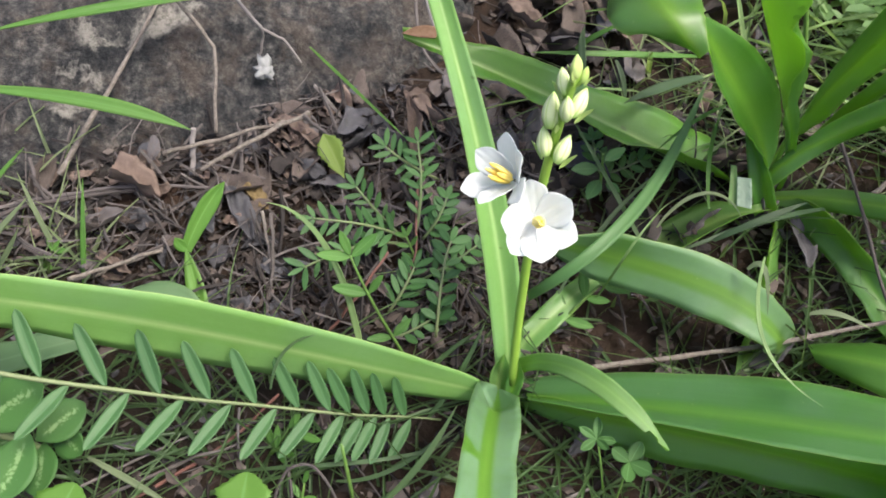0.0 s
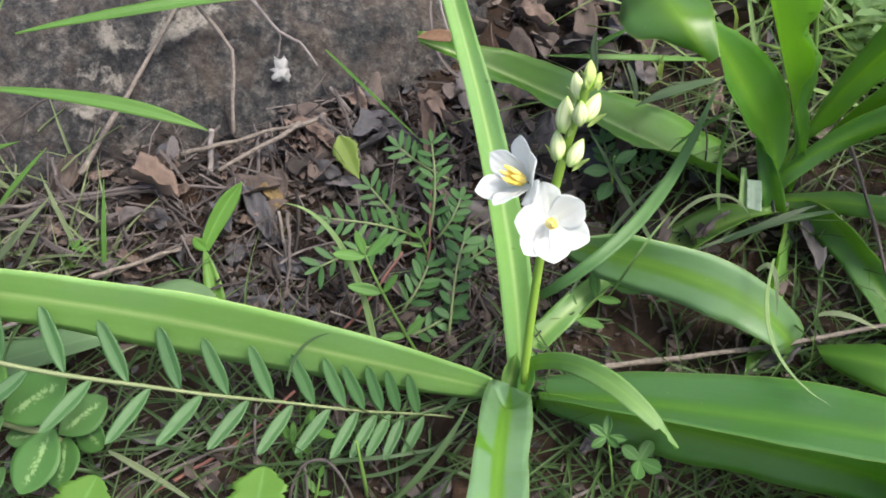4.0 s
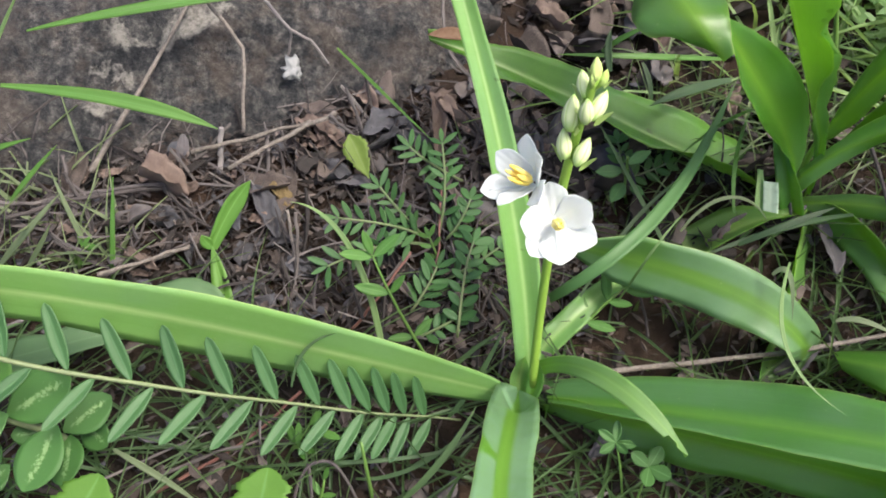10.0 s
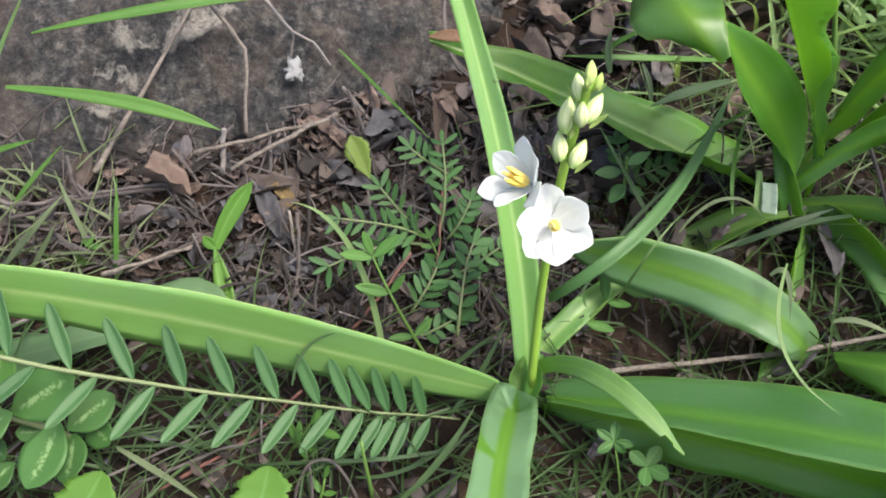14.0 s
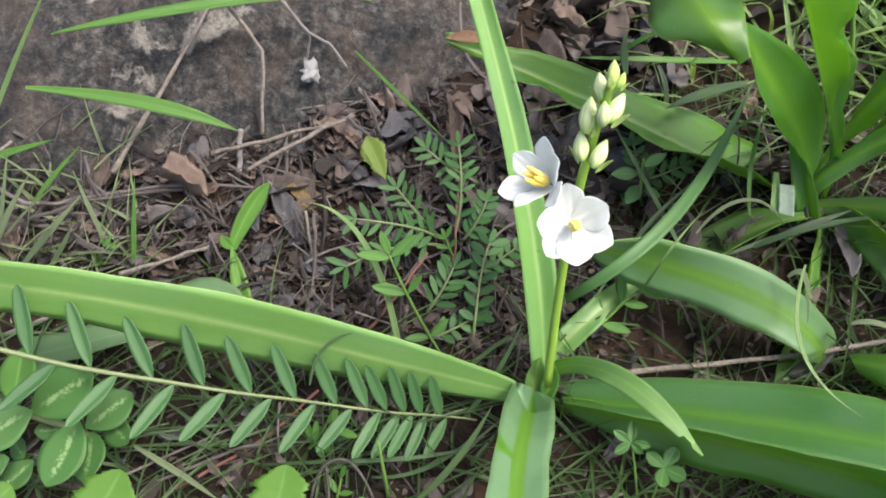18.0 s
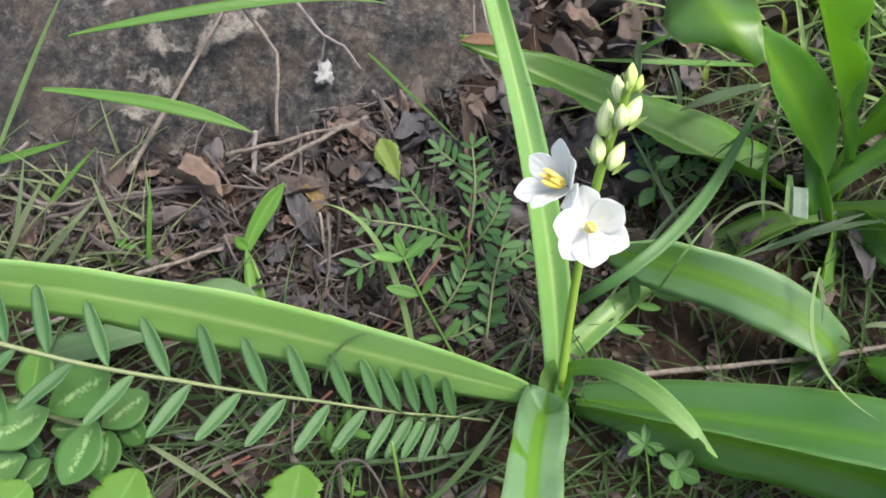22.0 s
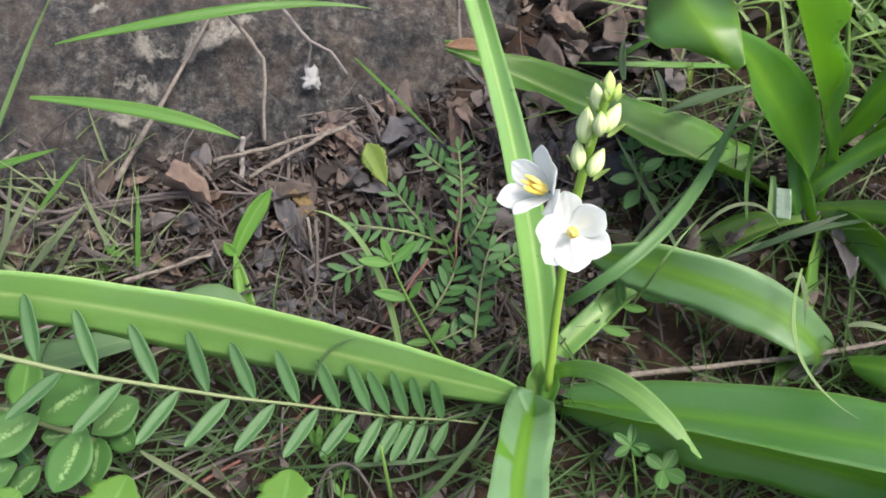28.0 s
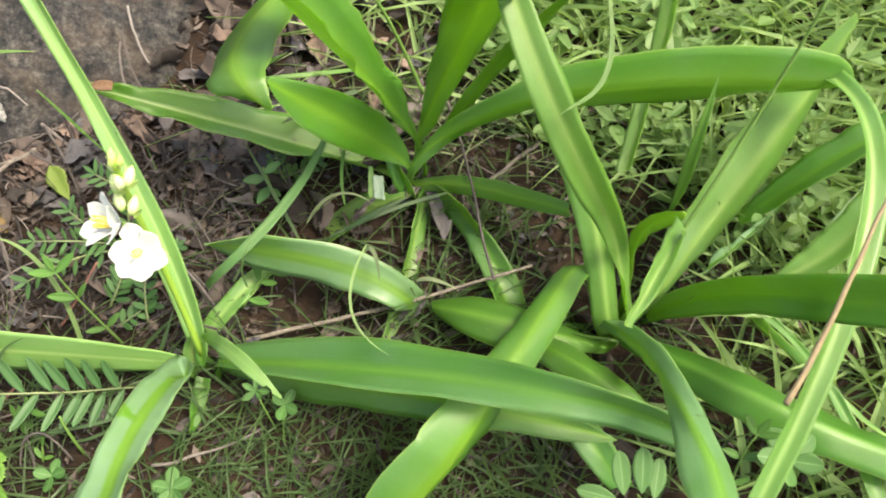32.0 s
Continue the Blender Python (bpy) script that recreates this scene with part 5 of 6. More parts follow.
twig([(-0.091, -0.06, 0.014), (-0.09, -0.048, 0.032), (-0.076, -0.042, 0.039), (-0.069, -0.046, 0.029), (-0.064, -0.054, 0.01)], 0.0008, 0.0006, "hooped grey-brown dry stalk in the grass", GREY_STICK, 28)
twig([(-0.243, 0.071, 0.079), (-0.237, 0.06, 0.072), (-0.23, 0.058, 0.066), (-0.22, 0.04, 0.058)], 0.0010, 0.0007, "knotted grey twig with a bend in litter", GREY_STICK, 29, 30, 0.5, line=poly)
twig([(-0.294, 0.045, 0.073), (-0.29, 0.056, 0.081), (-0.283, 0.071, 0.085)], 0.0014, 0.0009, "grey-brown dry twig beside the boulder", DRY_STICK, 30, 26, 0.4)
twig([(-0.263, 0.036, 0.066), (-0.243, 0.045, 0.07), (-0.225, 0.059, 0.068), (-0.182, 0.073, 0.061)], 0.0012, 0.0008, "pinkish grey dry twig lying on litter", DRY_STICK, 31, 34, 0.45)
twig([(-0.202, 0.024, 0.05), (-0.185, 0.031, 0.053), (-0.17, 0.043, 0.053)], 0.0010, 0.0007, "forked grey dry twig on litter", BARK, 32, 26, 0.3)
twig([(-0.056, 0.108, 0.046), (-0.054, 0.084, 0.051), (-0.045, 0.064, 0.046), (-0.052, 0.052, 0.037)], 0.0007, 0.0005, "thin red-brown seedling stem", RED_STEM, 33, knots=0.05)


lone_blade([(-0.1664, -0.0605, 0.0425), (-0.1540, -0.0637, 0.0366), (-0.1404, -0.0668, 0.0307), (-0.1259, -0.0721, 0.0245)], 0.0030, "bluish green grass blade lying beside creeping leaves", TUFT, peak=0.4)
lone_blade([(-0.0972, -0.0400, 0.0027), (-0.0771, -0.0330, 0.0024), (-0.0533, -0.0308, -0.0005), (-0.0332, -0.0222, 0.0013)], 0.0022, "thin grey-green grass blade lying on the soil", TUFT, seg=20)
lone_blade([(-0.0639, -0.0468, -0.0063), (-0.0524, -0.0345, -0.0000), (-0.0390, -0.0250, 0.0056), (-0.0163, -0.0148, 0.0155)], 0.0020, "thin green grass blade lying past the stalk", GRASS, seg=20)
lone_blade([(-0.0446, -0.0429, -0.0069), (-0.0380, -0.0323, 0.0002), (-0.0276, -0.0198, 0.0103), (-0.0131, -0.0094, 0.0199)], 0.0024, "grey-green grass blade leaning beside the flowering plant", TUFT, seg=20)
lone_blade([(-0.0321, -0.0092, 0.0137), (-0.0222, -0.0006, 0.0255), (-0.0155, 0.0089, 0.0366), (-0.0086, 0.0254, 0.0504)], 0.0028, "dark bluish grass blade standing beside the strap leaf", GRASS, seg=20)
lone_blade([(-0.0441, 0.0029, 0.0129), (-0.0330, 0.0139, 0.0236), (-0.0208, 0.0244, 0.0324), (-0.0081, 0.0298, 0.0366)], 0.0022, "thin green grass blade crossing behind the strap leaf", GRASS, seg=20)
twig([(-0.1510, -0.0687, 0.0216), (-0.1305, -0.0501, 0.0202), (-0.1127, -0.0339, 0.0212), (-0.0998, -0.0135, 0.0276)], 0.0009, 0.0007, "thin pinkish dry stalk lying under the pinnate branch", RED_STEM, 41, knots=0.05)
twig([(-0.1737, -0.0746, 0.0349), (-0.1481, -0.0479, 0.0273), (-0.1244, -0.0275, 0.0219)], 0.0007, 0.0005, "thin tan dry stalk in the grass", STRAW, 42)
twig([(-0.1238, 0.0633, 0.0531), (-0.1182, 0.0474, 0.0492), (-0.1140, 0.0313, 0.0365)], 0.0007, 0.0005, "thin upright dry stalk beside the seedlings", STRAW, 43)
twig([(-0.0693, 0.1962, 0.0935), (-0.0659, 0.1715, 0.0901), (-0.0621, 0.1582, 0.0823), (-0.0481, 0.1546, 0.0770)], 0.0008, 0.0005, "thin dry stalk beside the worn leaf tip", STRAW, 44)


def crumpled():
    bm = bmesh.new()
    bmesh.ops.create_icosphere(bm, subdivisions=3, radius=0.0055)
    for v in bm.verts:
        d = noise.noise(v.co * 260) + 0.6 * noise.noise(v.co * 600)
        v.co = v.co * (1 + 1.3 * d)
        v.co.z *= 0.5
    smooth(bm)
    return bm


dried = solo("dried_flower", crumpled(), dry_material("dried_petal", [(0.0, (0.11, 0.112, 0.115)), (1.0, (0.29, 0.295, 0.30))], 200), "crumpled white dried flower stuck on the boulder", "flower")
dried.matrix_basis = Matrix.Translation((-0.1430, 0.1464, 0.0799)) @ pose(0, 0, 0, 40, 10, 20) @ Matrix.Diagonal((0.7, 0.8, 0.6, 1))


# ---- herbs ----
def herb_leaf(parent, me, centre, size, heading, tilt=20, name="leaf", label="", face=None):
    """Heading: degrees from the right, turning towards the back; the leaf is set by its middle."""
    a = radians(heading)
    along = Vector((math.cos(a) * math.cos(radians(tilt)), math.sin(a) * math.cos(radians(tilt)), math.sin(radians(tilt))))
    return put(name, me, parent, aim(Vector(centre) - along * size * 0.5, along, face or FACE, size), label)


OVAL_ME = shared(leaflet(1.0, 0.74, 0.52, 0.10, 0.08, seg=14, cols=8, thick=0.012), "leaf", VARIEGATED)
OVAL_FRESH = shared(leaflet(1.0, 0.80, 0.5, 0.12, 0.10, seg=14, cols=8, thick=0.012), "leaf", FRESH)
herb = thing("variegated_herb", "low creeping herb with round leaves striped pale green", "plant")
part("stem", tube([(-0.217, -0.064, 0.074), (-0.201, -0.066, 0.071), (-0.18, -0.064, 0.063), (-0.182, -0.062, 0.044)], 0.0022, 0.0013, 7, 14), RACHIS, herb, "thick pale green stem")
for me, c, size, head, tilt in ((OVAL_ME, (-0.187, -0.057, 0.078), 0.030, 35, 18), (OVAL_ME, (-0.177, -0.079, 0.072), 0.027, 262, -8), (OVAL_ME, (-0.174, -0.054, 0.061), 0.023, 50, 10),
                                (OVAL_FRESH, (-0.204, -0.056, 0.086), 0.022, 100, 25), (OVAL_ME, (-0.203, -0.076, 0.08), 0.026, 225, 5), (OVAL_ME, (-0.178, -0.072, 0.054), 0.022, 285, 0),
                                (OVAL_ME, (-0.205, -0.085, 0.053), 0.016, 240, 0), (OVAL_ME, (-0.199, -0.065, 0.056), 0.013, 200, 10), (OVAL_ME, (-0.21, -0.075, 0.054), 0.012, 150, 0),
                                (OVAL_ME, (-0.174, -0.058, 0.05), 0.018, 330, 0), (OVAL_ME, (-0.219, -0.072, 0.083), 0.026, 160, 10), (OVAL_ME, (-0.212, -0.091, 0.068), 0.026, 215, 5)):
    herb_leaf(herb, me, c, size, head, tilt)

TOOTH = plain_leaf("toothed_leaf", (0.066, 0.162, 0.022), (0.112, 0.240, 0.038), 0.5, 0.25, rib=(0.14, 0.28, 0.08), scale=220)
TOOTHED = shared(leaflet(1.0, 0.86, 0.45, 0.08, 0.10, teeth=1, seg=26, cols=8, thick=0.012), "leaf", TOOTH)
for c, size, head, lab in (((-0.097, -0.07, 0.039), 0.028, 95, "light green toothed herb growing in the grass"), ((-0.158, -0.092, 0.061), 0.028, 80, "light green toothed herb beside creeping leaves"),
                           ((-0.197, -0.109, 0.072), 0.030, 60, "light green toothed herb near creeping leaves")):
    h = thing("toothed_herb", lab, "plant", "toothed herbs")
    part("stem", tube([Vector(c) + Vector((0.004, 0, 0)), Vector(c) + Vector((0.006, -0.008, -0.02)), Vector((c[0] + 0.004, c[1] - 0.012, ground_z(c[0], c[1] - 0.012)))], 0.0007, 0.001, 6, 10), GREEN_STEM, h)
    herb_leaf(h, TOOTHED, c, size, head, 12)
    herb_leaf(h, TOOTHED, Vector(c) + Vector((0.012, -0.020, -0.004)), size * 0.8, head - 130, 0)
    herb_leaf(h, TOOTHED, Vector(c) + Vector((-0.014, -0.018, -0.002)), size * 0.8, head + 120, 0)

YELLOWING = plain_leaf("yellowing_leaf", (0.12, 0.20, 0.030), (0.20, 0.27, 0.060), 0.5, 0.3, rib=(0.22, 0.28, 0.10), scale=220)
NETTLE = shared(leaflet(1.0, 0.46, 0.35, 0.3, 0.10, teeth=1, seg=20, cols=6, thick=0.012, tip=0.5), "leaf", YELLOWING)
h = thing("seedling", "single yellowing green toothed seedling leaf among litter", "plant", "seedlings")
herb_leaf(h, NETTLE, (-0.0991, 0.1063, 0.0611), 0.026, 305, -20)

seedling = thing("seedling", "bright green narrow-leaved seedling standing in leaf litter", "plant", "seedlings")
part("leaf", blade([(-0.1554, 0.0396, 0.0575), (-0.1482, 0.0524, 0.0719), (-0.1377, 0.0646, 0.0814)], 0.0088, channel=0.45, peak=0.62, base=0.55, face=(0.5, -0.6, 0.6)), FRESH, seedling)
part("leaf", blade([(-0.142, 0.010, 0.034), (-0.149, 0.026, 0.046), (-0.156, 0.041, 0.058)], 0.0092, channel=0.45, peak=0.4, base=0.5, face=(0.2, -0.7, 0.6)), FRESH, seedling)
part("leaf", blade([(-0.149, 0.033, 0.068), (-0.151, 0.032, 0.072), (-0.153, 0.034, 0.075)], 0.0055, channel=0.3, peak=0.5), FRESH, seedling)
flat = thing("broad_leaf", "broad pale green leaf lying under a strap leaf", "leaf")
leaf(flat, [(-0.188, 0.002, 0.05), (-0.17, 0.015, 0.058), (-0.148, 0.016, 0.055), (-0.139, 0.009, 0.046)], [(0.004, 0.008, 0), (0.003, 0.013, 0), (0.0, 0.010, 0), (0, 0.004, 0)], BROAD_DULL_SHADED, channel=0.1)
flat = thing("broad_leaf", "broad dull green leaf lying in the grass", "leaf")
leaf(flat, [(-0.241, -0.031, 0.048), (-0.213, -0.025, 0.056), (-0.197, -0.016, 0.056), (-0.182, -0.005, 0.048)], [(0.004, 0.010, 0), (0.004, 0.013, 0), (0.003, 0.011, 0), (0, 0.005, 0)], BROAD_DULL_SHADED, channel=0.1)

DARK_OVAL = shared(leaflet(1.0, 0.50, 0.45, 0.15, 0.12, seg=12, cols=6, thick=0.012, tip=0.2), "leaf", SPRIG)
shade_herb = thing("seedling", "dark green broad-leaved seedling in shade behind the flowers", "plant", "seedlings")
part("stem", tube([(0.0368, 0.1076, 0.0473), (0.0363, 0.1080, 0.0613), (0.0361, 0.1080, 0.0752)], 0.0008, 0.0006, 6, 10), GREEN_STEM, shade_herb)
for c, size, head, tilt in (((0.0335, 0.1008, 0.0586), 0.0150, 250, 10), ((0.0284, 0.1062, 0.0663), 0.0135, 200, 15), ((0.0414, 0.1082, 0.0756), 0.0120, 30, 20), ((0.0421, 0.0989, 0.0627), 0.0090, 320, 10)):
    herb_leaf(shade_herb, DARK_OVAL, c, size, head, tilt)

SMALL_ME = shared(leaflet(1.0, 0.30, 0.5, 0.2, 0.08, seg=8, cols=4, thick=0.014), "leaflet", SPRIG)
SMALL_ROUND = shared(leaflet(1.0, 0.46, 0.52, 0.15, 0.06, seg=8, cols=4, thick=0.014), "leaflet", SPRIG)
SEEDLING = plain_leaf("bright_seedling", (0.050, 0.145, 0.028), (0.090, 0.21, 0.042), 0.5, 0.25, rib=(0.15, 0.30, 0.08))
BRIGHT_ME = shared(leaflet(1.0, 0.36, 0.45, 0.25, 0.08, seg=8, cols=4, thick=0.014), "leaflet", SEEDLING)


def sprig(points, pairs, size, label, seed, me=None, spread=0.75):
    """A little stem with paired leaflets."""
    rnd = random.Random(seed)
    t = thing("seedling", label, "plant", "seedlings")
    part("stem", tube(points, 0.0008, 0.0005, 6, 12), GREEN_STEM if me is BRIGHT_ME else RACHIS, t)
    pairs += 2 if me is not BRIGHT_ME else 0
    for k in range(pairs):
        u = 0.18 + 0.80 * k / max(1, pairs - 1)
        p = bez(points, u)
        tan = (bez(points, min(1, u + 0.03)) - bez(points, max(0, u - 0.03))).normalized()
        across = tan.cross(FACE).normalized()
        for s in (1, -1):
            along = across * s * spread + tan * rnd.uniform(0.35, 0.75) + FACE * rnd.uniform(-0.15, 0.25)
            face = FACE + Vector([rnd.uniform(-0.3, 0.3) for _ in range(3)])
            put("leaflet", me or SMALL_ME, t, aim(p, along, face, size * rnd.uniform(0.75, 1.1)))
    put("leaflet", me or SMALL_ME, t, aim(bez(points, 1.0), tan, FACE, size * 0.8))
    return t


sprig([(-0.045, 0.012, 0.028), (-0.058, 0.021, 0.05), (-0.064, 0.025, 0.067), (-0.069, 0.031, 0.079)], 3, 0.0150, "young seedling with narrow bright green leaves", 31, BRIGHT_ME, spread=0.9)
sprig([(-0.055, 0.069, 0.041), (-0.072, 0.06, 0.055), (-0.082, 0.045, 0.061), (-0.093, 0.032, 0.065)], 5, 0.0105, "small pinnate seedling branch over dark litter", 32)
sprig([(-0.056, 0.072, 0.041), (-0.064, 0.064, 0.061), (-0.077, 0.059, 0.067), (-0.094, 0.056, 0.071)], 6, 0.0105, "small pinnate seedling branch over dark litter", 33)
sprig([(-0.06, 0.074, 0.042), (-0.07, 0.072, 0.062), (-0.079, 0.078, 0.071)], 4, 0.0098, "small pinnate seedling branch over dark litter", 34)
sprig([(-0.052, 0.076, 0.041), (-0.048, 0.086, 0.06), (-0.05, 0.094, 0.068), (-0.054, 0.108, 0.074)], 5, 0.0102, "small upright pinnate seedling branch", 35)
sprig([(-0.034, 0.027, 0.026), (-0.033, 0.036, 0.04), (-0.034, 0.051, 0.051), (-0.031, 0.063, 0.055)], 5, 0.0098, "small pinnate seedling branch beside a strap leaf", 36, SMALL_ROUND)
sprig([(-0.048, 0.074, 0.04), (-0.039, 0.077, 0.052), (-0.037, 0.088, 0.057)], 4, 0.0085, "small round-leaved seedling branch", 37, SMALL_ROUND)
sprig([(-0.049, 0.062, 0.036), (-0.051, 0.063, 0.047), (-0.054, 0.067, 0.05)], 3, 0.0070, "tiny bright seedling tip", 38, BRIGHT_ME)
sprig([(-0.045, 0.055, 0.032), (-0.029, 0.063, 0.039), (-0.02, 0.071, 0.043)], 4, 0.0080, "small round-leaved seedling branch", 39, SMALL_ROUND)
sprig([(-0.053, 0.024, 0.026), (-0.042, 0.028, 0.03), (-0.033, 0.037, 0.032)], 3, 0.0085, "small seedling under the strap leaf", 40, SMALL_ROUND)
sprig([(0.021, 0.041, 0.021), (0.029, 0.048, 0.031), (0.037, 0.053, 0.04), (0.041, 0.056, 0.042)], 3, 0.0145, "young seedling with narrow leaves beside the flowering plant", 41, BRIGHT_ME, spread=0.8)
sprig([(0.038, 0.127, 0.033), (0.035, 0.129, 0.044), (0.031, 0.143, 0.05)], 3, 0.0095, "small green seedling behind the flowers", 42, SMALL_ROUND)
sprig([(0.029, 0.132, 0.031), (0.046, 0.135, 0.035), (0.057, 0.142, 0.038)], 3, 0.0085, "small green seedling in shade", 43, SMALL_ROUND)
sprig([(-0.098, -0.038, 0.019), (-0.087, -0.04, 0.033), (-0.082, -0.036, 0.039)], 2, 0.0110, "small bright seedling under the pinnate branch", 44, BRIGHT_ME)


def clover(centre, stalk_foot, size, leaves, label, me, spread=28, heading=90, seed=0):
    rnd = random.Random(seed)
    t = thing("clover", label, "plant", "clover-like herbs")
    c = Vector(centre)
    part("stalk", tube([stalk_foot, c.lerp(Vector(stalk_foot), 0.4) + Vector((0, 0, 0.008)), c], 0.0006, 0.0004, 6, 10), GREEN_STEM, t)
    for k in range(leaves):
        a = radians(heading + 360 * k / leaves + rnd.uniform(-14, 14))
        along = Vector((math.cos(a), math.sin(a), math.tan(radians(rnd.uniform(spread * 0.3, spread)))))
        put("leaflet", me, t, aim(c, along, FACE + Vector((rnd.uniform(-0.3, 0.3), rnd.uniform(-0.3, 0.3), 0)), size * rnd.uniform(0.85, 1.1)))
    return t


sprig([(-0.226, 0.024, 0.051), (-0.221, 0.026, 0.059), (-0.218, 0.029, 0.062)], 2, 0.0080, "tiny bright green seedling in litter", 46, BRIGHT_ME)
sprig([(-0.098, -0.039, 0.019), (-0.092, -0.035, 0.027), (-0.09, -0.03, 0.029)], 1, 0.0120, "small green seedling under the pinnate branch", 47, BRIGHT_ME)
sprig([(-0.081, -0.056, 0.011), (-0.079, -0.053, 0.017), (-0.079, -0.05, 0.02)], 1, 0.0090, "tiny green seedling on bare soil", 48, BRIGHT_ME)
sprig([(-0.046, 0.11, 0.045), (-0.061, 0.101, 0.065), (-0.07, 0.105, 0.072)], 4, 0.0110, "small pinnate seedling branch near dead leaves", 49)
sprig([(-0.058, 0.035, 0.031), (-0.05, 0.042, 0.042), (-0.047, 0.051, 0.048)], 4, 0.0110, "small pinnate seedling branch beside a strap leaf", 50)


CLOVER_ME = shared(leaflet(1.0, 0.66, 0.6, 0.12, 0.05, seg=10, cols=6, thick=0.014), "leaflet", CLOVER)
CLOVER_FOLD = shared(leaflet(1.0, 0.46, 0.55, 0.5, 0.05, seg=10, cols=6, thick=0.014), "leaflet", CLOVER)
clover((0.0435, -0.0185, 0.034), (0.050, -0.030, 0.0), 0.0088, 5, "small herb with folded pale-edged leaflets", CLOVER_FOLD, heading=80, seed=2)
clover((0.0585, -0.0225, 0.024), (0.054, -0.035, -0.005), 0.0102, 4, "small herb with rounded leaflets", CLOVER_ME, heading=70, seed=3)
clover((-0.067, -0.067, 0.022), (-0.073, -0.071, 0.004), 0.011, 4, "small herb with rounded leaflets in grass", CLOVER_ME, seed=4)
clover((-0.001, -0.069, 0.012), (-0.006, -0.068, -0.007), 0.012, 5, "small herb with rounded leaflets in grass", CLOVER_ME, seed=5)
legume = thing("legume_seedling", "young legume seedling with upright pale oval leaflets", "plant")
part("stem", tube([(0.265, -0.058, -0.029), (0.257, -0.068, 0.019), (0.25, -0.073, 0.049)], 0.0009, 0.0006, 6, 10), GREEN_STEM, legume)
OBLONG = shared(leaflet(1.0, 0.45, 0.55, 0.12, 0.05, seg=12, cols=6, thick=0.014, tip=-0.15), "leaflet", CLOVER)
for c, size, head, tilt in (((0.241, -0.066, 0.061), 0.0215, 97, 30), ((0.251, -0.065, 0.063), 0.0225, 88, 32), ((0.259, -0.066, 0.054), 0.020, 80, 22), ((0.229, -0.076, 0.058), 0.020, 170, 8)):
    herb_leaf(legume, OBLONG, c, size, head, tilt, "leaflet")
clover((0.322, -0.056, 0.058), (0.347, -0.051, -0.032), 0.018, 5, "legume seedling with pale oval leaflets", CLOVER_ME, heading=45, seed=7, spread=40)
sprig([(0.304, -0.061, 0.008), (0.299, -0.053, 0.05), (0.307, -0.046, 0.066)], 3, 0.014, "young yellow-green seedling tip", 45, BRIGHT_ME)


# ---- litter, grass and weeds ----
def dry_leaf_mesh(seed):
    """A dead leaf: curled along and across, torn at its margins, some broken off short."""
    rnd = random.Random(seed)
    bend, roll, ph, twist = rnd.uniform(-1.4, 1.4), rnd.uniform(-0.9, 1.6), rnd.random() * 30, rnd.uniform(-1.0, 1.0)
    wide, cut, skew = rnd.uniform(0.20, 0.50), rnd.choice((1.0, 1.0, 0.78, 0.62)), rnd.uniform(-0.12, 0.12)
    secs, rows = 16, []
    bm = bmesh.new()
    for i in range(secs + 1):
        u = i / secs * cut
        w = max(0.03, math.sin(math.pi * (u * 0.95 + 0.03)) ** 0.7) * wide / 2
        row = []
        for c in range(9):
            s = c / 4 - 1
            n = Vector((u * 3, s, ph))
            torn = 1 + (0.15 * noise.noise(Vector((u * 13, 4 if s > 0 else 11, ph))) + 0.2 * noise.noise(Vector((u * 4, 2 if s > 0 else 7, ph)))) * abs(s)
            x, z = w * s * torn, roll * w * s * s + bend * 0.3 * (u - 0.5) ** 2 + twist * 0.25 * s * w * (u - 0.5) * 2
            z += 0.09 * noise.noise(n) + 0.04 * noise.noise(n * 3) + 0.02 * noise.noise(n * 7)
            end = 0.05 * noise.noise(Vector((s * 4, 9, ph))) if i == secs and cut < 1 else 0.0
            row.append(bm.verts.new((x + skew * math.sin(u * 3), u - 0.5 + end, z)))
        rows.append(row)
    for a, b in zip(rows, rows[1:]):
        for c in range(8):
            bm.faces.new((a[c], a[c + 1], b[c + 1], b[c])).smooth = True
    ext = bmesh.ops.extrude_face_region(bm, geom=bm.faces[:])
    for g in ext["geom"]:
        if isinstance(g, bmesh.types.BMVert):
            g.co.z -= 0.007
    bmesh.ops.recalc_face_normals(bm, faces=bm.faces[:])
    me = mesh_from(bm, "dry_leaf")
    me.materials.append(DRY_LEAF)
    return me


DRY = [dry_leaf_mesh(s) for s in range(16)]
DRY_LABELS = ("curled brown dead leaf lying on the soil", "flat grey-brown dead leaf in the litter", "tan dead leaf with rolled edges on litter")
rnd = random.Random(11)


def scatter_dry(count, x0, x1, y0, y1, lo, hi, stack=0.008):
    for _ in range(count):
        x, y = rnd.uniform(x0, x1), rnd.uniform(y0, y1)
        if rock_z(x, y) > ground_z(x, y) + 0.003:
            continue
        k = rnd.randrange(16)
        ob = tagged(new("dry_leaf", DRY[k]), DRY_LABELS[k % 3], "dead leaf", "dead leaves")
        size = rnd.uniform(lo, hi)
        ob.matrix_basis = Matrix.Translation((x, y, ground_z(x, y) + 0.002 + rnd.random() * stack)) @ pose(0, 0, 0, rnd.gauss(0, 22), rnd.gauss(0, 25), rnd.uniform(0, 360)) @ Matrix.Scale(size, 4)


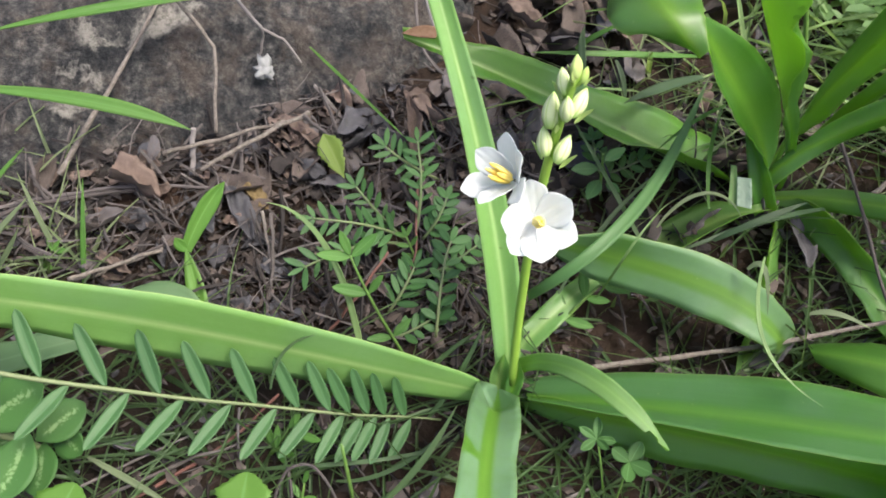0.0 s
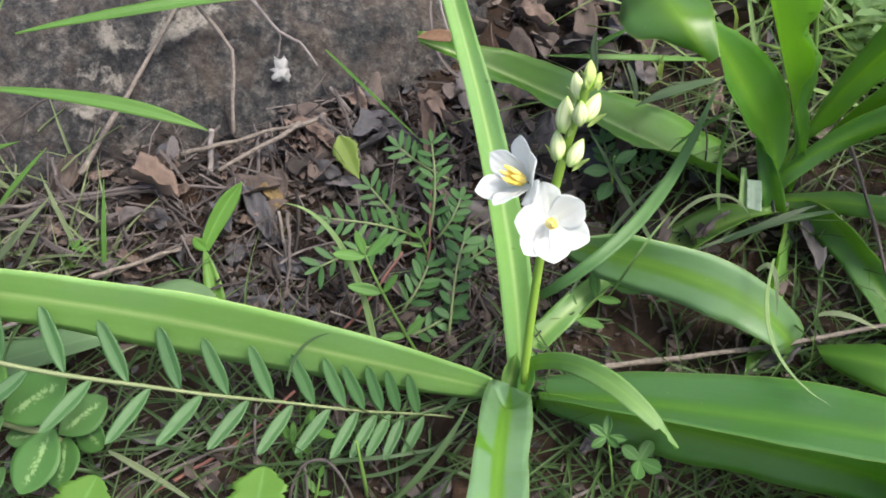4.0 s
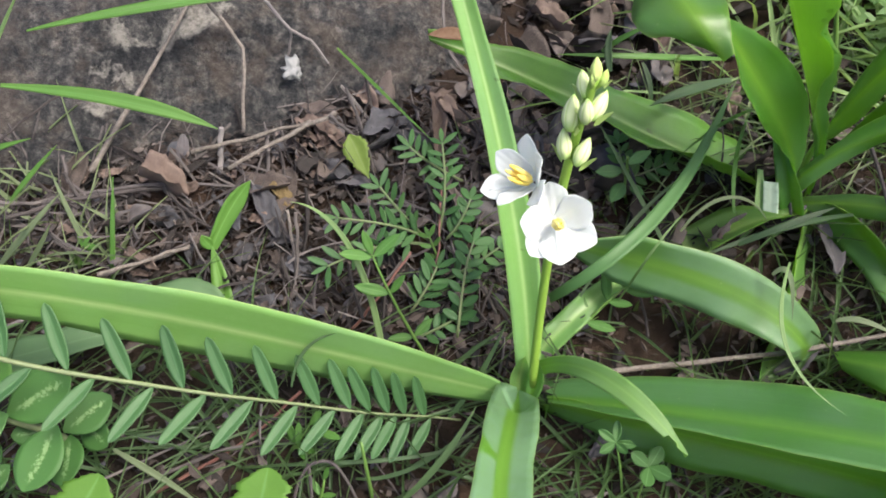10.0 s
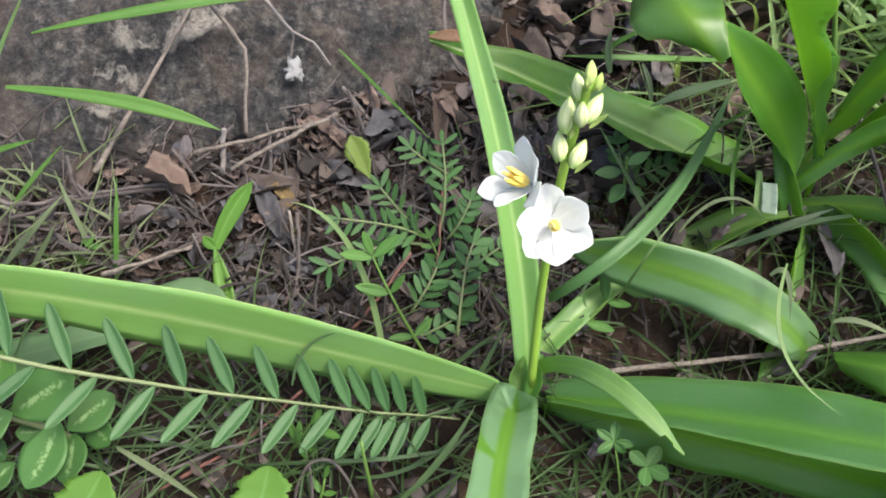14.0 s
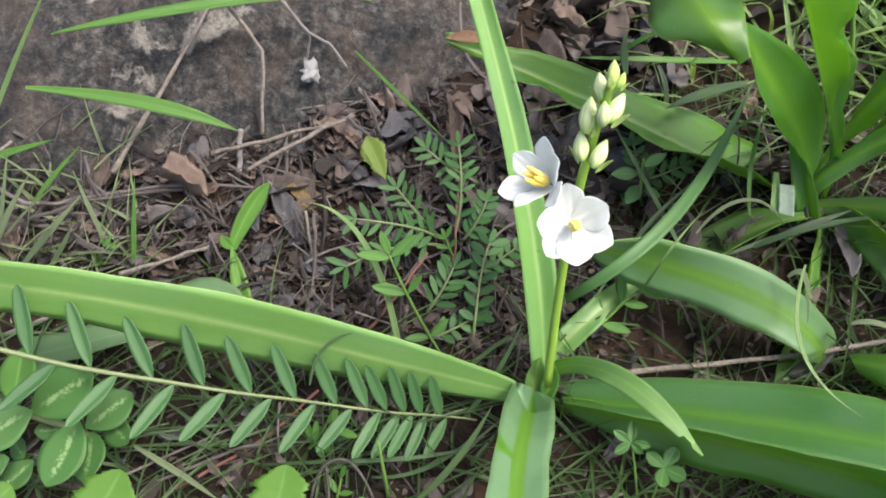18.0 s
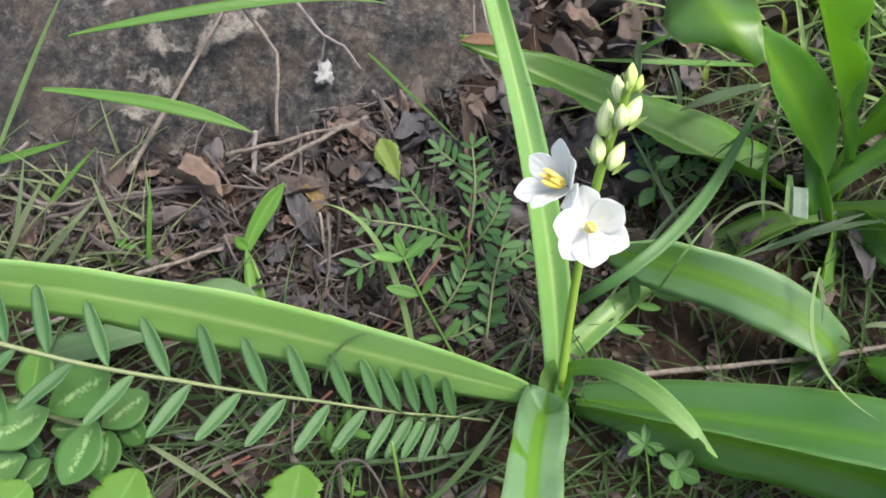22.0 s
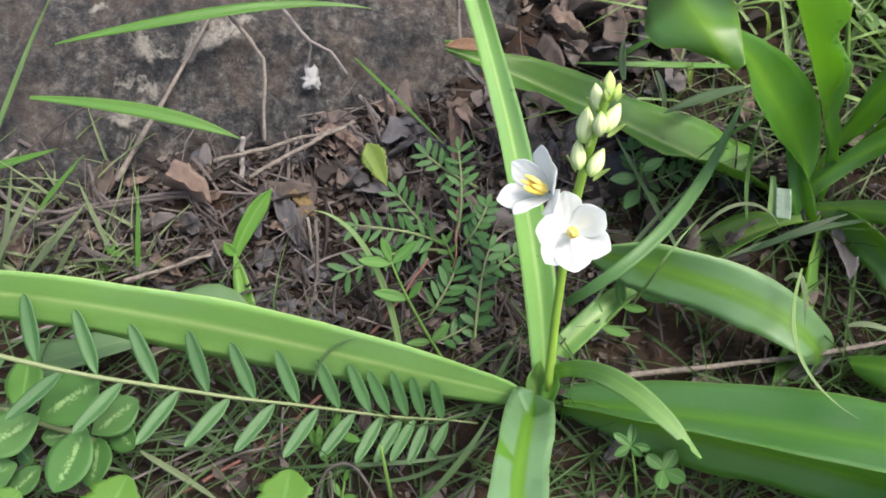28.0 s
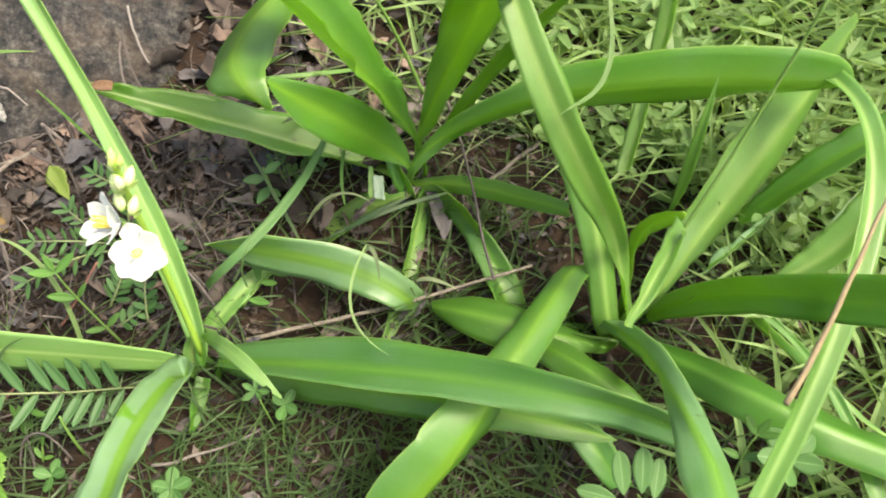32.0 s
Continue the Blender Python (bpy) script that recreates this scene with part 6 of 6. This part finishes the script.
DRY_TAN = dry_material("tan_dead_leaf", [(0.0, (0.0582, 0.044, 0.03808)), (0.35, (0.1358, 0.1, 0.08624)), (0.7, (0.2085, 0.155, 0.1344)), (1.0, (0.291, 0.23, 0.2072))], 9.0, own=0.5)
DRY_OCHRE = dry_material("ochre_dead_leaf", [(0.0, (0.085, 0.060, 0.028)), (0.5, (0.19, 0.14, 0.065)), (1.0, (0.30, 0.235, 0.125))], 14.0, own=0.2)
DRY_GREY = dry_material("grey_dead_leaf", [(0.0, (0.0291, 0.028, 0.03136)), (0.45, (0.07275, 0.072, 0.08288)), (0.8, (0.1212, 0.12, 0.1322)), (1.0, (0.194, 0.185, 0.1904))], 9.0, own=0.5)


def wide_dry(me, material):
    wide = me.copy()
    wide.materials.clear()
    wide.materials.append(material)
    for v in wide.vertices:
        v.co.x *= 1.25 + 0.6 * noise.noise(Vector((v.co.y * 4, 1 if v.co.x > 0 else 9, 0)))
        v.co.z += 0.10 * noise.noise(Vector((v.co.x * 9, v.co.y * 5, 4)))
    return wide


TAN_ME = [wide_dry(DRY[k], DRY_TAN) for k in (1, 4, 6, 9, 12)]
GREY_ME = [wide_dry(DRY[k], DRY_GREY) for k in (2, 5, 8, 14)]
# place, length, heading, tilt
for k, (p, size, head, tilt) in enumerate((((-0.196, 0.086, 0.063), 0.026, 80, 12), ((-0.207, 0.079, 0.061), 0.030, 100, 5), ((-0.127, 0.121, 0.063), 0.034, 160, 25), ((-0.135, 0.11, 0.058), 0.022, 20, 10),
                                           ((-0.142, 0.086, 0.053), 0.022, 75, 0), ((-0.272, 0.029, 0.06), 0.026, 30, 15), ((-0.234, 0.042, 0.058), 0.028, 95, 0), ((-0.064, 0.158, 0.054), 0.030, 150, 20),
                                           ((0, 0.245, 0.061), 0.034, 120, 10), ((0.026, 0.248, 0.051), 0.030, 40, 15), ((-0.109, 0.149, 0.062), 0.026, 60, 10), ((-0.194, 0.026, 0.049), 0.018, 100, 0),
                                           ((-0.022, 0.226, 0.063), 0.042, 85, 18), ((0.006, 0.243, 0.060), 0.044, 100, 14), ((0.031, 0.251, 0.054), 0.042, 70, 12), ((0.043, 0.238, 0.050), 0.036, 35, 16), ((0.077, 0.246, 0.048), 0.040, 110, 10),
                                           ((0.085, 0.195, 0.040), 0.032, 20, 14), ((-0.064, 0.152, 0.056), 0.040, 65, 22), ((-0.123, 0.122, 0.062), 0.036, 75, 24), ((0.036, 0.158, 0.040), 0.030, 140, 12), ((0.110, 0.226, 0.044), 0.034, 60, 10))):
    ob = tagged(new("dry_leaf", TAN_ME[k % 5]), "broad tan-pink dead leaf lying in litter", "dead leaf", "dead leaves")
    ob.matrix_basis = Matrix.Translation(p) @ pose(0, 0, 0, tilt, tilt * 0.6, head) @ Matrix.Scale(size, 4)
for k, (p, size, head, tilt) in enumerate((((-0.189, 0.057, 0.052), 0.020, 80, 4), ((-0.09, 0.132, 0.056), 0.030, 130, 15), ((-0.136, 0.027, 0.04), 0.022, 120, 10),
                                           ((-0.111, 0.024, 0.035), 0.024, 60, 10), ((-0.114, 0.1, 0.051), 0.022, 95, 5), ((-0.02, 0.175, 0.046), 0.032, 90, 5), ((-0.173, 0.043, 0.049), 0.018, 30, 5),
                                           ((-0.012, 0.141, 0.043), 0.034, 20, 10), ((0.025, 0.137, 0.037), 0.032, 60, 12), ((-0.136, 0.066, 0.048), 0.022, 40, 10), ((-0.126, 0.056, 0.045), 0.020, 110, 12), ((-0.117, 0.046, 0.043), 0.022, 70, 15),
                                           ((-0.144, 0.045, 0.045), 0.018, 150, 8), ((-0.128, 0.018, 0.036), 0.024, 60, 18), ((0.060, 0.16, 0.037), 0.030, 100, 8), ((-0.082, 0.135, 0.054), 0.032, 55, 20))):
    ob = tagged(new("dry_leaf", GREY_ME[k % 4]), "broad grey weathered dead leaf in litter", "dead leaf", "dead leaves")
    ob.matrix_basis = Matrix.Translation(p) @ pose(0, 0, 0, tilt, -tilt * 0.6, head) @ Matrix.Scale(size, 4)
for k, (p, size, head, tilt, material, label) in enumerate((
    ((-0.1955, 0.0690, 0.0738), 0.042, 98, 34, DRY_TAN, "long curled tan dead leaf at the boulder's foot"),
    ((-0.1207, 0.1200, 0.0594), 0.034, -8, 35, DRY_TAN, "upright tan-pink dead leaf among twigs"),
    ((-0.1221, 0.1013, 0.0528), 0.03, 70, 25, DRY_TAN, "broad tan-pink dead leaf lying in litter"),
    ((-0.1342, 0.0796, 0.0573), 0.022, 60, 30, DRY_OCHRE, "crinkled ochre dead leaf lying in litter"),
    ((-0.0629, 0.1308, 0.0618), 0.034, 20, 35, DRY_TAN, "folded tan-pink dead leaf leaning in litter"),
    ((-0.1578, 0.0631, 0.0604), 0.03, 50, 25, DRY_GREY, "broad grey weathered dead leaf in litter"),
    ((-0.1382, 0.0682, 0.0558), 0.032, 40, 20, DRY_GREY, "broad grey weathered dead leaf in litter"),
    ((-0.0872, 0.1289, 0.0580), 0.03, -45, 30, DRY_GREY, "pale grey dead leaf leaning in litter"),
    ((-0.1923, 0.0271, 0.0603), 0.03, 85, 20, DRY_TAN, "broad tan-pink dead leaf lying in litter"))):
    leaf_me = wide_dry(DRY[(3 * k + 1) % 16], material)
    ob = tagged(new("dry_leaf", leaf_me), label, "dead leaf", "dead leaves")
    ob.matrix_basis = Matrix.Translation(p) @ pose(0, 0, 0, tilt, tilt * 0.3, head) @ Matrix.Diagonal((size * 0.7, size, size, 1))
for _ in range(34):
    x, y = rnd.uniform(-0.24, 0.0), rnd.uniform(0.05, 0.17)
    if rock_z(x, y) < ground_z(x, y) + 0.003:
        ob = tagged(new("dry_leaf", rnd.choice(TAN_ME)), "small tan dead leaf lying in litter", "dead leaf", "dead leaves")
        ob.matrix_basis = Matrix.Translation((x, y, ground_z(x, y) + 0.008)) @ pose(0, 0, 0, rnd.gauss(12, 15), rnd.gauss(0, 15), rnd.uniform(0, 360)) @ Matrix.Scale(rnd.uniform(0.012, 0.024), 4)
scatter_dry(130, -0.30, 0.02, 0.03, 0.17, 0.012, 0.028)
scatter_dry(30, -0.16, 0.04, 0.08, 0.17, 0.024, 0.036, 0.008)
scatter_dry(75, 0.0, 0.15, 0.10, 0.30, 0.020, 0.040, 0.012)
scatter_dry(36, -0.055, 0.05, 0.15, 0.30, 0.026, 0.046, 0.012)
scatter_dry(40, 0.0, 0.26, -0.10, 0.12, 0.014, 0.030, 0.004)
scatter_dry(35, -0.22, 0.0, -0.12, 0.03, 0.012, 0.024, 0.003)
scatter_dry(30, 0.2, 0.6, 0.05, 0.5, 0.02, 0.04, 0.006)


def soup(name, faces_of, material, label, category):
    """Many small pieces as one mesh."""
    verts, faces = [], []
    faces_of(verts, faces)
    me = bpy.data.meshes.new(name)
    me.from_pydata(verts, [], faces)
    me.materials.append(material)
    return tagged(new(name, me), label, category, kind="stuff")


def crumbs(verts, faces):
    r = random.Random(21)
    for _ in range(11000):
        x, y = r.uniform(-0.32, 0.40), r.uniform(-0.14, 0.26)
        if r.random() < 0.35:
            x, y = r.uniform(-0.30, 0.02), r.uniform(0.02, 0.16)
        z = ground_z(x, y)
        if rock_z(x, y) > z + 0.01:
            continue
        a, l = r.uniform(0, 6.28), 0.0012 + 0.0052 * r.random() ** 2.5
        w, h = l * r.uniform(0.15, 0.55), l * r.uniform(0.08, 0.25)
        dx, dy = Vector((math.cos(a), math.sin(a), r.uniform(-0.4, 0.4))) * l, Vector((-math.sin(a), math.cos(a), r.uniform(-0.5, 0.5))) * w
        c = Vector((x, y, z + 0.001 + r.random() * 0.004))
        n = len(verts)
        verts += [c - dx, c + dy * 0.9 + dx * 0.1, c + dx, c - dy - dx * 0.1, c + Vector((0, 0, h))]
        faces += [(n, n + 3, n + 4), (n + 3, n + 2, n + 4), (n + 2, n + 1, n + 4), (n + 1, n, n + 4), (n, n + 1, n + 2, n + 3)]


def flakes(verts, faces):
    """Torn scraps of dead leaves, each bent over its middle."""
    r = random.Random(27)
    for k in range(1500):
        x, y = (r.uniform(-0.31, 0.03), r.uniform(0.015, 0.17)) if k < 900 else (r.uniform(-0.25, 0.30), r.uniform(-0.13, 0.30))
        z = ground_z(x, y)
        if rock_z(x, y) > z + 0.004:
            continue
        size, turn, lean = 0.0018 + 0.0052 * r.random() ** 2.2, r.uniform(0, 6.28), Vector((r.gauss(0, 0.45), r.gauss(0, 0.45), 1)).normalized()
        a = lean.orthogonal().normalized()
        b, long = lean.cross(a), r.uniform(0.35, 0.9)
        c = Vector((x, y, z + 0.001 + r.random() * 0.005))
        n, sides = len(verts), r.randint(5, 8)
        verts.append(c + lean * size * r.uniform(-0.3, 0.3))
        for i in range(sides):
            t = turn + 6.283 * i / sides
            d = (a * math.cos(turn) + b * math.sin(turn)) * math.cos(t - turn) + (b * math.cos(turn) - a * math.sin(turn)) * math.sin(t - turn) * long
            verts.append(c + d * size * r.uniform(0.6, 1.2) + lean * size * r.uniform(-0.12, 0.12))
        faces += [(n, n + 1 + i, n + 1 + (i + 1) % sides) for i in range(sides)]


FLAKES = dry_material("leaf_scraps", [(0.0, (0.0097, 0.008, 0.00784)), (0.3, (0.0291, 0.026, 0.02688)), (0.48, (0.07275, 0.074, 0.08736)), (0.60, (0.04365, 0.033, 0.03024)), (0.82, (0.1018, 0.082, 0.07392)), (1.0, (0.2037, 0.18, 0.168))], 90.0)
soup("leaf_scraps", flakes, FLAKES, "torn brown and grey scraps of dead leaves", "litter")
soup("litter_crumbs", crumbs, CRUMBS, "fine brown plant litter and soil crumbs", "litter")


def sticks(verts, faces):
    r = random.Random(22)
    for _ in range(1250):
        x, y = (r.uniform(-0.30, 0.02), r.uniform(0.02, 0.16)) if r.random() < 0.6 else (r.uniform(-0.3, 0.5), r.uniform(-0.14, 0.4))
        if rock_z(x, y) > ground_z(x, y) + 0.008:
            continue
        a, l, rad = r.uniform(0, 6.28), r.uniform(0.008, 0.045), 0.0002 + 0.0008 * r.random() ** 2
        d = Vector((math.cos(a), math.sin(a), 0))
        side = Vector((-d.y, d.x, 0))
        bend, rise = r.uniform(-0.2, 0.2), r.uniform(-0.003, 0.018)
        prev = None
        for i in range(5):
            u = i / 4 - 0.5
            p = Vector((x, y, 0)) + d * l * u + side * bend * l * u * u * 2
            p.z = ground_z(p.x, p.y) + 0.0025 + rise * (u + 0.5)
            n = len(verts)
            verts += [p + side * rad, p + Vector((0, 0, rad)), p - side * rad, p - Vector((0, 0, rad))]
            if prev is not None:
                faces += [(prev + k, prev + (k + 1) % 4, n + (k + 1) % 4, n + k) for k in range(4)]
            prev = n


soup("twig_litter", sticks, GREY_STICK, "thin grey-brown twig bits on the soil", "twigs")


def grass_patch(verts, faces, r, count, x0, x1, y0, y1, l0, l1, w, lean=0.5, bow=0.7, clear=0.0, far=False):
    for _ in range(count):
        x, y = r.uniform(x0, x1), r.uniform(y0, y1)
        z = ground_z(x, y)
        if far and math.hypot(x - 0.42, y - 0.26) > 0.42 + 0.10 * noise.noise(Vector((x * 6, y * 6, 2))):
            continue
        if rock_z(x, y) > z + 0.006 or min(math.hypot(x - h[0], y - h[1]) for h in (HUB_B, HUB_C)) < clear * r.uniform(0.6, 1.3):
            continue
        a, l = r.uniform(0, 6.28), r.uniform(l0, l1)
        d = Vector((math.cos(a), math.sin(a), 0))
        side = Vector((-d.y, d.x, 0))
        k1, k2, hw = r.uniform(0.1, lean), r.uniform(0.1, bow), w * r.uniform(0.5, 1.2) / 2
        prev = None
        for i in range(6):
            u = i / 5
            p = Vector((x, y, z - 0.002)) + d * l * (k1 * u + k2 * u * u) + Vector((0, 0, l * (u - 0.55 * k2 * u * u) * (1 - 0.35 * k1)))
            s = side * hw * (1 - u ** 1.6)
            n = len(verts)
            verts += [p - s, p - Vector((0, 0, hw * 0.5)), p + s + Vector((0, 0, 0.00003))]
            if prev is not None:
                faces += [(prev, prev + 1, n + 1, n), (prev + 1, prev + 2, n + 2, n + 1)]
            prev = n


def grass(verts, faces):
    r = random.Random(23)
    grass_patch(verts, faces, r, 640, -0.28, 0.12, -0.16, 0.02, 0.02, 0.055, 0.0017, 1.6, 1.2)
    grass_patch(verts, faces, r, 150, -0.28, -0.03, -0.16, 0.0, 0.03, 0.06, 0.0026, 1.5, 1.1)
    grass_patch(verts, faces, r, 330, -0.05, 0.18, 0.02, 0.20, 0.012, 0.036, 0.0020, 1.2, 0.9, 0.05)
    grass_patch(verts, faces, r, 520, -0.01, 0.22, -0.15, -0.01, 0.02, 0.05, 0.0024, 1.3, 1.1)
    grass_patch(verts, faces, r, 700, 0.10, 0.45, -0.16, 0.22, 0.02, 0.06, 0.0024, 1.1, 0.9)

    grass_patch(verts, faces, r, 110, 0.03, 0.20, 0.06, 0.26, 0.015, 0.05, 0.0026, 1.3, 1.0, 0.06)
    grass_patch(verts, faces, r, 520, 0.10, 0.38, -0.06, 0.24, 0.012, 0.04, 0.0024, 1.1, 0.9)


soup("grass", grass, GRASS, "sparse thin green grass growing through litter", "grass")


def tuft_grass(verts, faces):
    r = random.Random(28)
    grass_patch(verts, faces, r, 80, -0.34, -0.235, 0.01, 0.085, 0.025, 0.06, 0.0030, 0.7, 0.7)
    grass_patch(verts, faces, r, 26, -0.235, -0.20, 0.015, 0.05, 0.02, 0.045, 0.0026, 0.7, 0.7)
    grass_patch(verts, faces, r, 120, 0.03, 0.20, 0.12, 0.28, 0.02, 0.06, 0.0020, 1.3, 1.1)


soup("grass", tuft_grass, TUFT, "grey-green half-dry grass tufts among litter", "grass")


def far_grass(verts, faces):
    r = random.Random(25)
    # Brighter side of the scene is painted through this paler grass colour.
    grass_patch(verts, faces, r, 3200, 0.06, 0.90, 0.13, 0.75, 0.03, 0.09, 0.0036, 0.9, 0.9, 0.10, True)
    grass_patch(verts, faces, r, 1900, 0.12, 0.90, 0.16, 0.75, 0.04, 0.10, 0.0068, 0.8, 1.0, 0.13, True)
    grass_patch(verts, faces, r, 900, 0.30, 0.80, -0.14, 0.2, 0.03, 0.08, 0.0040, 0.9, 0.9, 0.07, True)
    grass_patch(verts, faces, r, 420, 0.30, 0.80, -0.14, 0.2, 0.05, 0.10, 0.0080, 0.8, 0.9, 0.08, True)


soup("grass", far_grass, PALE_GRASS, "dense pale green grass, stronger light put into its colour", "grass")


def weeds(verts, faces):
    r = random.Random(24)
    for k in range(640):
        x, y = r.uniform(0.16, 0.62), r.uniform(0.06, 0.46)
        if min(math.hypot(x - h[0], y - h[1]) for h in (HUB_B, HUB_C)) < 0.09:
            continue
        z = ground_z(x, y)
        if rock_z(x, y) > z + 0.004:
            continue
        h = r.uniform(0.02, 0.065)
        for _ in range(r.randint(5, 9)):
            a, tilt, l = r.uniform(0, 6.28), r.uniform(-0.1, 0.6), r.uniform(0.008, 0.020)
            d = Vector((math.cos(a), math.sin(a), tilt)).normalized()
            s = Vector((-d.y, d.x, r.uniform(-0.3, 0.3))).normalized() * l * 0.24
            p = Vector((x + r.uniform(-0.012, 0.012), y + r.uniform(-0.012, 0.012), z + h * r.random()))
            n = len(verts)
            up = Vector((0, 0, l * 0.08))
            verts += [p, p + d * l * 0.35 + s + up, p + d * l * 0.75 + s * 0.8 + up, p + d * l, p + d * l * 0.75 - s * 0.8 + up, p + d * l * 0.35 - s + up, p + d * l * 0.5]
            faces += [(n, n + 6, n + 1), (n + 1, n + 6, n + 2), (n + 2, n + 6, n + 3), (n + 3, n + 6, n + 4), (n + 4, n + 6, n + 5), (n + 5, n + 6, n)]


soup("weeds", weeds, FIELD, "low small-leaved green weeds among grass", "weeds")
